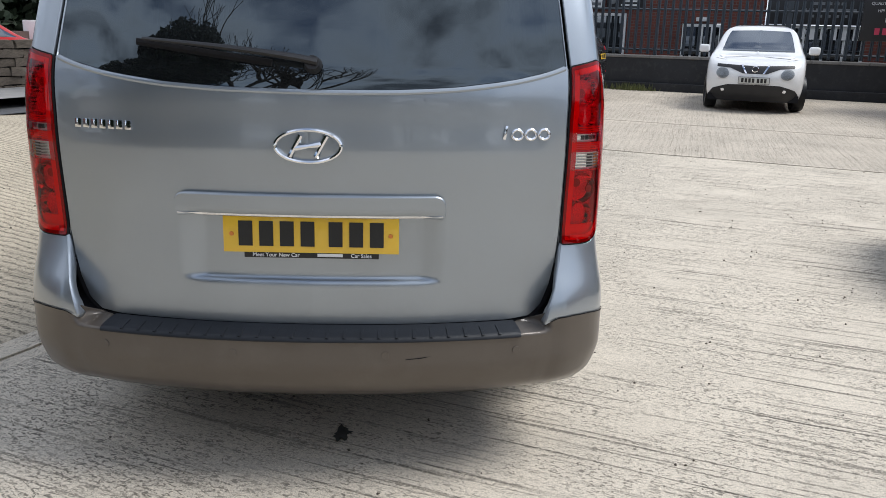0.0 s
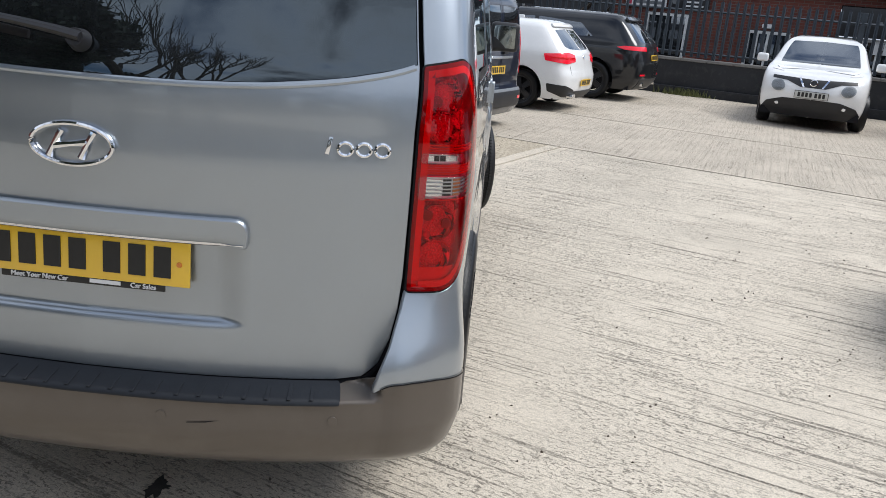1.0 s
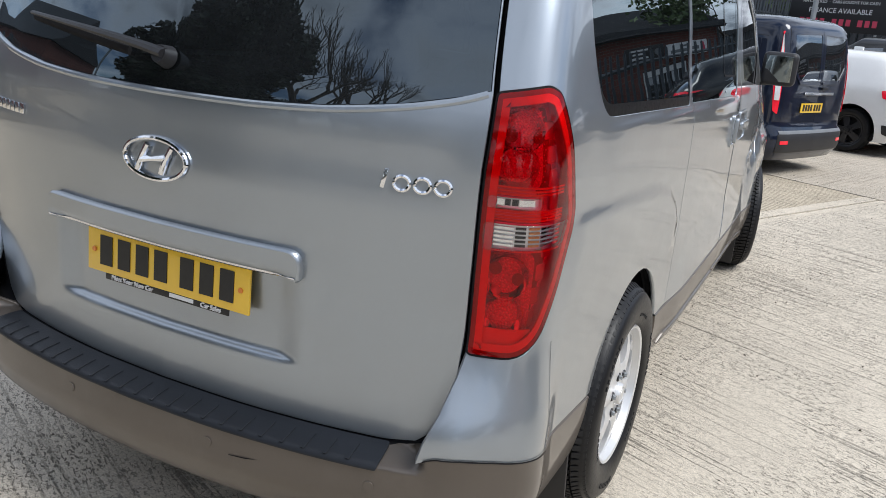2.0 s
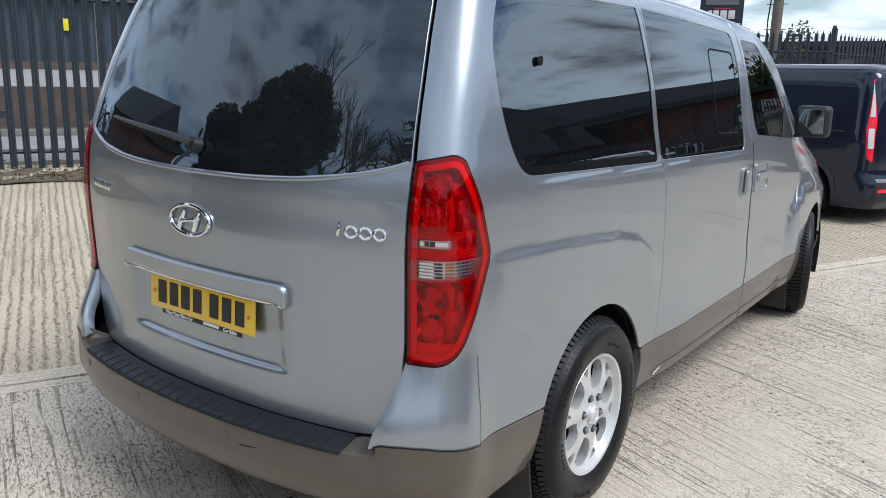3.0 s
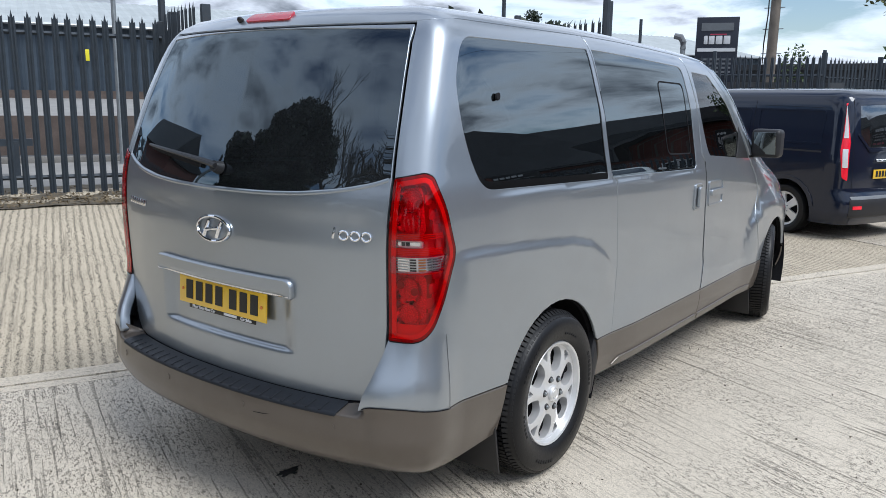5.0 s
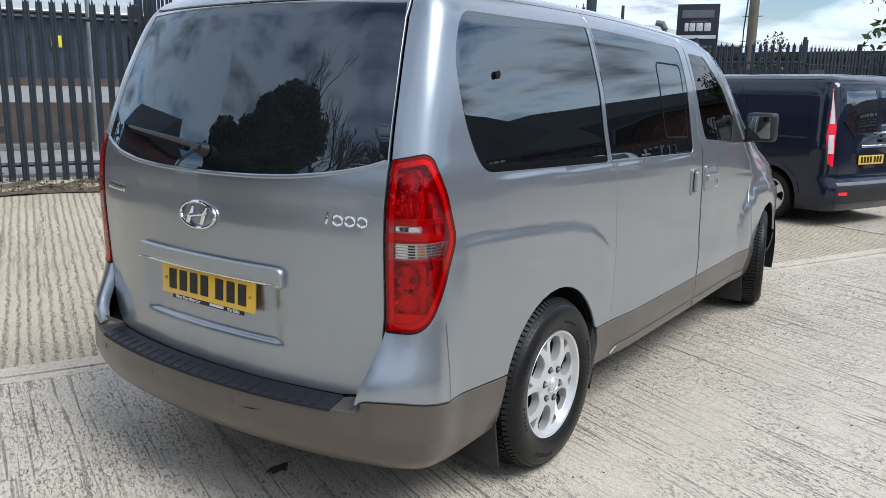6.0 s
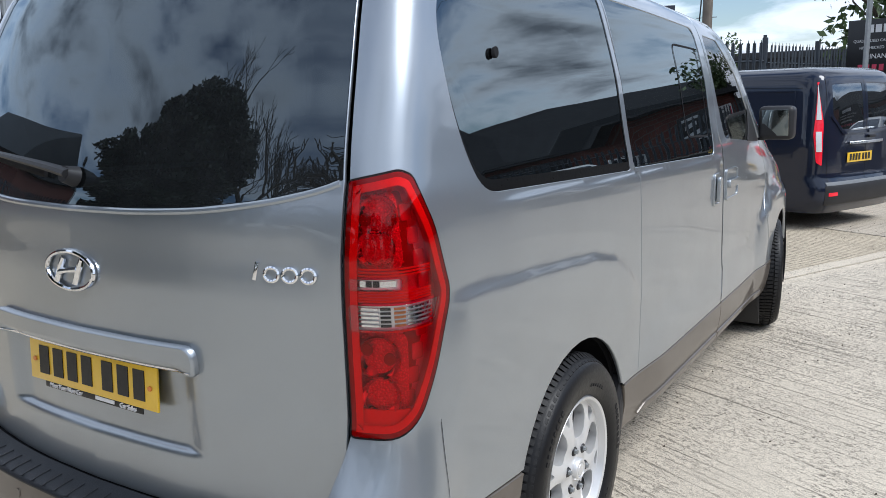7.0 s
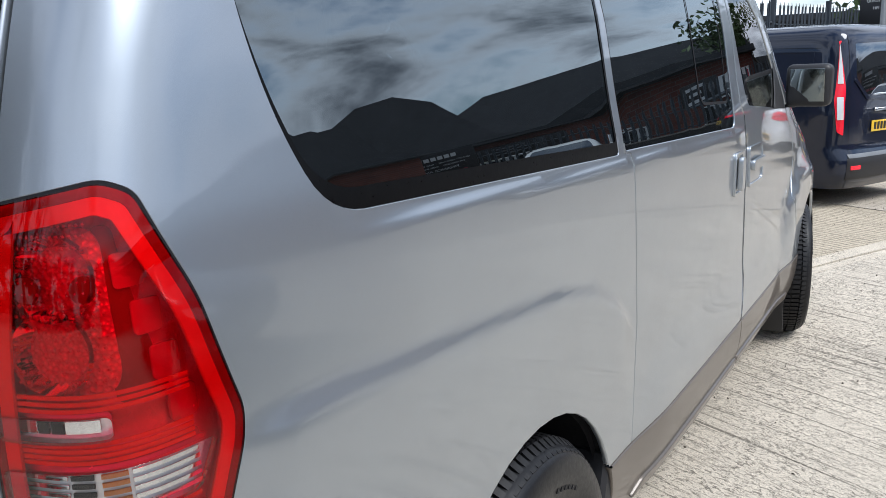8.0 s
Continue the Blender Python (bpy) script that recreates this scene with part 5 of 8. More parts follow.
def make_wheel(parent, at, R=0.343, W=0.215, rim_r=0.212, spokes=6, alloy="alloy", nuts=6, style="y", detail=True):
    w = thing("wheel", "", "")
    w.parent = parent
    w.matrix_basis = at
    h = W / 2
    tyre = part("tyre", lathe([(h * 0.80, rim_r), (h * 0.97, rim_r + 0.012), (h * 1.05, rim_r + (R - rim_r) * 0.45), (h * 1.0, rim_r + (R - rim_r) * 0.75), (h * 0.93, R - 0.026), (h * 0.80, R - 0.013),
                               (h * 0.3, R - 0.010), (-h * 0.3, R - 0.010), (-h * 0.80, R - 0.013), (-h * 0.93, R - 0.026), (-h, R - 0.05), (-h * 1.04, rim_r + 0.03), (-h * 0.8, rim_r)], 64), MAT["wall_rubber"], w, angle=60)
    if detail:
        tread = bmesh.new()
        n = 90
        for j in range(n):
            a = 2 * math.pi * j / n
            for x0, x1, sk in ((-0.98, -0.62, 0.3), (-0.56, -0.22, -0.25), (-0.16, 0.16, 0.25), (0.22, 0.56, -0.25), (0.62, 0.98, 0.3)):
                r0, r1 = R, R
                ra = R - 0.022 if x0 < -0.9 else r0
                rb = R - 0.022 if x1 > 0.9 else r1
                wd = 2 * math.pi / n * 0.34
                quad = []
                for x, r, da in ((x0, ra, -wd), (x1, rb, -wd), (x1, rb, wd), (x0, ra, wd)):
                    b = a + da + sk * x * 0.06
                    quad.append((x * h * 0.93, r, b))
                top = [tread.verts.new((x, r * math.cos(b), r * math.sin(b))) for x, r, b in quad]
                low = [tread.verts.new((x, (r - 0.013) * math.cos(b), (r - 0.013) * math.sin(b))) for x, r, b in quad]
                tread.faces.new(top)
                for k in range(4):
                    tread.faces.new((top[k], top[(k + 1) % 4], low[(k + 1) % 4], low[k]))
        bmesh.ops.recalc_face_normals(tread, faces=tread.faces)
        part("tread", tread, MAT["rubber"], tyre, smooth=False)
        big_bar = finish("sidewall_bar", box(0.003, 0.013, 0.016), MAT["rubber"], False)
        small_bar = finish("sidewall_bar", box(0.003, 0.009, 0.010), MAT["rubber"], False)
        for a0, span, r in ((0.3, 0.62, 0.50), (2.3, 0.55, 0.50), (4.3, 0.62, 0.50), (1.35, 0.5, 0.30), (3.4, 0.45, 0.30), (5.4, 0.5, 0.30)):
            rad = rim_r + (R - rim_r) * r
            for j in range(int(span / 0.075)):
                piece("sidewall_bar", big_bar if r > 0.4 else small_bar, tyre, pose(0, 0, 0, math.degrees(a0 + 0.075 * j)) @ Matrix.Translation((h * (1.045 if r > 0.4 else 1.02), 0, rad)))
    rim = part("rim", lathe([(h * 0.86, rim_r + 0.004), (h * 0.93, rim_r), (h * 0.90, rim_r - 0.008), (h * 0.66, rim_r - 0.015)], 56), MAT[alloy], w)
    # silver barrel coloured near-black for the shade inside the wheel
    part("barrel", lathe([(h * 0.66, rim_r - 0.016), (h * 0.35, rim_r - 0.030), (-h * 0.8, rim_r - 0.03)], 40), MAT["dark_and_shaded_alloy"], w)
    rr = rim_r - 0.012
    holes = []
    step = 2 * math.pi / spokes
    for k in range(spokes):
        if style == "y":
            big = rounded([(rr * 0.44, -0.020), (rr * 0.58, -rr * 0.200), (rr * 0.80, -rr * 0.245), (rr * 0.93, -rr * 0.13), (rr * 0.945, 0.0), (rr * 0.93, rr * 0.13), (rr * 0.80, rr * 0.245), (rr * 0.58, rr * 0.200), (rr * 0.44, 0.020)], 0.030, 4)
            slot = rounded([(rr * 0.72, 0.0), (rr * 0.94, -rr * 0.125), (rr * 0.97, 0.0), (rr * 0.94, rr * 0.125)], 0.008, 2)
            holes += [spin(big, step * k), spin(slot, step * (k + 0.5))]
        else:
            q = math.pi / spokes * 0.58
            big = rounded([(rr * 0.36, -0.006), (rr * 0.93 * math.cos(q), -rr * 0.93 * math.sin(q)), (rr * 0.95, 0.0), (rr * 0.93 * math.cos(q), rr * 0.93 * math.sin(q)), (rr * 0.36, 0.006)], 0.02, 3)
            holes.append(spin(big, step * k))
    def face(y, z):
        r = min(1.0, math.hypot(y, z) / rr)
        ridge = -math.cos(spokes * math.atan2(z, y)) * math.sin(math.pi * min(1.0, max(0.0, (r - 0.22) / 0.72))) if detail else 0.0
        return h * 0.76 + 0.007 * math.cos(r * math.pi) + 0.0075 * ridge

    part("spokes", disc(circle(rr), holes, 0.036 if detail else 0.028, face, 0.011 if detail else 0.03), MAT[alloy], rim, angle=40)
    # near-black disc, painting in the shade behind the spokes
    part("brake_disc", lathe([(h * 0.05, 0.0), (h * 0.05, rr * 0.86), (-h * 0.05, rr * 0.86)], 32), MAT["gap"], w)
    part("centre_cap", lathe([(h * 0.76 + 0.022, 0.0), (h * 0.76 + 0.021, 0.019), (h * 0.76 + 0.017, 0.021), (h * 0.76 + 0.021, 0.024), (h * 0.76 + 0.020, 0.031), (h * 0.76 + 0.014, 0.035), (h * 0.45, 0.036)], 28), MAT[alloy], rim)
    for k in range(nuts):
        a = 2 * math.pi * (k + 0.5) / nuts
        nr = 0.066 if detail else 0.057
        if detail:
            # dark disc round each nut, its recess shade put into the colour
            part("nut_recess_shade", lathe([(h * 0.76 + 0.0085, 0.0), (h * 0.76 + 0.0095, 0.013), (h * 0.76 + 0.004, 0.016)], 16), MAT["dark_and_shaded_alloy"], rim, at=pose(0, nr * math.cos(a), nr * math.sin(a)))
        part("wheel_nut", lathe([(h * 0.76 + 0.018, 0.0), (h * 0.76 + 0.018, 0.0065), (h * 0.76 + 0.004, 0.0095)], 6), MAT["galv" if alloy == "alloy" else alloy], rim, at=pose(0, nr * math.cos(a), nr * math.sin(a)), smooth=False)
    return w


for x, y, steer in ((0.808, HUB_R, 0), (-0.808, HUB_R, 180), (0.79, HUB_F, 15), (-0.79, HUB_F, 195)):
    make_wheel(van, pose(x, y, HUB_Z, 0, 0, steer) @ pose(0, 0, 0, 17, 0, 0), 0.350, 0.215, 0.219)
    well = bmesh.new()
    vs = [[], []]
    for j in range(25):
        a = math.pi * (-0.12 + 1.24 * j / 24)
        for k, xx in ((0, 0.30), (1, 0.872)):
            vs[k].append(well.verts.new((math.copysign(xx, x), y + 0.03 + 0.412 * math.cos(a), 0.345 + 0.412 * math.sin(a))))
    for j in range(24):
        well.faces.new((vs[0][j], vs[0][j + 1], vs[1][j + 1], vs[1][j]))
    well.faces.new(vs[0])
    part("wheel_well", well, MAT["gap"], van)
    flap = box(0.24, 0.012, 0.30 if y < 2 else 0.34, (0, 0, 0), 0.005)
    part("mud_flap", flap, MAT["trim"], van, at=pose(math.copysign(0.755, x), y - 0.385 if y < 2 else y - 0.40, 0.265, 10, 0, 0))
    if y < 2:
        part("arch_liner", box(0.14, 0.07, 0.30, bevel=0.028, seg=3), MAT["trim"], van, at=pose(math.copysign(0.822, x), y + 0.392, 0.375, -16, 0, 0))
part("underbody", box(1.5, 4.6, 0.10, (0, 2.55, 0.33), 0.03), MAT["gap"], van)
part("exhaust", tube([(-0.35, 1.6, 0.30), (-0.35, 0.6, 0.32)], 0.06, 14), MAT["galv"], van)

# door mirrors
for sg in (1, -1):
    mir = thing("door_mirror", "", "")
    mir.parent = van
    mir.matrix_basis = pose(sg * 0.945, 3.65, 1.292)
    part("mirror_housing", box(0.182, 0.12, 0.182, (0, 0.058, 0), 0.034, 4), MAT["trim"], mir)
    part("mirror_glass", box(0.140, 0.006, 0.140, (0, -0.0015, 0.002), 0.002), MAT["mirror"], mir, at=pose(0, -0.004, 0, 7, 0, -sg * 6), label="silvered mirror glass")
    part("mirror_arm", box(0.12, 0.07, 0.06, (-sg * 0.10, 0.05, -0.065), 0.02, 3), MAT["trim"], mir)

# cabin: seats, dash and headrests seen dimly through the glass
for y, xs in ((1.15, (-0.45, 0.0, 0.45)), (2.05, (-0.45, 0.0, 0.45)), (3.05, (-0.42, 0.42))):
    for x in xs:
        st = thing("seat", "", "")
        st.parent = van
        st.matrix_basis = pose(x, y, 0.75)
        part("backrest", box(0.44, 0.16, 0.62, (0, 0, 0.18), 0.06, 3, rot=pose(0, 0, 0, 12)), MAT["seat"], st)
        part("cushion", box(0.46, 0.48, 0.16, (0, 0.26, -0.12), 0.05, 3), MAT["seat"], st)
        part("headrest", box(0.26, 0.10, 0.17, (0, -0.08, 0.58), 0.04, 3, rot=pose(0, 0, 0, 12)), MAT["seat"], st)
part("dashboard", box(1.5, 0.5, 0.30, (0, 3.95, 1.02), 0.08, 3), MAT["trim"], van)
part("cabin_floor", box(1.6, 3.6, 0.04, (0, 2.4, 0.50)), MAT["gap"], van)
wheel_loop = [(0.42 + 0.18 * math.cos(a), 3.62 + 0.07 * math.sin(a), 1.08 + 0.165 * math.sin(a)) for a in (2 * math.pi * j / 28 for j in range(29))]
part("steering_wheel", tube(wheel_loop, 0.014, 8, caps=False), MAT["trim"], van)
q = [(S.side(0.70, 1.565) + 0.011 * math.cos(a), 1.565 + 0.013 * math.sin(a)) for a in (2 * math.pi * j / 16 for j in range(16))]
skin("window_catch", S, q, MAT["gap"], van, off=0.010, step=0.01, rim=0.010)


# ---------------------------------------------------------------- fences
def pale_mesh(height, width=0.074, points=3):
    """One W-section palisade pale with a split, pointed head, standing at z = 0."""
    bm = bmesh.new()
    h = width / 2
    cols = [(-h, 0.0), (-h * 0.45, -0.016), (0.0, -0.004), (h * 0.45, -0.016), (h, 0.0)]
    tops = [height - 0.06, height - 0.085, height, height - 0.085, height - 0.06]
    for side in (0.0, 0.0035):
        low = [bm.verts.new((x, y + side, 0.0)) for x, y in cols]
        neck = [bm.verts.new((x, y + side, height - 0.17)) for x, y in cols]
        top = [bm.verts.new((x * (0.9 if k in (0, 4) else 1.0), y + side, t)) for k, ((x, y), t) in enumerate(zip(cols, tops))]
        for a, b in ((low, neck), (neck, top)):
            for k in range(4):
                bm.faces.new((a[k], a[k + 1], b[k + 1], b[k]))
    bmesh.ops.recalc_face_normals(bm, faces=bm.faces)
    return finish("pale", bm, MAT["fence"], False)


PALES = {}


def palisade(name, label, p0, p1, z0, z1, height, spacing=0.16, posts=2.75, rails=(0.22, 0.86), lift=0.06, post_over=0.0, group="", odd=0.0):
    """A run of palisade fence from p0 to p1 with its foot at z0 and z1."""
    p0, p1 = Vector((*p0, z0)), Vector((*p1, z1))
    run = p1 - p0
    flat = Vector((run.x, run.y, 0))
    ang = math.degrees(math.atan2(flat.y, flat.x))
    f = thing(name, label, "fence", pose(*p0, 0, 0, ang), group or ("palisade gates" if "gate" in name else "palisade fence runs"))
    L = flat.length
    slope = run.z / L
    if height not in PALES:
        PALES[height] = pale_mesh(height)
    n = int(L / spacing)
    rng = random.Random(int(L * 100))
    for k in range(n):
        x = (k + 0.5) * L / n
        low = lift - (0.16 if odd and rng.random() < odd else 0.0)
        piece("pale", PALES[height], f, pose(x + rng.uniform(-0.006, 0.006), -0.035, slope * x + low, 0, rng.uniform(-0.6, 0.6), 0))
    for r in rails:
        part("rail", tube([(0, 0, height * r), (L, 0, height * r + slope * L)], 0.026, 4, flat=1.0), MAT["fence"], f, smooth=False)
    m = max(1, round(L / posts))
    for k in range(m + 1):
        x = k * L / m
        part("post", box(0.075, 0.10, height + 0.02 + post_over, (x, 0.07, (height + post_over) / 2 + slope * x - 0.05), 0.006, 1), MAT["fence"], f, smooth=False)
    return f


def yard_xy(along, left):
    p = yard_point(along, left)
    return (p.x, p.y)


LEFT_F = 6.1
palisade("palisade_fence", "dark grey steel palisade fence beside the road", yard_xy(-11.0, LEFT_F), yard_xy(1.52, LEFT_F), 0.33, 0.33, 2.13, 0.141, 2.75, (0.09, 0.885), 0.0, 0.0, odd=0.2)
palisade("palisade_gate", "open dark grey palisade gate leaf", yard_xy(1.60, LEFT_F), (-5.55, 5.95), 0.33, 0.30, 2.20, 0.15, 9, (0.10, 0.83), 0.04, 0.05)
palisade("palisade_gate", "dark grey palisade gate leaf swung open", (-5.6, 12.4), (-3.25, 11.1), 0.12, 0.10, 2.55, 0.15, 9, (0.10, 0.90), 0.04, 0.30)
palisade("palisade_fence", "dark palisade fence on the yard's far side", (-6.6, 18.5), (-2.15, 19.4), 0.0, 0.0, 2.50, 0.135, 2.2, (0.15, 0.84), 0.05, 0.18)
palisade("palisade_fence", "dark palisade fence running away past the yard", (-2.10, 19.5), (-0.7, 24.2), 0.0, 0.0, 2.45, 0.155, 2.4, (0.15, 0.84), 0.05, 0.18)
MAT["hoarding"] = mat("grey_boarding", (0.10, 0.105, 0.11), 0.8, vary=0.25, scale=2, bump=0.2)
board = tagged(part("hoarding", box(5.2, 0.05, 1.95, (0, 0, 0.98)), MAT["hoarding"], at=pose(-4.3, 19.15, 0.0, 0, 0, 11.4)), "dark close-boarded screen behind the fence", "screen")

# posts by the gate
for x, y, h, r in ((-5.59, 12.06, 3.15, 0.035), (-5.24, 16.8, 3.2, 0.035), (-3.23, 11.12, 3.35, 0.055), (*yard_xy(1.55, LEFT_F + 0.1), 3.3, 0.045)):
    tagged(part("gate_post", tube([(x, y, 0), (x, y, h)], r, 8), MAT["fence"]), "tall dark steel gate post", "post")
cam_post = thing("camera_post", "grey post with a hooded camera on top", "camera", pose(-5.15, 19.01, 0))
part("pole", tube([(0, 0, 0), (0, 0, 2.75)], 0.06, 10), MAT["galv"], cam_post)
part("hood", tube([(0, 0, 2.70), (0, 0, 2.86), (-0.06, -0.02, 2.97), (-0.20, -0.05, 3.0)], [0.075, 0.075, 0.08, 0.07], 10), MAT["sign_grey"], cam_post)


# ---------------------------------------------------------------- verge, road and works beyond the fence
def strip(name, a0, a1, l0, l1, z0, z1, material, label, cat, kind="structure", step=0.4, rough=0.0):
    bm = bmesh.new()
    na, nl = max(1, int((a1 - a0) / step)), max(1, int((l1 - l0) / step))
    g = []
    for i in range(na + 1):
        row = []
        for j in range(nl + 1):
            a, q = a0 + (a1 - a0) * i / na, l0 + (l1 - l0) * j / nl
            e = 0.10 * noise.noise(Vector((a * 1.3, 0, 0))) if rough and j == 0 else 0.0
            p = yard_point(a, q + e)
            row.append(bm.verts.new((p.x, p.y, z0 + (z1 - z0) * j / nl + rough * noise.noise(Vector((a * 3, q * 3, 0))))))
        g.append(row)
    for i in range(na):
        for j in range(nl):
            bm.faces.new((g[i][j], g[i + 1][j], g[i + 1][j + 1], g[i][j + 1]))
    bmesh.ops.recalc_face_normals(bm, faces=bm.faces)
    return tagged(part(name, bm, material), label, cat, kind=kind)


def oriented(sx, sy, sz, along, left, z, bevel=0.0):
    """A block lying along the yard's joint line: sx along, sy across."""
    p = yard_point(along, left)
    return box(sx, sy, sz, bevel=bevel), pose(p.x, p.y, z + sz / 2, 0, 0, math.degrees(math.atan2(JOINT.y, JOINT.x)))


strip("verge", -13.0, 4.0, 5.12, 6.7, 0.292, 0.345, MAT["soil"], "strip of bare soil with dead leaves", "verge", step=0.12, rough=0.022)
strip("road", -60, 60, 6.7, 10.4, 0.34, 0.345, MAT["pale_asphalt"], "worn grey road past the yard", "road", step=2.0)
kerb_bm, kerb_at = oriented(60, 0.15, 0.12, 0, 10.45, 0.33, 0.02)
tagged(part("kerb", kerb_bm, MAT["coping"], at=kerb_at), "pale concrete road kerb", "kerb", kind="structure")
strip("pavement", -60, 60, 10.5, 11.0, 0.44, 0.44, MAT["asphalt"], "narrow dark pavement", "pavement", step=2.0)
rw_bm, rw_at = oriented(70, 0.25, 0.78, 0, 11.1, 0.33)
tagged(part("retaining_wall", rw_bm, MAT["brown_brick"], at=rw_at), "low brown brick retaining wall", "wall", kind="structure")
strip("works_yard", -60, 60, 11.2, 36.0, 1.06, 1.18, MAT["pale_asphalt"], "pale worn asphalt yard above the wall", "yard", step=4.0)

works = thing("works_building", "long grey corrugated works with a pale roof", "building", pose(*yard_point(0, 35.2), 0, 0, math.degrees(math.atan2(JOINT.y, JOINT.x))))
works.location.z = 1.10
part("plinth", box(90, 0.4, 0.42, (0, 0, 0.21)), MAT["brown_brick"], works, smooth=False)
corr = bmesh.new()
rows = []
for k in range(0, 751):
    x = -45 + 0.12 * k
    y = -0.045 if k % 3 == 0 else 0.045
    rows.append((corr.verts.new((x, y, 0.40)), corr.verts.new((x, y, 3.28))))
for a, b in zip(rows, rows[1:]):
    corr.faces.new((a[0], b[0], b[1], a[1]))
part("wall_sheeting", corr, MAT["cladding"], works, smooth=False)
roofb = bmesh.new()
rows = []
for k in range(0, 361):
    x = -45 + 0.25 * k
    d = 0.04 if k % 2 else 0.0
    rows.append((roofb.verts.new((x, -0.4, 3.25 + d)), roofb.verts.new((x, 8.0, 5.05 + d))))
for a, b in zip(rows, rows[1:]):
    roofb.faces.new((a[0], b[0], b[1], a[1]))
part("roof", roofb, MAT["roof_sheet"], works, smooth=False)
part("gutter", tube([(-45, -0.45, 3.22), (45, -0.45, 3.22)], 0.07, 6), MAT["galv"], works)
for x in (-14, 6, 20):
    part("door", box(1.0, 0.08, 2.1, (x, -0.08, 1.3)), MAT["shed_dark"], works, smooth=False)
notice = thing("wall_notice", "small yellow notice fixed to the grey works wall", "sign", pose(*yard_point(2.5, 35.05), 0, 0, math.degrees(math.atan2(JOINT.y, JOINT.x))))
notice.location.z = 3.08
part("notice_panel", box(0.42, 0.02, 0.50, bevel=0.004), MAT["yellow"], notice)
tagged(part("lamp_column", tube([(*yard_xy(1.35, 9.9), 0.33), (*yard_xy(1.35, 9.9), 7.5)], [0.045, 0.03], 10), MAT["galv"]), "pale galvanised street lamp column", "lamp post")
tagged(part("lamp_column", tube([(*yard_xy(-0.6, 12.0), 1.06), (*yard_xy(-0.6, 12.0), 7.5)], [0.06, 0.04], 8), MAT["galv"]), "pale slim lamp column on the works yard", "lamp post")
barrier = thing("road_barrier", "dark low steel barrier beside the road", "barrier", pose(*yard_point(-1.2, 8.2), 0, 0, math.degrees(math.atan2(JOINT.y, JOINT.x))))
part("rail", box(2.4, 0.06, 0.10, (0, 0, 0.48)), MAT["fence"], barrier, smooth=False)
for x in (-0.9, 0.95):
    part("leg", box(0.14, 0.14, 0.50, (x, 0, 0.25)), MAT["fence"], barrier, smooth=False)


# ---------------------------------------------------------------- back wall, fence and brick building
W0, WD = Vector((4.4, 20.1, 0)), Vector((0.93, -0.36, 0)).normalized()
WN = Vector((-WD.y, WD.x, 0))
W_ANG = math.degrees(math.atan2(WD.y, WD.x))


def wall_at(w, off, z=0.0):
    p = W0 + WD * w + WN * off
    return pose(p.x, p.y, z, 0, 0, W_ANG)


back_wall = thing("wall_back", "low black painted wall with stone coping", "wall", wall_at(0, 0), kind="structure")
part("wall_body", box(42.0, 0.30, 0.78, (13.0, 0.15, 0.37)), MAT["black_wall"], back_wall, smooth=False)
part("wall_plinth", box(42.0, 0.16, 0.20, (13.0, -0.08, 0.08), 0.01), MAT["black_wall"], back_wall, smooth=False)
coping = finish("coping_stone", box(0.592, 0.36, 0.065, bevel=0.008, seg=1), MAT["coping"], False)
for k in range(69):
    piece("coping_stone", coping, back_wall, pose(-7.7 + 0.6 * k, 0.15, 0.795))


def fence_on_wall(w0, w1):
    a, b = W0 + WD * w0 + WN * 0.15, W0 + WD * w1 + WN * 0.15
    palisade("palisade_fence", "black palisade fence on the low wall", (a.x, a.y), (b.x, b.y), 0.83, 0.83, 1.34, 0.165, 2.75, (0.10, 0.80), 0.03)


fence_on_wall(-7.6, 4.0)
fence_on_wall(4.05, 33.5)


def brick_mat(name, c1, c2, mortar):
    m, n, l, b, _ = nodes_of(name)
    v = coords(n, l)
    sw = n.new("ShaderNodeSeparateXYZ")
    l.new(v, sw.inputs[0])
    cb = n.new("ShaderNodeCombineXYZ")
    l.new(sw.outputs["X"], cb.inputs["X"])
    l.new(sw.outputs["Z"], cb.inputs["Y"])
    t = n.new("ShaderNodeTexBrick")
    t.inputs["Scale"].default_value = 1.0
    t.inputs["Brick Width"].default_value = 0.225
    t.inputs["Row Height"].default_value = 0.075
    t.inputs["Mortar Size"].default_value = 0.006
    t.inputs["Color1"].default_value = (*c1, 1)
    t.inputs["Color2"].default_value = (*c2, 1)
    t.inputs["Mortar"].default_value = (*mortar, 1)
    l.new(cb.outputs[0], t.inputs["Vector"])
    dirt = ramp(n, l, noise_node(n, l, v, 1.2, 6.0, 0.65), [(0.35, 0.5), (0.7, 1.0)])
    l.new(mixed(n, l, 0.8, t.outputs["Color"], dirt, "MULTIPLY"), b.inputs["Base Color"])
    b.inputs["Roughness"].default_value = 0.9
    bumped(n, l, b, t.outputs["Fac"], -0.4, 0.008)
    return m


MAT["slate"] = mat("dark_slate", (0.022, 0.024, 0.028), 0.95, vary=0.3, scale=3, bump=0.3, spec=0.1)
MAT["brickwork"] = brick_mat("red_brickwork", (0.22, 0.062, 0.042), (0.15, 0.046, 0.036), (0.18, 0.14, 0.12))
hall = thing("brick_hall", "single-storey red brick hall with a dark roof and white doors", "building", wall_at(0, 2.5))
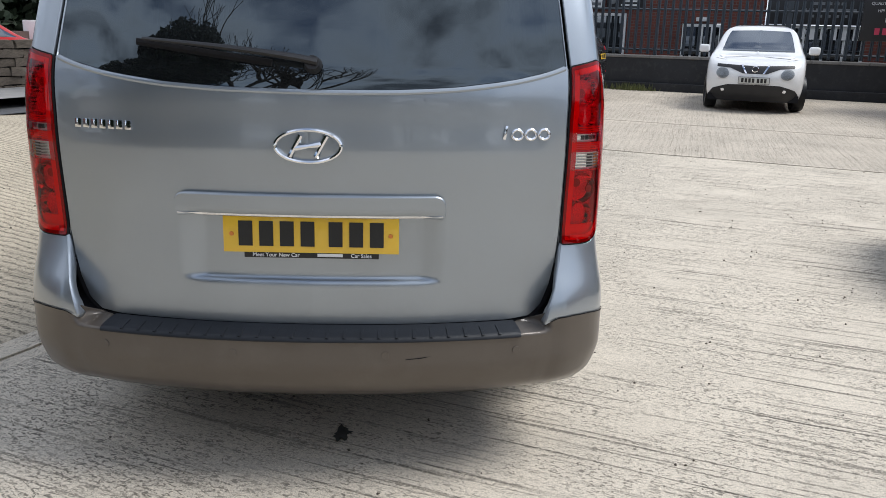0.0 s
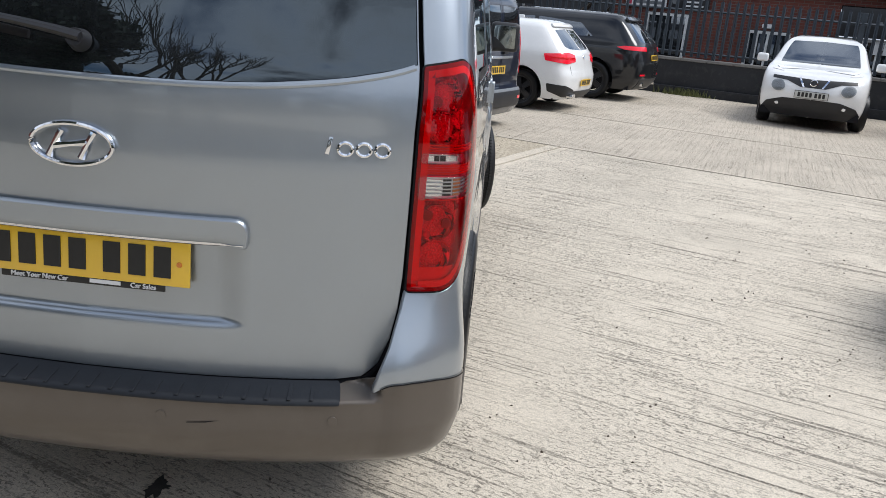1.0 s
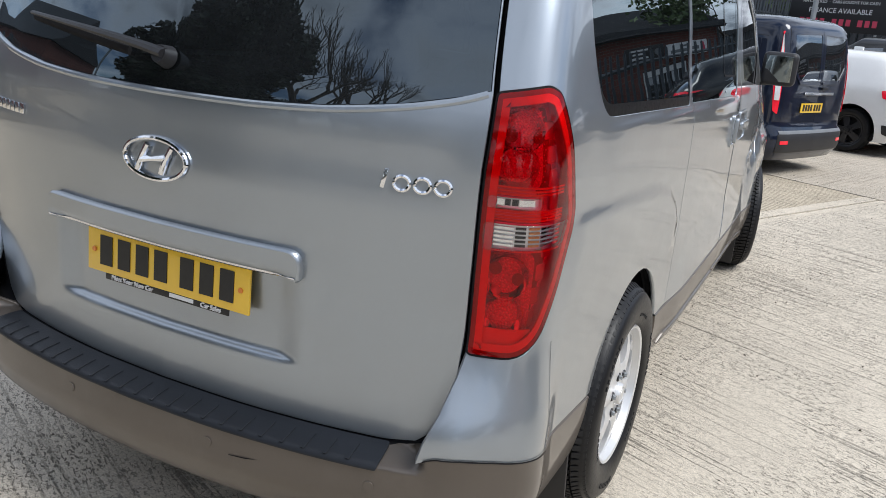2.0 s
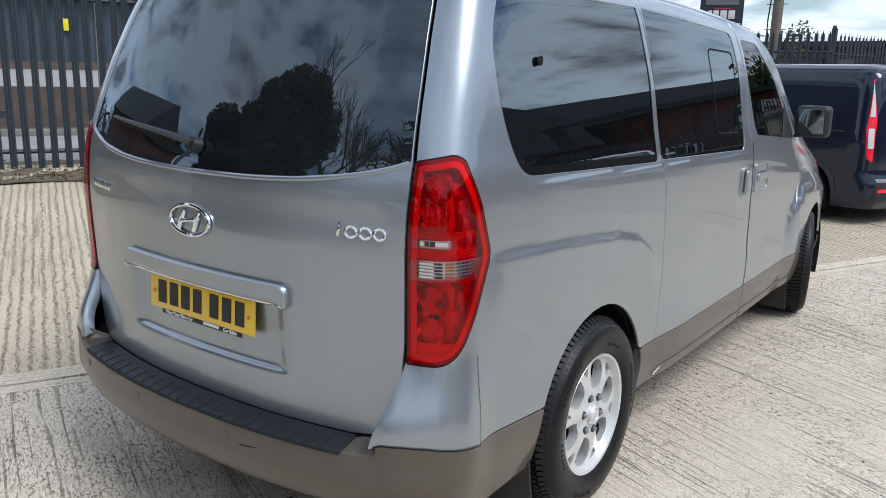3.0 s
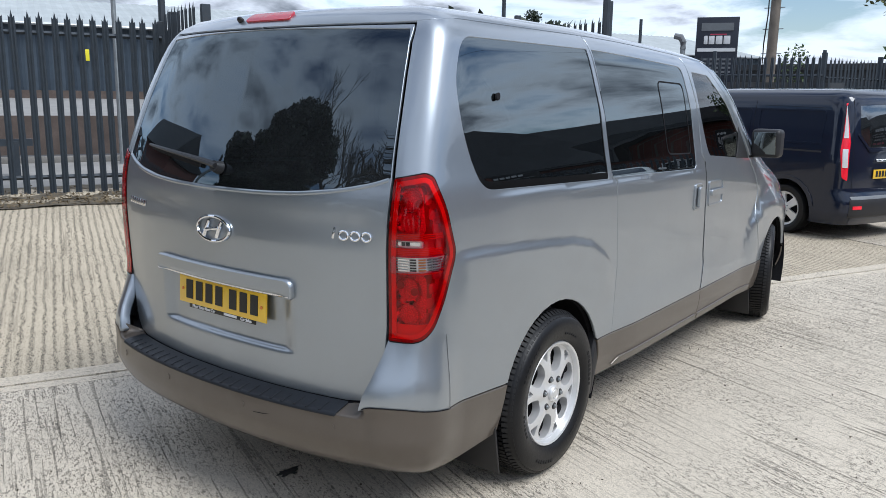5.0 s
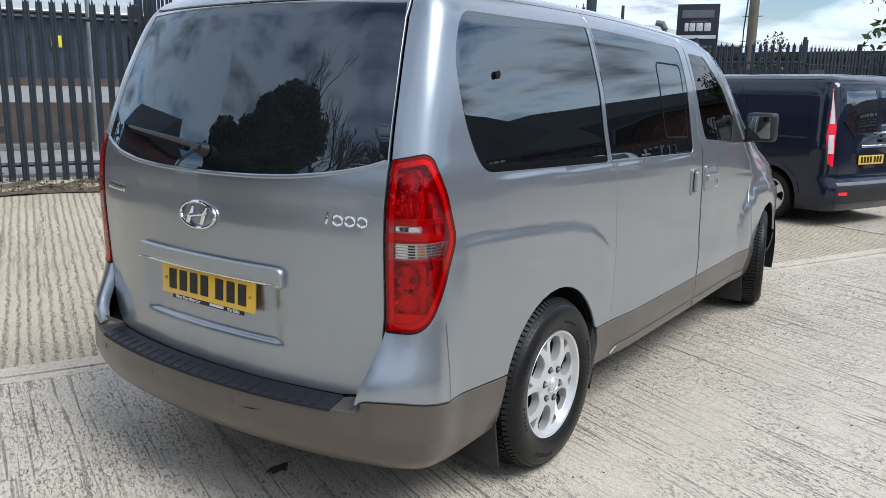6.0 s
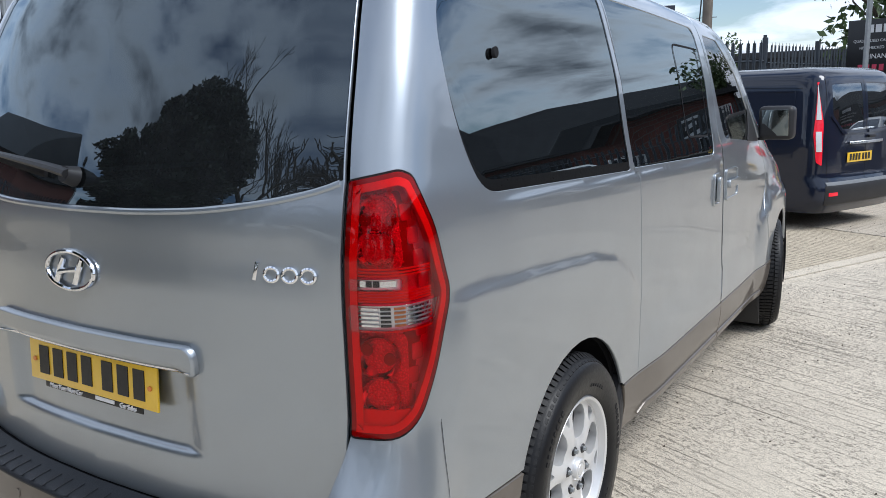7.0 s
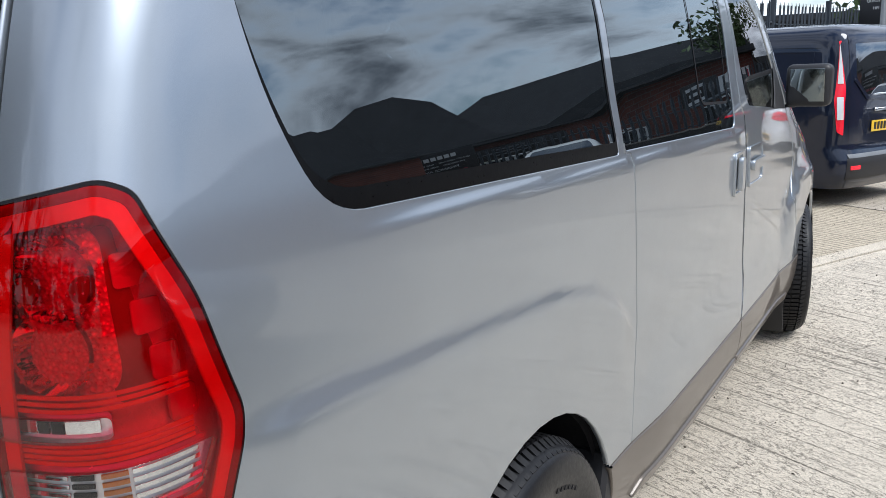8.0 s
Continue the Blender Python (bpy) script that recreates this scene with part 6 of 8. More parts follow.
# front wall in bays between the openings
bays = [(-2.05, -1.08), (0.05, 1.50), (2.55, 3.55), (5.95, 40.0)]
for a, b in bays:
    part("wall_bay", box(b - a, 0.25, 2.62, ((a + b) / 2, 0.125, 1.31)), MAT["brickwork"], hall, smooth=False)
for a, b, z0, z1 in ((-1.08, 0.05, 1.86, 2.62), (-1.08, 0.05, 0.0, 0.62), (1.50, 2.55, 1.62, 2.62), (3.55, 5.95, 2.35, 2.62)):
    part("wall_bay", box(b - a, 0.25, z1 - z0, ((a + b) / 2, 0.125, (z0 + z1) / 2)), MAT["brickwork"], hall, smooth=False)
part("side_wall", box(0.25, 8.0, 2.62, (-1.925, 4.25, 1.31)), MAT["brickwork"], hall, smooth=False)
part("side_wall", box(0.25, 8.0, 2.62, (39.875, 4.25, 1.31)), MAT["brickwork"], hall, smooth=False)
part("fascia", box(42.6, 0.06, 0.24, (19.0, -0.10, 2.70), 0.01), MAT["shed_dark"], hall, smooth=False)
rf = bmesh.new()
q = [rf.verts.new(p) for p in ((-2.3, -0.35, 2.62), (40.3, -0.35, 2.62), (40.3, 5.0, 3.95), (-2.3, 5.0, 3.95), (40.3, 10.0, 2.62), (-2.3, 10.0, 2.62))]
for f in ((0, 1, 2, 3), (3, 2, 4, 5), (0, 3, 5), (1, 4, 2)):
    rf.faces.new([q[k] for k in f])
part("roof", rf, MAT["slate"], hall, smooth=False)
wing = bmesh.new()
q = [wing.verts.new(p) for p in ((4.2, -0.36, 2.63), (28.0, -0.36, 2.63), (28.0, 10.0, 2.63), (4.2, 10.0, 2.63), (9.0, 4.6, 4.75), (24.0, 4.6, 4.75))]
for f in ((0, 1, 5, 4), (1, 2, 5), (2, 3, 4, 5), (3, 0, 4)):
    wing.faces.new([q[k] for k in f])
part("hipped_roof", wing, MAT["slate"], hall, smooth=False)
part("gutter_pipe", tube([(-2.0, -0.10, 2.6), (-2.0, -0.10, 0.1)], 0.04, 8), MAT["shed_dark"], hall)


def opening(x0, x1, z0, z1, bars, kind="window", dark=True):
    w = thing(kind, "", "")
    w.parent = hall
    fr = 0.07
    part("frame", box(fr, 0.09, z1 - z0, (x0 + fr / 2, 0.05, (z0 + z1) / 2)), MAT["white_upvc"], w, smooth=False)
    part("frame", box(fr, 0.09, z1 - z0, (x1 - fr / 2, 0.05, (z0 + z1) / 2)), MAT["white_upvc"], w, smooth=False)
    part("frame", box(x1 - x0 - 2 * fr, 0.09, fr, ((x0 + x1) / 2, 0.05, z1 - fr / 2)), MAT["white_upvc"], w, smooth=False)
    part("frame", box(x1 - x0 - 2 * fr, 0.09, fr, ((x0 + x1) / 2, 0.05, z0 + fr / 2)), MAT["white_upvc"], w, smooth=False)
    part("pane", box(x1 - x0 - 2 * fr, 0.02, z1 - z0 - 2 * fr, ((x0 + x1) / 2, 0.09, (z0 + z1) / 2)), MAT["car_glass"], w, smooth=False)
    part("backing", box(x1 - x0, 0.05, z1 - z0, ((x0 + x1) / 2, 0.20, (z0 + z1) / 2)), MAT["shed_dark"], w, smooth=False)
    for k in range(bars):
        x = x0 + (x1 - x0) * (k + 1) / (bars + 1)
        part("bar", box(0.055, 0.05, z1 - z0 - 2 * fr, (x, 0.03, (z0 + z1) / 2)), MAT["white_upvc"], w, smooth=False)
    return w


opening(-1.06, 0.03, 0.64, 1.84, 0)
door = opening(1.52, 2.53, 0.02, 1.60, 3, "door")
part("door_lamp", box(0.30, 0.08, 0.10, (2.0, -0.04, 1.72), 0.02), MAT["white_upvc"], door)
shop = opening(3.57, 5.93, 0.30, 1.62, 4, "window")
for k in range(9):
    part("slat_panel", box(0.13, 0.03, 0.34, (3.70 + 0.25 * k, -0.02, 1.45)), MAT["white_upvc"], shop, smooth=False)
sg_board = thing("sign_board", "dark green-black sign over the hall entrance", "sign", wall_at(4.75, 2.38, 1.98))
part("panel", box(2.36, 0.05, 0.68, bevel=0.01), MAT["sign_black"], sg_board)
for z, w_, x in ((0.17, 0.80, 0.25), (0.02, 1.30, 0.25), (-0.13, 0.95, 0.25)):
    n = int(w_ / 0.16)
    for k in range(n):
        part("word_bar", box(0.11, 0.01, 0.065, (x - w_ / 2 + w_ * (k + 0.5) / n, -0.03, z)), MAT["sign_grey"], sg_board, smooth=False)
white_sign = thing("sign_board", "white shop sign with unreadable lettering on brick hall", "sign", wall_at(-1.10, 2.42, 2.10))
part("panel", box(1.06, 0.04, 0.33, bevel=0.006), MAT["print_white"], white_sign)
for z, w_, h in ((0.08, 0.20, 0.04), (-0.03, 0.74, 0.075)):
    part("word_bar", box(w_, 0.008, h, (0.06, -0.022, z)), MAT["sign_grey"], white_sign, smooth=False)
part("emblem", box(0.10, 0.008, 0.20, (-0.42, -0.022, 0.0), 0.003), MAT["print_red"], white_sign)
black_sign = thing("sign_board", "black sign with pale unreadable lettering on brick hall", "sign", wall_at(0.0, 2.42, 2.15))
part("panel", box(1.02, 0.04, 0.34, bevel=0.006), MAT["sign_black"], black_sign)
for z, w_ in ((0.09, 0.52), (0.0, 0.36), (-0.10, 0.50)):
    part("word_bar", box(w_, 0.008, 0.045, (0.12, -0.022, z)), MAT["print_white"], black_sign, smooth=False)
part("emblem", tube([(-0.35, -0.022, 0), (-0.35, -0.03, 0)], 0.08, 16), MAT["sign_grey"], black_sign)


def sales_board(at, label, posts=True):
    b = thing("sales_board", label, "sign", at)
    part("panel", box(2.25, 0.03, 1.25, (0, 0, 0), 0.004), MAT["sign_black"], b)
    for x in (-0.8, 0.85) if posts else ():
        part("post", tube([(x, 0.04, -1.9), (x, 0.04, 0.55)], 0.035, 8), MAT["galv"], b)
    for k in range(7):
        part("name_bar", box(0.13, 0.006, 0.17, (-0.62 + 0.17 * k, -0.018, 0.42)), MAT["print_white"], b, smooth=False)
    letters("lettering", "QUALITY USED CARS  ·  PART EXCHANGE WELCOME", 0.082, MAT["print_white"], b, pose(0, -0.018, 0.16, 90))
    letters("lettering", "HPI CHECKED  ·  CARS BOUGHT FOR CASH", 0.086, MAT["print_white"], b, pose(0, -0.018, 0.01, 90))
    letters("lettering", "FINANCE AVAILABLE", 0.15, MAT["print_white"], b, pose(0.02, -0.018, -0.18, 90))
    for k in range(10):
        part("number_bar", box(0.10, 0.006, 0.14, (-0.80 + 0.155 * k + (0.12 if k > 3 else 0) + (0.10 if k > 6 else 0), -0.018, -0.42)), MAT["print_red"], b, smooth=False)
    return b


sales_board(wall_at(-4.35, -0.35, 2.36), "black car sales board with white lettering on posts")
sales_board(wall_at(6.60, -0.25, 1.92), "black car sales board with white lettering on fence", False)
weeds_bm = bmesh.new()
rng = random.Random(4)
for k in range(260):
    x, y = rng.gauss(0, 0.28), rng.gauss(0, 0.07)
    a, hgt = rng.uniform(0, 6.28), rng.uniform(0.05, 0.2)
    v = [weeds_bm.verts.new((x + dx * math.cos(a), y + dx * math.sin(a), z)) for dx, z in ((-0.02, 0), (0.02, 0), (0.05, hgt))]
    weeds_bm.faces.new(v)
tagged(part("weeds", weeds_bm, MAT["leaf_olive"], at=wall_at(0.62, -0.25), smooth=False), "straggling weeds at the foot of black wall", "weeds", kind="stuff")

# tall sign, pole and wire past the far fence
tdg = thing("totem_sign", "dark navy roadside business sign with white lettering", "sign", pose(-5.58, 22.5, 0, 0, 0, 16))
part("panel", box(1.08, 0.14, 1.75, (0, 0, 2.85), 0.01), MAT["sign_navy"], tdg)
for x in (-0.38, 0.38):
    part("post", box(0.09, 0.09, 2.0, (x, 0.0, 1.0)), MAT["fence"], tdg, smooth=False)
part("header_panel", box(0.82, 0.02, 0.20, (0, -0.075, 3.47)), MAT["sign_grey"], tdg, smooth=False)
for x, w_ in ((-0.28, 0.10), (-0.13, 0.15), (0.06, 0.17), (0.26, 0.17)):
    part("logo_shape", box(w_, 0.02, 0.22, (x, -0.075, 3.13), 0.02), MAT["print_white"], tdg)
part("logo_stripe", box(0.42, 0.02, 0.025, (0.03, -0.075, 3.275)), MAT["print_red"], tdg, smooth=False)
part("word_bar", box(0.98, 0.02, 0.09, (0.0, -0.075, 2.87)), MAT["print_white"], tdg, smooth=False)
for k in range(4):
    part("word_bar", box(0.80, 0.02, 0.05, (0.0, -0.075, 2.62 - 0.11 * k)), MAT["sign_grey"], tdg, smooth=False)
tpole = thing("telegraph_pole", "weathered wooden telegraph pole with cable brackets", "pole", pose(-4.97, 25.4, 0))
part("pole", tube([(0, 0, 0), (0.06, 0, 9.0)], [0.16, 0.12], 12), MAT["pole_wood"], tpole)
part("cable", tube([(-0.17, -0.08, 0.5), (-0.20, -0.08, 3.2), (-0.14, -0.1, 4.0), (-0.16, -0.1, 8.0)], 0.02, 6), MAT["trim"], tpole)
for z in (2.9, 3.6, 4.2):
    part("step", tube([(-0.28, -0.02, z), (0.30, -0.02, z)], 0.014, 6), MAT["galv"], tpole)
tagged(part("overhead_wire", tube([(-4.95 + 2.6 * t * 10, 25.4 - 1.6 * t * 10, 8.7 - 3.0 * t + 2.6 * t * t) for t in (k / 16 for k in range(17))], 0.012, 5), MAT["trim"]), "thin black overhead cable", "cable")
tagged(part("sign_pole", tube([(0.0, 16.9, 0), (0.0, 16.9, 4.2)], 0.045, 8), MAT["galv"]), "slim grey steel post", "post")
shed = thing("far_shed", "low dark industrial shed beyond the far fence", "building", pose(2.0, 38.0, 0, 0, 0, -4))
part("wall", box(26, 12, 2.9, (-2, 6, 1.45)), MAT["shed_dark"], shed, smooth=False)
part("roof", box(26.6, 12.6, 0.25, (-2, 6, 3.0)), MAT["black_wall"], shed, smooth=False)


# ---------------------------------------------------------------- trees
def leaf_cloud(bm, centre, radius, count, size, rng, squash=1.0):
    for _ in range(count):
        d = Vector((rng.gauss(0, 1), rng.gauss(0, 1), rng.gauss(0, 1))).normalized() * radius * rng.random() ** 0.45
        p = centre + Vector((d.x, d.y, d.z * squash))
        a = Vector((rng.gauss(0, 1), rng.gauss(0, 1), rng.gauss(0, 1))).normalized()
        b = a.cross(Vector((rng.gauss(0, 1), rng.gauss(0, 1), rng.gauss(0, 1)))).normalized()
        s = size * rng.uniform(0.6, 1.3)
        bm.faces.new([bm.verts.new(p + q) for q in (-a * s, b * s * 0.5, a * s, -b * s * 0.5)])


def limbs(bm, start, way, length, radius, depth, rng, tips, spread=0.55, up=0.12, taper=0.62):
    pts, rads = [start], [radius]
    p, d = start.copy(), way.normalized()
    for k in range(4):
        d = (d + Vector((rng.gauss(0, 0.10), rng.gauss(0, 0.10), rng.gauss(0, 0.06) + up * 0.3))).normalized()
        p = p + d * length / 4
        pts.append(p.copy())
        rads.append(radius * (1 - (1 - taper) * (k + 1) / 4))
    tube(pts, rads, 6 if depth > 1 else 4, bm, caps=False)
    if depth == 0:
        tips.append(p)
        return
    for k in range(rng.choice((2, 3, 3))):
        e = (d + Vector((rng.gauss(0, spread), rng.gauss(0, spread), rng.gauss(0, spread * 0.6) + up))).normalized()
        limbs(bm, pts[-1] if k else pts[-2], e, length * rng.uniform(0.62, 0.82), rads[-1] * 0.8, depth - 1, rng, tips, spread, up, taper)


def make_tree(at, label, height, depth, seed, leaf="leaf", leaf_n=60, leaf_size=0.10, cloud=0.7, spread=0.55, up=0.12, girth=0.16, taper=0.62):
    rng = random.Random(seed)
    t = thing("tree", label, "tree", at)
    bm, tips = bmesh.new(), []
    limbs(bm, Vector((0, 0, -0.1)), Vector((0, 0, 1)), height * 0.34, girth, depth, rng, tips, spread, up, taper)
    part("trunk", bm, MAT["bark"], t)
    if leaf_n:
        cr = bmesh.new()
        for p in tips:
            leaf_cloud(cr, p, cloud * rng.uniform(0.6, 1.2), leaf_n, leaf_size, rng)
        part("crown", cr, MAT[leaf], t, smooth=False)
    return t


def ivy_tree(at, label, height, width, seed, clumps=150, leaves=150, leaf=0.17):
    """A dense dark evergreen: lumpy column of leaf clumps round a trunk."""
    rng = random.Random(seed)
    t = thing("tree", label, "tree", at)
    part("trunk", tube([(0, 0, 0), (0.1, 0, height * 0.45), (0, 0.1, height * 0.85)], [0.28, 0.2, 0.06], 8), MAT["bark"], t)
    cr = bmesh.new()
    for k in range(clumps):
        f = 1.0 - 0.94 * rng.random() ** 1.25
        env = width / 2 * (0.74 + 0.42 * f if f < 0.86 else 1.10 - 1.6 * (f - 0.86)) * rng.uniform(0.86, 1.06)
        a, r = rng.uniform(0, 6.28), env * rng.random() ** 0.38
        leaf_cloud(cr, Vector((r * math.cos(a), r * math.sin(a), f * (height - 0.5))), rng.uniform(0.45, 0.95) * max(1.0, width / 8), leaves, leaf, rng, 0.85)
    part("crown", cr, MAT["leaf_dark"], t, smooth=False)
    return t


def lobed_tree(at, label, lobes, seed, clumps=430, leaves=300, leaf=0.115):
    """A dense evergreen whose crown is a few swelling lobes of leaf clumps."""
    rng = random.Random(seed)
    t = thing("tree", label, "tree", at)
    part("trunk", tube([(0, 0, 0), (0.1, 0, 3.4), (0.3, -0.2, 6.4)], [0.30, 0.2, 0.06], 8), MAT["bark"], t)
    cr = bmesh.new()
    sizes = [a * b * c for _, (a, b, c) in lobes]
    for k in range(clumps):
        c, r = rng.choices(lobes, sizes)[0]
        d = Vector((rng.gauss(0, 1), rng.gauss(0, 1), rng.gauss(0, 1))).normalized() * rng.random() ** 0.24 * rng.uniform(0.90, 1.02)
        leaf_cloud(cr, Vector((c[0] + d.x * r[0], c[1] + d.y * r[1], c[2] + d.z * r[2])), rng.uniform(0.28, 0.62), leaves, leaf, rng, 0.9)
    part("crown", cr, MAT["leaf_dark"], t, smooth=False)
    return t


make_tree(pose(-4.35, 28.0, 0), "young leafy tree beyond the far fence", 3.6, 3, 11, "leaf", 26, 0.07, 0.34, 0.4, 0.3, 0.05)
make_tree(pose(0.35, 25.8, 0), "leafy olive-green tree behind the sales board", 6.6, 4, 5, "leaf_olive", 60, 0.075, 0.62, 0.6, 0.05, 0.15)
make_tree(pose(2.6, 25.6, 0), "green tree behind the back fence", 5.4, 4, 8, "leaf", 34, 0.13, 0.7, 0.55, 0.05, 0.15)
make_tree(pose(-0.8, 25.4, 0), "dark green tree behind parked cars", 4.4, 3, 18, "leaf", 80, 0.13, 0.9, 0.55, 0.05, 0.15)
lobed_tree(pose(-7.0, -5.7, 0), "tall dense dark evergreen tree with a rounded top", [((0.6, -0.5, 5.4), (2.3, 2.3, 3.35)), ((-0.9, 0.75, 4.5), (1.65, 1.65, 2.7)), ((0.1, -0.1, 2.4), (2.7, 2.7, 2.4))], 3)
make_tree(pose(-4.7, -9.3, 0), "bare leafless tree with fine twigs", 9.8, 6, 21, "leaf", 0, 0, 0, 0.38, 0.22, 0.24, 0.76)
make_tree(pose(-3.1, -10.2, 0), "bare leafless tree behind the yard", 9.6, 6, 27, "leaf", 0, 0, 0, 0.40, 0.22, 0.24, 0.76)
make_tree(pose(-1.6, -12.0, 0), "bare leafless tree behind the yard", 10.4, 6, 35, "leaf", 0, 0, 0, 0.40, 0.22, 0.24, 0.76)
ivy_tree(pose(-11.0, 19.0, 0.2), "dense dark bush beyond the stone wall", 3.4, 5.5, 9)
lobed_tree(pose(-29.2, 51.6, 0), "distant slim dark conifer against the sky", [((0, 0, 6.6), (0.35, 0.35, 1.6)), ((0, 0, 4.0), (0.7, 0.7, 2.4))], 14, 70, 60, 0.12)

# long low shed along the open side of the yard
side_shed = thing("long_shed", "long dark shed with a plain pitched roof", "building", pose(13.2, 5.0, 0, 0, 0, 9))
part("wall", box(4.4, 22.0, 2.5, (0, 0, 1.25)), MAT["brickwork"], side_shed, smooth=False)
sr = bmesh.new()
q = [sr.verts.new(p) for p in ((-2.4, -11.2, 2.48), (2.4, -11.2, 2.48), (2.4, 11.2, 2.48), (-2.4, 11.2, 2.48), (0, -11.2, 3.55), (0, 11.2, 3.55))]
for f in ((0, 1, 4), (2, 3, 5), (1, 2, 5, 4), (3, 0, 4, 5), (0, 3, 2, 1)):
    sr.faces.new([q[k] for k in f])
part("roof", sr, MAT["slate"], side_shed, smooth=False)
part("door", box(0.06, 2.4, 2.1, (-2.21, 2.0, 1.05), 0.01), MAT["shed_dark"], side_shed, smooth=False)
part("gutter", tube([(-2.44, -11.2, 2.46), (-2.44, 11.2, 2.46)], 0.06, 6), MAT["shed_dark"], side_shed)

# unseen hedge-like trees added behind and to the right, darkening the mirrored horizon
for k, (x, y, h_, w_) in enumerate(((-2.0, -24, 6.5, 11), (9.0, -25, 7.5, 12), (20, -21, 6.0, 11), (28, -12, 7.0, 12), (32, 0, 6.0, 11), (-13, -22, 7.5, 10), (36, 10, 6.5, 11))):
    ivy_tree(pose(x, y, 0), "broad dark tree added out of view to darken reflections", h_, w_, 40 + k, 70, 70, 0.30)

# house and lamp behind the camera
house = thing("brick_house", "dark brick house with a gabled slate roof", "house", pose(-20.0, -3.0, 0.3, 0, 0, 62))
part("wall", box(7.0, 9.0, 4.2, (0, 0, 2.1)), MAT["brickwork"], house, smooth=False)
hr = bmesh.new()
q = [hr.verts.new(p) for p in ((-3.8, -4.8, 4.1), (3.8, -4.8, 4.1), (3.8, 4.8, 4.1), (-3.8, 4.8, 4.1), (0, -4.8, 6.9), (0, 4.8, 6.9))]
for f in ((0, 1, 4), (2, 3, 5), (1, 2, 5, 4), (3, 0, 4, 5), (0, 3, 2, 1)):
    hr.faces.new([q[k] for k in f])
part("roof", hr, MAT["shed_dark"], house, smooth=False)
flood = thing("flood_light", "grey floodlight on a slim pole", "lamp", pose(-9.2, -3.2, 0.2))
part("pole", tube([(0, 0, 0), (0, 0, 4.2)], 0.05, 8), MAT["galv"], flood)
part("head", box(0.34, 0.14, 0.26, (0, 0, 4.3), 0.03, rot=pose(0, 0, 0, 25)), MAT["trim"], flood)

# stone wall, red car roof and planter box at the far left
swall = thing("stone_wall", "rough dark rubble stone wall", "wall", pose(-6.6, 12.4, 0.10, 0, 0, 62), kind="structure")
part("wall_core", box(9.0, 0.30, 0.92, (0, 0, 0.44)), MAT["gap"], swall, smooth=False)
rng = random.Random(6)
stones = []
for k in range(5):
    bm = box(1, 1, 1)
    bmesh.ops.subdivide_edges(bm, edges=bm.edges, cuts=1, use_grid_fill=True)
    for v in bm.verts:
        v.co *= 1 + rng.uniform(-0.14, 0.10)
    stones.append(finish("stone", bm, MAT["stone"], False))
for r in range(7):
    x = -4.4 + rng.uniform(0, 0.2)
    while x < 4.4:
        w_ = rng.uniform(0.18, 0.46)
        h_ = 0.13
        piece("stone", stones[rng.randrange(5)], swall, pose(x + w_ / 2, -0.14 + rng.uniform(-0.03, 0.02), 0.07 + r * 0.135, 0, rng.uniform(-3, 3), 0) @ Matrix.Diagonal((w_ * 0.96, 0.14, h_ * 0.95, 1)))
        x += w_
strip("side_lane", 3.0, 14.0, 6.2, 9.0, 0.20, 0.20, MAT["asphalt"], "dark strip of asphalt before stone wall", "lane", step=2.0)

# dead leaves on the verge, a dark splash and grit on the concrete
lv = bmesh.new()
rng = random.Random(15)
for _ in range(4200):
    a, q = rng.uniform(-6.0, 3.5), 5.1 + abs(rng.gauss(0.25, 0.45))
    p = yard_point(a, q)
    z = 0.305 + max(0.0, (q - 5.12) * 0.034) + rng.uniform(0.0, 0.03)
    t1 = Vector((rng.gauss(0, 1), rng.gauss(0, 1), rng.gauss(0, 0.4))).normalized() * rng.uniform(0.014, 0.032)
    t2 = Vector((rng.gauss(0, 1), rng.gauss(0, 1), rng.gauss(0, 0.4))).normalized() * rng.uniform(0.009, 0.02)
    c = Vector((p.x, p.y, z))
    lv.faces.new([lv.verts.new(c + v) for v in (-t1, t2, t1, -t2)])
tagged(part("dead_leaves", lv, MAT["dry_leaf"], smooth=False), "dead brown leaves scattered along the verge", "leaves", kind="stuff")
gr = bmesh.new()
for _ in range(1500):
    a, q = rng.uniform(-4.0, 9.0), rng.uniform(-7.0, 4.0)
    p = yard_point(a, q)
    s = rng.uniform(0.0015, 0.0045)
    m = Matrix.Translation((p.x, p.y, p.z + s * 0.5)) @ Euler((rng.random() * 6, rng.random() * 6, 0)).to_matrix().to_4x4() @ Matrix.Diagonal((s * 2, s * 1.5, s * 1.2, 1))
    vs = [gr.verts.new(m @ Vector(v)) for v in ((1, 0, 0), (-1, 0, 0), (0, 1, 0), (0, -1, 0), (0, 0, 1), (0, 0, -1))]
    for f in ((0, 2, 4), (2, 1, 4), (1, 3, 4), (3, 0, 4), (2, 0, 5), (1, 2, 5), (3, 1, 5), (0, 3, 5)):
        gr.faces.new([vs[k] for k in f])
tagged(part("grit", gr, MAT["stone"], smooth=False), "loose grit and tiny stones on concrete", "grit", kind="stuff")


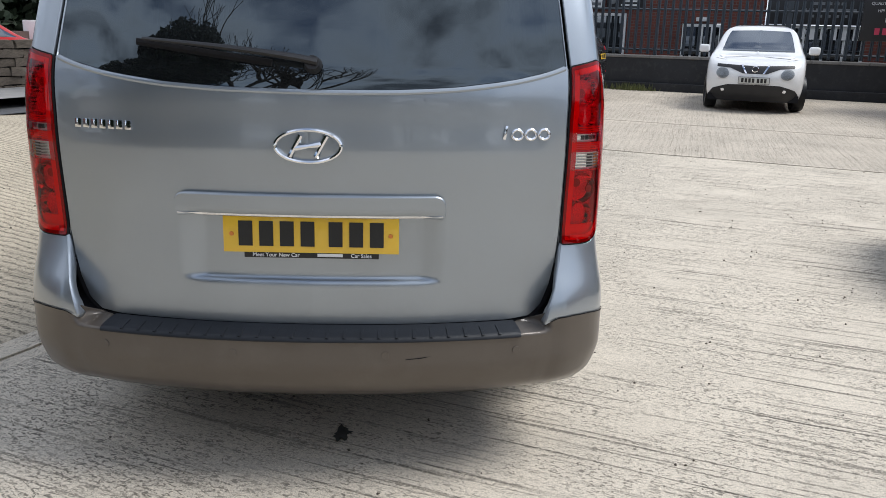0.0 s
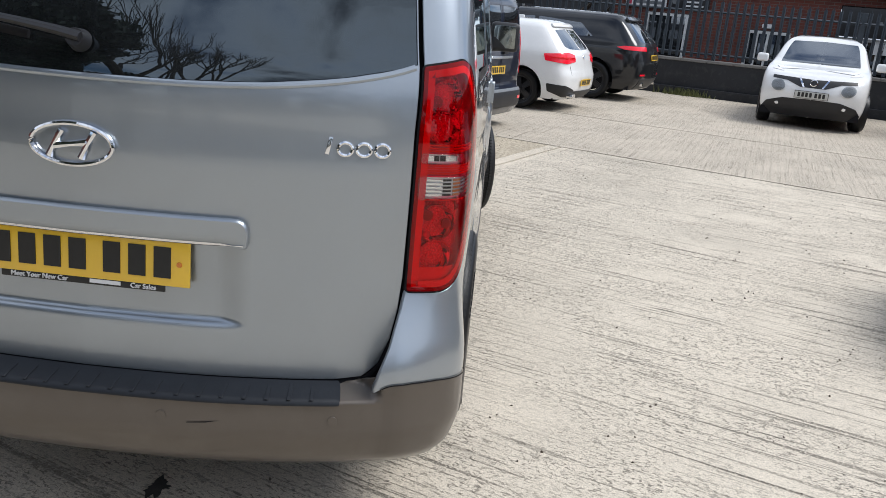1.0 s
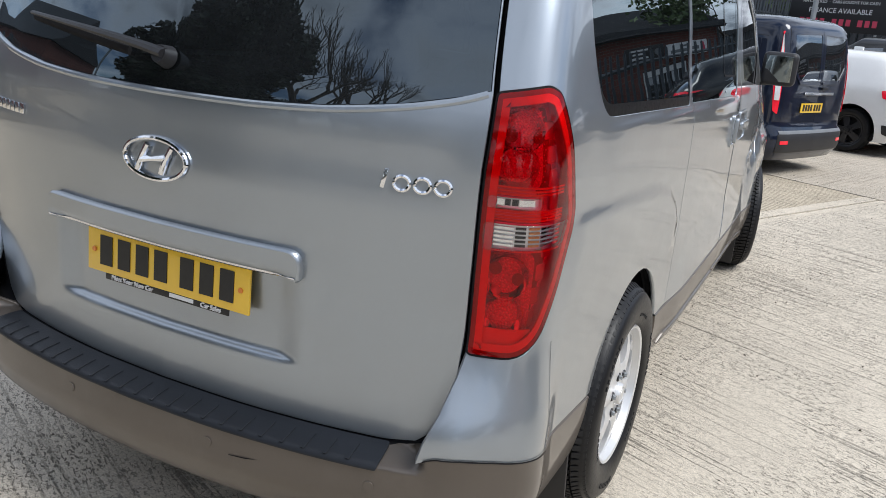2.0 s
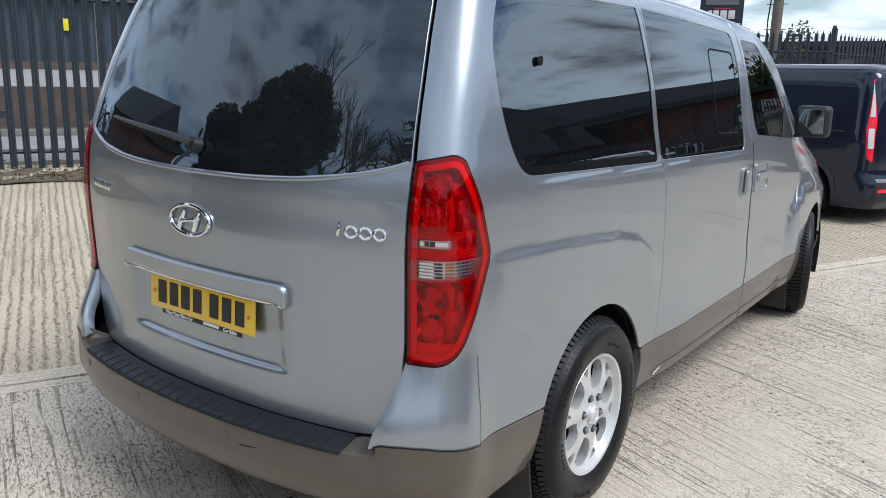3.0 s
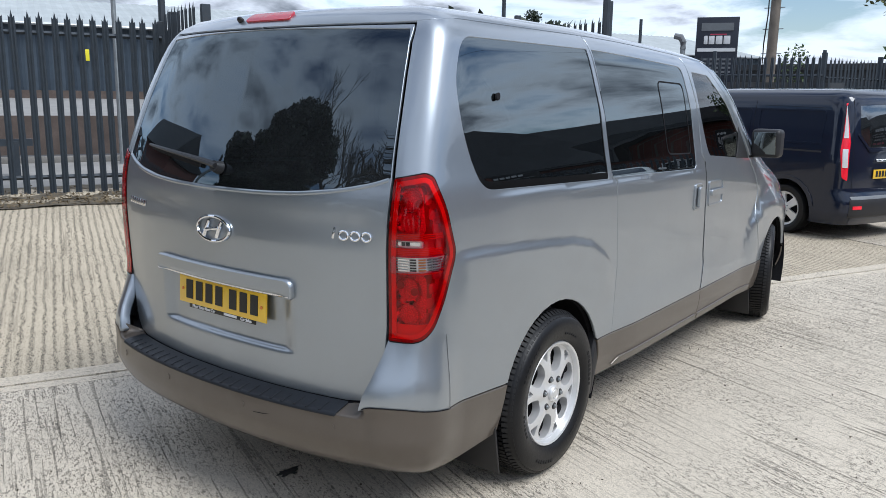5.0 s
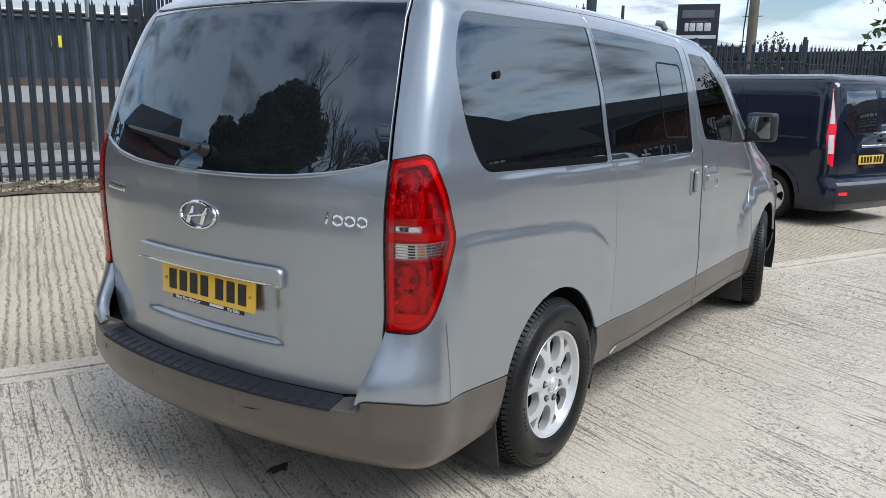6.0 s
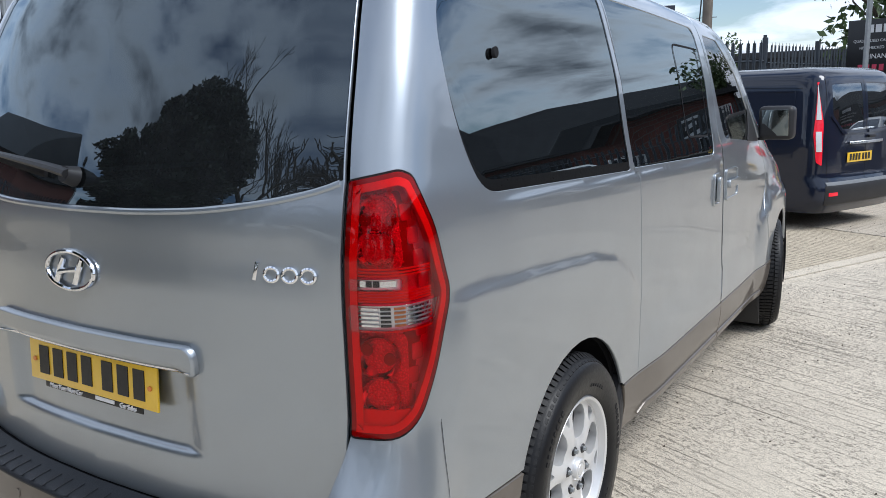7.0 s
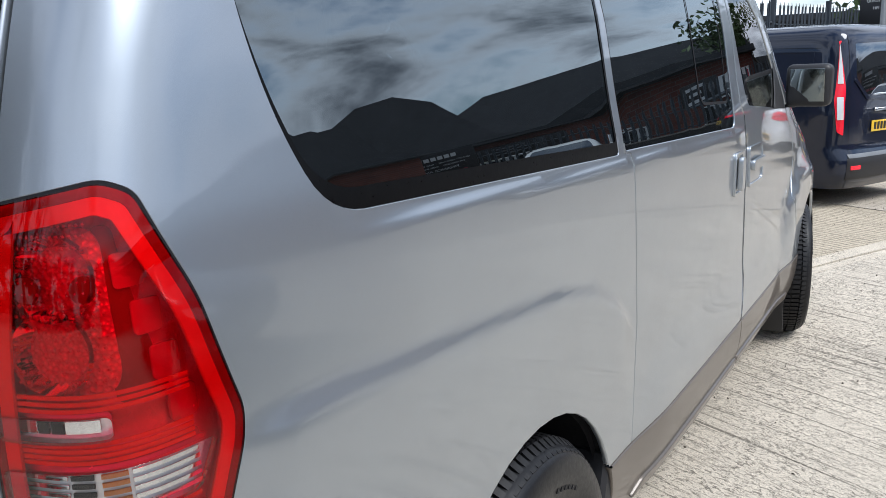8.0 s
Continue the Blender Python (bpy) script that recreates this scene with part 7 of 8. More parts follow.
def splash(x, y, size, seed, label, material="ink", lift=0.006):
    rng = random.Random(seed)
    bm = bmesh.new()
    n = 36
    c = bm.verts.new((0, 0, 0))
    ring_ = []
    for k in range(n):
        a = 2 * math.pi * k / n
        r = size * (0.45 + 0.55 * abs(noise.noise(Vector((math.cos(a) * 2.2, math.sin(a) * 2.2, seed)))) * 2) * (1.6 if abs(math.sin(a)) > 0.8 else 1.0)
        ring_.append(bm.verts.new((r * math.cos(a), r * math.sin(a), 0)))
    for k in range(n):
        bm.faces.new((c, ring_[k], ring_[(k + 1) % n]))
    return tagged(part("oil_stain", bm, MAT[material], smooth=False, at=pose(x, y, lift)), label, "stain", kind="stuff")


MAT["oil"] = mat("oil_soaked_concrete", (0.05, 0.047, 0.043), 0.7, vary=0.4, scale=12, bump=0.3)
splash(-0.283, 2.478, 0.045, 2, "dark oil spill on the concrete", "oil")
leaf1 = bmesh.new()
leaf1.faces.new([leaf1.verts.new(v) for v in ((-0.04, 0, 0.0), (0, 0.02, 0.008), (0.045, 0, 0.002), (0, -0.02, 0.006))])
tagged(part("fallen_leaf", leaf1, MAT["dry_leaf"], smooth=False, at=pose(*yard_point(-1.8, 3.4, 0.008))), "single dry leaf lying on concrete", "leaf")


# ---------------------------------------------------------------- parked cars
def car_outline(L, W, bow=0.05, corner=0.30, nose=0.45):
    h = W / 2
    return [(0, 0.0), (h * 0.45, bow * 0.25), (h * 0.78, bow), (h * 0.93, bow + corner * 0.32), (h * 0.985, bow + corner), (h, bow + corner * 2.0), (h, L * 0.5), (h * 0.995, L * 0.72),
            (h * 0.95, L - nose), (h * 0.82, L - nose * 0.45), (h * 0.55, L - nose * 0.14), (0, L)]


def gap_lines(shell, parent, lines, sign, width=0.004):
    for a, b in lines:
        (u0, v0), (u1, v1) = shell.uv([a, b])
        n = np.array([-(v1 - v0), u1 - u0])
        n = n / np.linalg.norm(n) * width / 2
        skin("panel_gap", shell, [(u0 - n[0], v0 - n[1]), (u1 - n[0], v1 - n[1]), (u1 + n[0], v1 + n[1]), (u0 + n[0], v0 + n[1])], MAT["gap"], parent, off=0.0015, step=0.10, rim=0, sign=sign, edge=0.06)


def car(name, label, at, L, W, prof, paint_name, wheels, windows, outline=None, y_mid=None, scale=1.0, droop=None, swell=None, lower=None):
    """A car: one skin pierced for glass and wheels, glass, cabin and wheels. wheels: rear y, front y, tyre radius, style."""
    c = thing(name, label, "car", at @ Matrix.Scale(scale, 4))
    sh = Shell(outline or car_outline(L, W), prof, y_rear=(y_mid or L * 0.5), y_front=(y_mid or L * 0.5), droop=droop, swell=swell, lower=lower)
    yr, yf, R, alloy, steer = wheels
    holes, glass = [], []
    for rows, both in windows:
        q = rounded(sh.uv(rows), 0.03, 3)
        glass.append((q, both))
        holes.append(grown(q, -0.004))
        if both:
            holes.append(mirrored(grown(q, -0.004)))
    arches = []
    for y in (yr, yf):
        a = arch(sh, y, R, R + 0.055, 30)
        arches += [a, mirrored(a)]
    e = 0.0004
    body = [(-sh.length + e, sh.v0), (sh.length - e, sh.v0), (sh.length - e, sh.v1 - 0.001), (-sh.length + e, sh.v1 - 0.001)]
    skin("body", sh, body, MAT[paint_name], c, holes + arches, step=0.07, rim=0.015, edge=0.045)
    for q, both in glass:
        for sg in ((1, -1) if both else (1,)):
            skin("window", sh, q, MAT["car_glass"], c, off=-0.004, step=0.12, rim=0, sign=sg)
    for x, y, turn in ((W / 2 - 0.115, yr, 0), (-W / 2 + 0.115, yr, 180), (W / 2 - 0.115, yf, steer), (-W / 2 + 0.115, yf, 180 + steer)):
        make_wheel(c, pose(x, y, R, 0, 0, turn), R, 0.215, R * 0.66, 5, alloy, 5, "s", False)
        part("wheel_well", box(0.3, 2 * R + 0.12, R + 0.10, (math.copysign(W / 2 - 0.40, x), y, R + 0.12)), MAT["gap"], c, smooth=False)
    part("underbody", box(W - 0.2, L - 0.5, 0.12, (0, L / 2, sh.v0 + 0.06)), MAT["gap"], c, smooth=False)
    part("cabin", box(W - 0.35, L * 0.42, 0.30, (0, L * 0.46, sh.v0 + 0.42)), MAT["seat"], c, smooth=False)
    return c, sh


def add(sh, c, name, rows, material, off=0.004, r=0.02, both=True, label="", rim=0.006, step=0.06):
    q = rounded(sh.uv(rows), r, 3)
    for sg in ((1, -1) if both else (1,)):
        skin(name, sh, q, MAT[material], c, off=off, step=step, rim=rim, sign=sg, label=label)


def across(sh, x, v0, v1, x1=None, key="r"):
    x1 = x1 or x
    (a, _), (b, _) = sh.uv([(key, x, v0), (key, x1, v1)])
    if key == "r":
        return [(-a, v0), (a, v0), (b, v1), (-b, v1)]
    return None


def on_shell(sh, key, x, v, off):
    (u, _), = sh.uv([(key, x, v)])
    p, n = sh.P(u, v) + off * sh.N(u, v), sh.N(u, v)
    return Matrix.Translation(p.tolist()) @ Vector(n.tolist()).to_track_quat("-Y", "Z").to_matrix().to_4x4()


def side_mirrors(c, x, y, z, material):
    for sg in (1, -1):
        part("door_mirror", box(0.20, 0.12, 0.15, bevel=0.052, seg=4), MAT[material], c, at=pose(sg * x, y, z))


ROW_A = 67.7
# dark blue panel van
TV = 0.93
pv, T = car("panel_van", "dark navy panel van with yellow rear plate", pose(0.64, 10.86, 0, 0, 0, ROW_A), 4.42, 1.83,
            [(0.20, 0.20, 0.05, 0.05, 0.10), (0.34, 0.34, 0.0, -0.03, 0.0), (0.52, 0.52, 0.0, -0.03, 0.0), (0.58, 0.58, 0.0, 0.03, 0.0), (0.95, 0.95, 0.0, 0.03, 0.10), (1.05, 1.05, 0.004, 0.035, 0.55), (1.15, 1.15, 0.015, 0.04, 0.95), (1.45, 1.45, 0.05, 0.07, 1.35),
             (1.68, 1.68, 0.085, 0.115, 1.65), (1.76, 1.76, 0.12, 0.16, 1.78), (1.83, 1.81, 0.21, 0.24, 1.9), (1.95, 1.832, 0.34, 0.34, 2.0), (2.52, 1.845, 0.914, 0.8, 2.2)],
            "navy", (0.86, 3.52, 0.325, "alloy", 0),
            [([("r", 0.045, 1.13), ("r", 0.50, 1.13), ("r", 0.66, 1.30), ("r", 0.64, 1.64), ("r", 0.045, 1.66)], True),
             ([("s", 2.75, 1.13), ("s", 3.35, 1.10), ("s", 2.95, 1.60), ("s", 2.72, 1.62)], True)],
            outline=car_outline(4.42, 1.83, 0.03, 0.14, 0.5), scale=TV, y_mid=2.0)
lampz = [("r", 0.815, 0.74), ("s", 0.13, 0.78), ("s", 0.17, 1.10), ("s", 0.20, 1.62), ("s", 0.19, 1.66), ("r", 0.795, 1.66), ("r", 0.80, 1.2)]
add(T, pv, "tail_lamp", lampz, "red_plastic", 0.012, 0.02, label="tall red and white tail lamp")
lamp_in = lambda v, d: T.rear(float(np.interp(v, [0.74, 1.2, 1.66], [0.815, 0.80, 0.795])), v) + d
lamp_out = lambda v, d: T.side(float(np.interp(v, [0.78, 1.10, 1.62], [0.13, 0.17, 0.20])), v) - d
for v0, v1, d0, d1, m, tx in ((1.25, 1.625, 0.22, 0.20, "print_white", "white lamp segment"), (0.90, 1.12, 0.18, 0.22, "reflector", "clear lamp segment")):
    edges = [(lamp_in(v, 0.0), lamp_out(v, 0.0), v, d) for v, d in ((v0, d0), (v1, d1))]
    band = rounded([(edges[0][0] + (edges[0][1] - edges[0][0]) * d0, v0), (edges[0][1] - (edges[0][1] - edges[0][0]) * d0, v0), (edges[1][1] - (edges[1][1] - edges[1][0]) * d1, v1), (edges[1][0] + (edges[1][1] - edges[1][0]) * d1, v1)], 0.006, 3)
    for sg in (1, -1):
        skin("lamp_band", T, band, MAT[m], pv, off=0.016, step=0.04, rim=0.004, sign=sg, label=tx)
for sg in (1, -1):
    for y0, y1, v0, v1 in ((0.42, 1.38, 1.16, 1.58), (1.50, 2.52, 1.16, 1.58)):
        rim_line = rounded(T.uv([("s", y0, v0), ("s", y1, v0), ("s", y1, v1), ("s", y0, v1)]), 0.05, 4)
        skin("side_pressing", T, rim_line, MAT["navy"], pv, [grown(rim_line, -0.022)], off=0.008, step=0.06, rim=0.008, sign=sg)
    skin("slide_rail", T, T.uv([("s", 0.40, 1.065), ("s", 2.55, 1.065), ("s", 2.55, 1.085), ("s", 0.40, 1.085)]), MAT["trim"], pv, off=0.004, step=0.1, rim=0.004, sign=sg)
    lip_arch = arch(T, 0.86, 0.325, 0.435, 36)
    skin("arch_lip", T, [q for q in lip_arch if q[1] > 0.33] , MAT["navy"], pv, [arch(T, 0.86, 0.325, 0.383, 36)], off=0.012, step=0.05, rim=0.012, sign=sg)
add(T, pv, "rear_reflector", [("r", 0.62, 0.40), ("r", 0.76, 0.40), ("r", 0.76, 0.44), ("r", 0.62, 0.44)], "red_plastic", 0.008, 0.006)
for q, m, o, nm in ((across(T, 0.80, 0.30, 0.515), "trim", 0.004, "bumper"), (across(T, 0.36, 0.965, 0.995), "chrome", 0.02, "door_trim_bar"), (across(T, 0.78, 0.517, 0.552), "sign_grey", 0.006, "bumper_step")):
    skin(nm, T, q, MAT[m], pv, off=o, step=0.08, rim=0.01)
add(T, pv, "side_rub_strip", [("s", 1.35, 0.50), ("s", 3.0, 0.50), ("s", 3.0, 0.58), ("s", 1.35, 0.58)], "trim", 0.008)
add(T, pv, "window_lip", [("r", 0.045, 1.085), ("r", 0.50, 1.085), ("r", 0.70, 1.28), ("r", 0.68, 1.30), ("r", 0.48, 1.115), ("r", 0.045, 1.115)], "navy", 0.012, 0.008)
for sg in (1, -1):
    gap_lines(T, pv, [(("s", 1.45, 0.60), ("s", 1.45, 1.68)), (("s", 2.60, 0.45), ("s", 2.60, 1.70)), (("r", 0.735, 0.56), ("r", 0.70, 1.74)), (("s", 0.35, 1.60), ("s", 1.42, 1.62)), (("s", 0.35, 1.10), ("s", 2.55, 1.10))], sg)
skin("door_gap", T, [(-0.003, 0.56), (0.003, 0.56), (0.003, 1.74), (-0.003, 1.74)], MAT["gap"], pv, off=0.0015, step=0.1, rim=0)
part("handle", box(0.14, 0.03, 0.035, bevel=0.01), MAT["trim"], pv, at=on_shell(T, "r", 0.09, 1.04, 0.02))
plate_on(pv, on_shell(T, "r", -0.14, 0.815, 0.012))
side_mirrors(pv, 0.99, 3.1, 1.15, "trim")

# white hatchback
hb, H = car("hatchback", "white hatchback with dark alloy wheels and yellow plate", pose(2.02, 14.16, 0, 0, 0, ROW_A), 4.32, 1.77,
            [(0.20, 0.20, 0.06, 0.10, 0.12), (0.34, 0.34, 0.01, 0.0, 0.0), (0.55, 0.55, 0.0, -0.02, 0.0), (0.70, 0.70, 0.0, 0.03, 0.10), (0.86, 0.86, 0.01, 0.06, 0.45), (0.94, 0.94, 0.03, 0.10, 0.95), (1.05, 1.05, 0.075, 0.20, 1.35), (1.25, 1.25, 0.17, 0.40, 1.75),
             (1.34, 1.34, 0.23, 0.50, 1.92), (1.42, 1.39, 0.32, 0.58, 2.02), (1.55, 1.412, 0.48, 0.72, 2.1), (1.95, 1.42, 0.884, 1.0, 2.2)],
            "white_paint", (0.80, 3.49, 0.315, "dark_and_shaded_alloy", 0),
            [([("r", 0.0, 0.97), ("r", 0.48, 0.985), ("r", 0.60, 1.02), ("r", 0.50, 1.27), ("r", 0.0, 1.29)], True),
             ([("s", 0.98, 1.00), ("s", 2.05, 0.96), ("s", 2.05, 1.28), ("s", 1.30, 1.25)], True),
             ([("s", 2.12, 0.955), ("s", 3.00, 0.94), ("s", 2.62, 1.22), ("s", 2.12, 1.28)], True)],
            outline=car_outline(4.32, 1.77, 0.06, 0.28, 0.5), y_mid=2.2)
add(H, hb, "tail_lamp", [("r", 0.42, 0.80), ("r", 0.70, 0.765), ("s", 0.42, 0.80), ("s", 0.46, 0.90), ("r", 0.62, 0.935), ("r", 0.42, 0.90)], "red_plastic", 0.010, 0.02, label="red tail lamp")
add(H, hb, "lamp_stripe", [("r", 0.46, 0.84), ("r", 0.72, 0.835), ("s", 0.40, 0.855), ("r", 0.70, 0.865), ("r", 0.46, 0.865)], "lens_red", 0.014, 0.005)
add(H, hb, "bumper_vent", [("r", 0.40, 0.235), ("r", 0.70, 0.245), ("s", 0.34, 0.33), ("s", 0.36, 0.45), ("r", 0.74, 0.43), ("r", 0.48, 0.36)], "trim", 0.006, 0.02)
skin("diffuser", H, across(H, 0.45, 0.205, 0.335), MAT["trim"], hb, off=0.006, step=0.08, rim=0.01)
skin("roof_spoiler", H, rounded(across(H, 0.50, 1.30, 1.355, 0.46), 0.02), MAT["white_paint"], hb, off=0.03, step=0.06, rim=0.02)
for sg in (1, -1):
    gap_lines(H, hb, [(("s", 2.08, 0.30), ("s", 2.08, 0.95)), (("s", 3.02, 0.32), ("s", 3.05, 0.92)), (("s", 1.16, 0.60), ("s", 1.05, 0.96)), (("r", 0.60, 0.58), ("r", 0.62, 0.76))], sg)
part("emblem", lathe([(0.0, 0.0), (0.006, 0.03), (0.0, 0.036)], 16), MAT["chrome"], hb, at=on_shell(H, "r", 0.0, 0.87, 0.004) @ pose(0, 0, 0, 0, 0, -90))
part("aerial_fin", box(0.04, 0.14, 0.06, bevel=0.015), MAT["white_paint"], hb, at=pose(0, 1.25, 1.43))
plate_on(hb, on_shell(H, "r", 0.0, 0.47, 0.012))
side_mirrors(hb, 0.95, 2.85, 0.98, "white_paint")
for x in (-0.55, -0.47):
    part("tailpipe", tube([(x, 0.25, 0.26), (x, -0.01, 0.26)], 0.035, 10), MAT["chrome"], hb)

# black off-roader
sv, V = car("off_roader", "black estate off-roader with a roof spoiler", pose(3.66, 17.10, 0, 0, 0, ROW_A), 4.80, 1.93,
            [(0.24, 0.24, 0.06, 0.16, 0.12), (0.42, 0.42, 0.01, 0.02, 0.0), (0.70, 0.70, 0.0, 0.0, 0.0), (0.90, 0.90, 0.0, 0.03, 0.10), (1.02, 1.02, 0.01, 0.06, 0.40), (1.10, 1.10, 0.03, 0.10, 0.95), (1.22, 1.22, 0.075, 0.20, 1.40), (1.45, 1.45, 0.17, 0.42, 1.80),
             (1.54, 1.54, 0.22, 0.52, 1.95), (1.62, 1.61, 0.31, 0.60, 2.05), (1.78, 1.645, 0.50, 0.75, 2.15), (2.25, 1.66, 0.964, 1.1, 2.3)],
            "black_paint", (0.98, 3.85, 0.375, "dark_and_shaded_alloy", 0),
            [([("r", 0.0, 1.13), ("r", 0.55, 1.14), ("r", 0.66, 1.18), ("r", 0.55, 1.47), ("r", 0.0, 1.49)], True),
             ([("s", 1.05, 1.18), ("s", 2.25, 1.12), ("s", 2.25, 1.48), ("s", 1.35, 1.42)], True),
             ([("s", 2.32, 1.115), ("s", 3.35, 1.09), ("s", 2.95, 1.40), ("s", 2.32, 1.48)], True)],
            outline=car_outline(4.80, 1.93, 0.07, 0.30, 0.5), y_mid=2.4)
add(V, sv, "tail_lamp", [("r", 0.50, 0.98), ("s", 0.40, 0.99), ("s", 0.55, 1.03), ("s", 0.40, 1.06), ("r", 0.50, 1.06)], "red_plastic", 0.008, 0.012, label="slim dark red tail lamp")
skin("roof_spoiler", V, rounded(across(V, 0.58, 1.50, 1.56, 0.54), 0.02), MAT["black_paint"], sv, off=0.05, step=0.06, rim=0.04)
skin("bumper_lower", V, across(V, 0.72, 0.26, 0.46), MAT["trim"], sv, off=0.006, step=0.08, rim=0.01)
for sg in (1, -1):
    gap_lines(V, sv, [(("s", 2.28, 0.36), ("s", 2.28, 1.12)), (("s", 3.38, 0.40), ("s", 3.40, 1.06)), (("s", 1.42, 0.75), ("s", 1.18, 1.15))], sg)
    add(V, sv, "rear_reflector", [("r", 0.55, 0.52), ("r", 0.75, 0.52), ("r", 0.75, 0.55), ("r", 0.55, 0.55)], "red_plastic", 0.006, 0.005) if sg == 1 else None
plate_on(sv, on_shell(V, "r", 0.0, 0.86, 0.012))
side_mirrors(sv, 1.03, 3.2, 1.12, "black_paint")
for x in (-0.52, 0.52):
    part("tailpipe", tube([(x, 0.35, 0.36), (x, 0.05, 0.36)], 0.045, 10), MAT["chrome"], sv)

# white crossover facing the yard
cx, X = car("crossover", "white crossover facing out from the black wall", pose(7.42, 18.30, 0, 0, 0, 157.6), 4.135, 1.765,
            [(0.20, 0.20, 0.07, 0.10, 0.16), (0.36, 0.36, 0.02, 0.0, 0.05), (0.62, 0.62, 0.0, 0.0, -0.01), (0.78, 0.78, 0.0, 0.02, 0.04), (0.90, 0.90, 0.005, 0.05, 0.18), (1.00, 1.00, 0.03, 0.10, 0.55), (1.06, 1.06, 0.06, 0.16, 1.00), (1.20, 1.20, 0.12, 0.32, 1.25), (1.40, 1.40, 0.21, 0.50, 1.62),
             (1.48, 1.47, 0.27, 0.58, 1.75), (1.56, 1.52, 0.37, 0.66, 1.85), (1.70, 1.555, 0.52, 0.8, 1.95), (2.06, 1.565, 0.8815, 1.0, 2.1)],
            "white_paint", (0.76, 3.29, 0.335, "dark_and_shaded_alloy", 8),
            [([("r", 0.0, 1.12), ("r", 0.50, 1.14), ("r", 0.45, 1.38), ("r", 0.0, 1.40)], True),
             ([("f", 0.0, 1.065), ("f", 0.66, 1.065), ("f", 0.60, 1.30), ("f", 0.535, 1.455), ("f", 0.0, 1.475)], True),
             ([("s", 1.05, 1.10), ("s", 2.75, 1.05), ("s", 2.35, 1.36), ("s", 1.30, 1.36)], True)],
            outline=car_outline(4.135, 1.765, 0.06, 0.28, 0.36), y_mid=2.05)
add(X, cx, "headlamp", [("f", 0.42, 0.665), ("f", 0.50, 0.60), ("f", 0.60, 0.61), ("f", 0.66, 0.68), ("f", 0.64, 0.76), ("f", 0.56, 0.79), ("f", 0.47, 0.77)], "galv", 0.022, 0.06, label="round headlamp")
add(X, cx, "headlamp_lens", [("f", 0.44, 0.67), ("f", 0.51, 0.615), ("f", 0.59, 0.62), ("f", 0.64, 0.685), ("f", 0.625, 0.75), ("f", 0.56, 0.775), ("f", 0.48, 0.76)], "lens_clear", 0.034, 0.05)
add(X, cx, "side_light", [("f", 0.52, 0.93), ("f", 0.72, 0.955), ("s", 3.62, 0.99), ("f", 0.66, 1.0)], "bowl", 0.006, 0.01, label="slim clear light on the bonnet edge")
add(X, cx, "grille", [("f", 0.0, 0.70), ("f", 0.20, 0.70), ("f", 0.42, 0.79), ("f", 0.66, 0.81), ("f", 0.66, 0.855), ("f", 0.0, 0.83)], "trim", 0.006, 0.008, label="black grille")
add(X, cx, "lower_intake", [("f", 0.0, 0.204), ("f", 0.58, 0.204), ("s", 3.72, 0.26), ("f", 0.70, 0.42), ("f", 0.45, 0.50), ("f", 0.0, 0.51)], "trim", 0.006, 0.02, label="black lower bumper intake")
add(X, cx, "grille_bar", [("f", 0.13, 0.70), ("f", 0.16, 0.70), ("f", 0.245, 0.845), ("f", 0.215, 0.845)], "chrome", 0.014, 0.004)
add(X, cx, "fog_lamp", [("f", 0.49, 0.385), ("f", 0.54, 0.375), ("f", 0.56, 0.415), ("f", 0.51, 0.43)], "reflector", 0.012, 0.015)
part("emblem", lathe([(0.0, 0.045), (0.012, 0.052), (0.0, 0.062)], 24), MAT["chrome"], cx, at=on_shell(X, "f", 0.0, 0.775, 0.012) @ pose(0, 0, 0, 0, 0, -90))
plate_on(cx, on_shell(X, "f", 0.0, 0.585, 0.03), yellow=False)
for sg in (1, -1):
    gap_lines(X, cx, [(("s", 2.78, 0.40), ("s", 2.85, 1.02)), (("s", 1.80, 0.40), ("s", 1.80, 1.05))], sg)
side_mirrors(cx, 1.00, 2.72, 1.10, "white_paint")
add(X, cx, "windscreen_middle", [("f", 0.0, 1.068), ("f", 0.05, 1.068), ("f", 0.045, 1.460), ("f", 0.0, 1.470)], "car_glass", 0.002, 0.0006, rim=0)

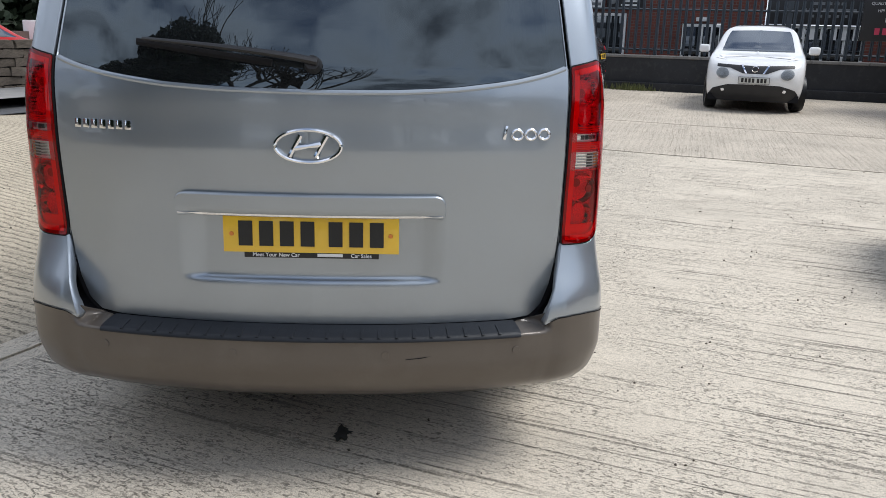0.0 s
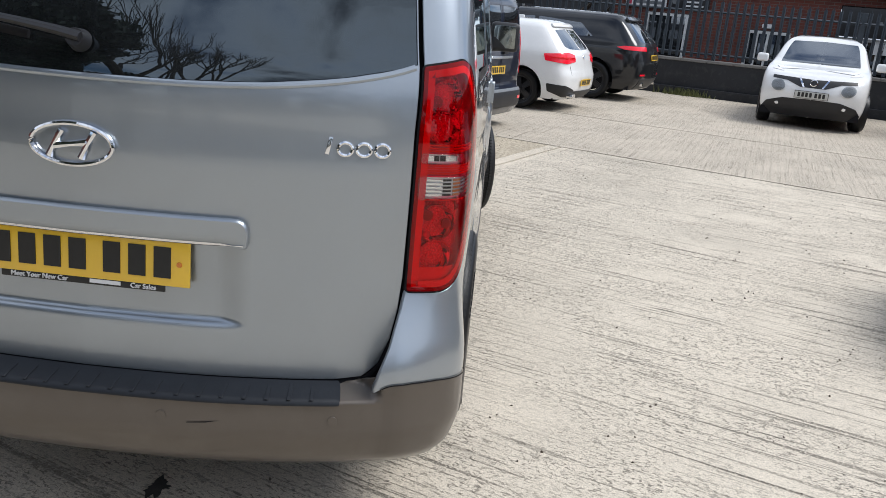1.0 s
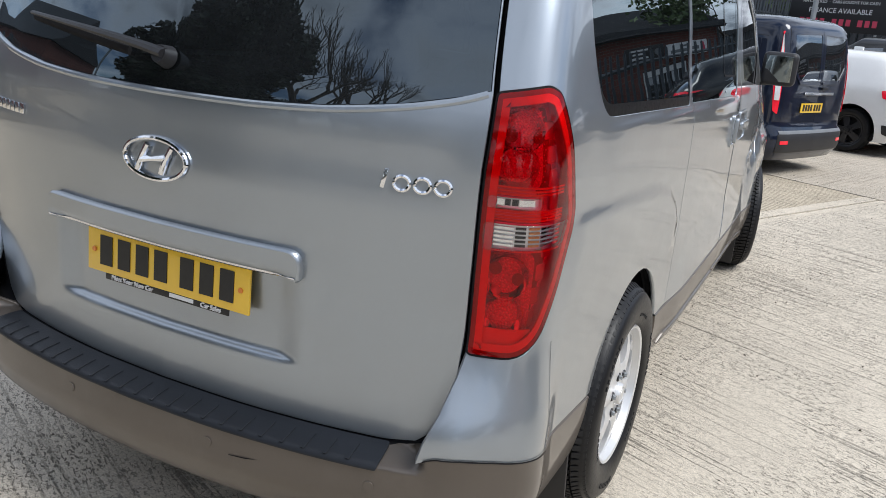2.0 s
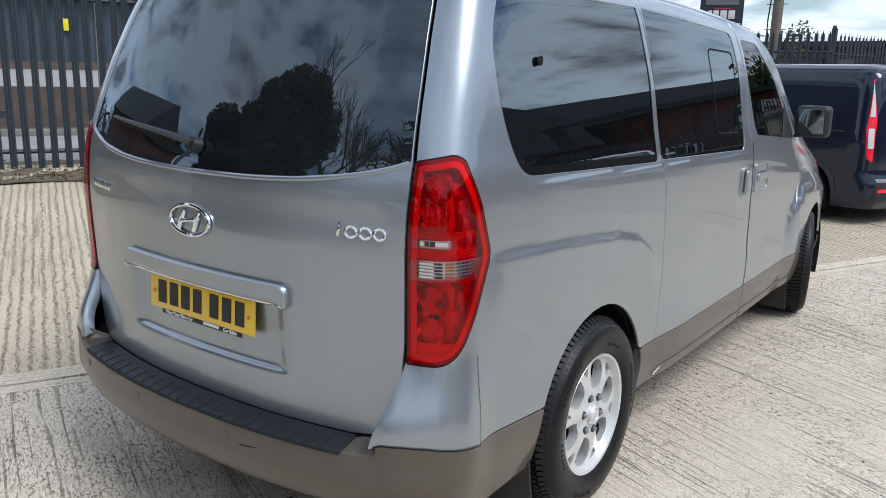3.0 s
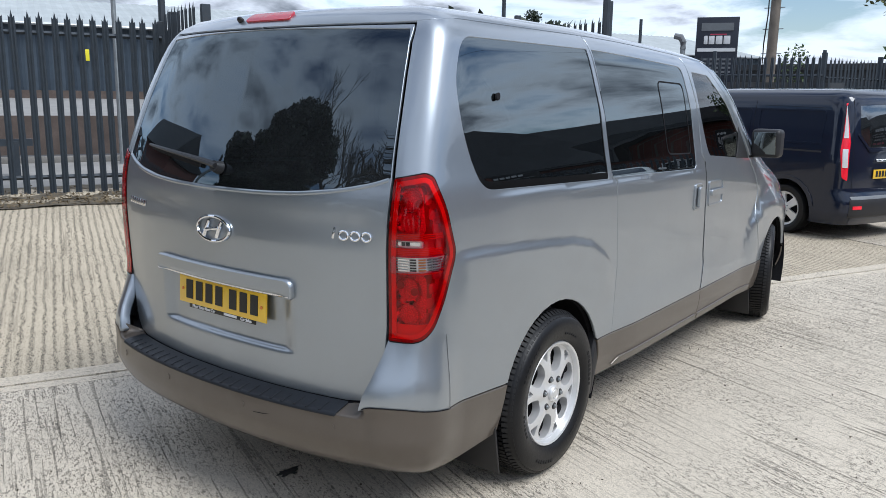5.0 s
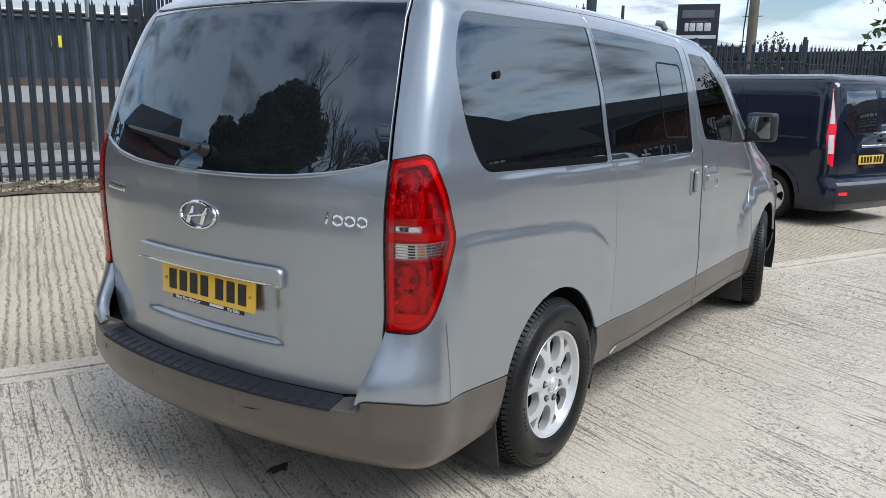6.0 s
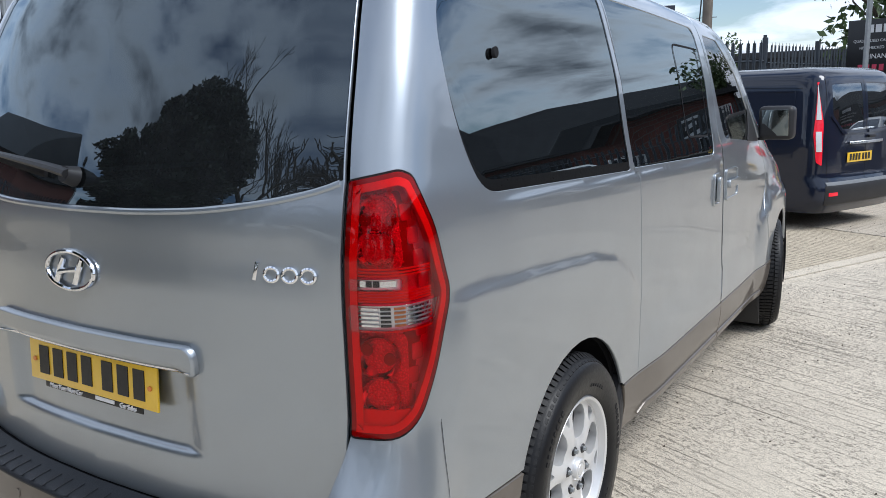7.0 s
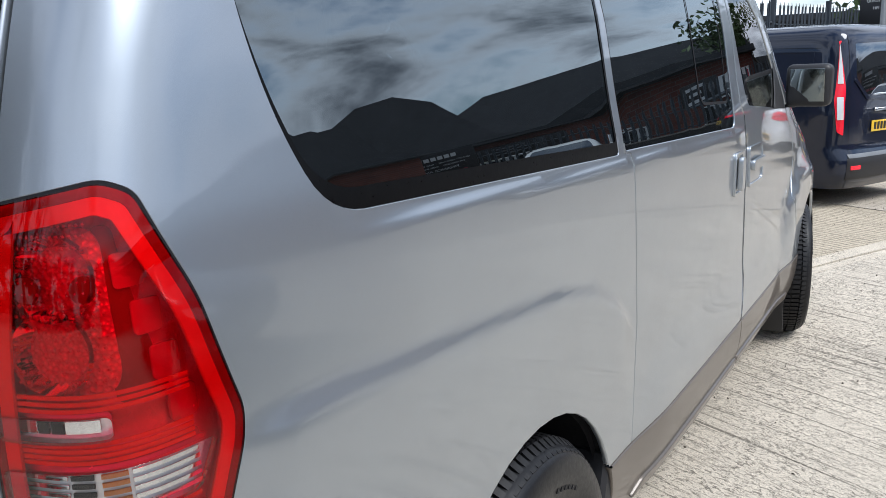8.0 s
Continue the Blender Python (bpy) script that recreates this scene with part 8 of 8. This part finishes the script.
# blue-grey saloon nosing in from the other side
bs, B = car("saloon_car", "blue-grey saloon parked nose-out on concrete", pose(7.16, 3.05, 0, 0, 0, 67.7), 4.40, 1.80,
            [(0.18, 0.18, 0.06, 0.10, 0.14), (0.32, 0.32, 0.01, 0.0, 0.0), (0.55, 0.55, 0.0, -0.01, 0.0), (0.70, 0.70, 0.0, 0.02, 0.10), (0.84, 0.84, 0.01, 0.06, 0.45), (0.92, 0.92, 0.03, 0.10, 1.00), (1.05, 1.05, 0.08, 0.30, 1.35), (1.25, 1.25, 0.18, 0.60, 1.78),
             (1.34, 1.34, 0.24, 0.75, 1.95), (1.42, 1.39, 0.33, 0.85, 2.05), (1.55, 1.412, 0.50, 1.0, 2.1), (1.95, 1.42, 0.899, 1.2, 2.2)],
            "blue_grey", (0.95, 3.55, 0.315, "alloy", 0),
            [([("r", 0.0, 0.98), ("r", 0.60, 1.0), ("r", 0.50, 1.27), ("r", 0.0, 1.29)], True),
             ([("f", 0.0, 0.96), ("f", 0.60, 0.97), ("f", 0.52, 1.27), ("f", 0.0, 1.29)], True),
             ([("s", 1.10, 0.99), ("s", 3.0, 0.94), ("s", 2.60, 1.22), ("s", 1.40, 1.25)], True)],
            outline=car_outline(4.40, 1.80, 0.06, 0.28, 0.5), y_mid=2.2)
add(B, bs, "headlamp", [("f", 0.45, 0.60), ("f", 0.72, 0.62), ("s", 3.95, 0.70), ("s", 3.85, 0.76), ("f", 0.66, 0.72), ("f", 0.45, 0.67)], "reflector", 0.004, 0.02, label="clear headlamp")
add(B, bs, "bumper_strip", [("f", 0.0, 0.36), ("f", 0.60, 0.36), ("s", 4.0, 0.40), ("s", 4.0, 0.47), ("f", 0.60, 0.44), ("f", 0.0, 0.44)], "galv", 0.012, 0.01, label="pale bumper strip")
add(B, bs, "grille", [("f", 0.0, 0.50), ("f", 0.38, 0.50), ("f", 0.34, 0.66), ("f", 0.0, 0.66)], "trim", 0.006, 0.01)
side_mirrors(bs, 0.97, 2.85, 0.96, "blue_grey")

# red car behind the stone wall
car("red_car", "red hatchback behind the stone wall", pose(-9.3, 12.7, 0.08, 0, 0, -28), 4.0, 1.70,
             [(0.20, 0.20, 0.06, 0.10, 0.12), (0.40, 0.40, 0.0, 0.0, 0.0), (0.75, 0.75, 0.0, 0.03, 0.15), (0.92, 0.92, 0.03, 0.08, 0.95), (1.10, 1.10, 0.10, 0.20, 1.35), (1.28, 1.28, 0.18, 0.35, 1.7), (1.38, 1.36, 0.30, 0.5, 1.85), (1.85, 1.40, 0.849, 0.9, 2.1)],
             "red_paint", (0.75, 3.3, 0.30, "alloy", 0),
             [([("s", 0.7, 0.98), ("s", 2.75, 0.94), ("s", 2.3, 1.22), ("s", 0.95, 1.24)], True), ([("f", 0.0, 0.97), ("f", 0.58, 0.97), ("f", 0.5, 1.24), ("f", 0.0, 1.26)], True)], y_mid=2.0)
tagged(part("white_post_box", box(0.32, 0.32, 1.22, (0, 0, 0.61), 0.03), MAT["white_upvc"], at=pose(-7.75, 16.3, 0.1)), "white painted box standing beyond the stone wall", "box")
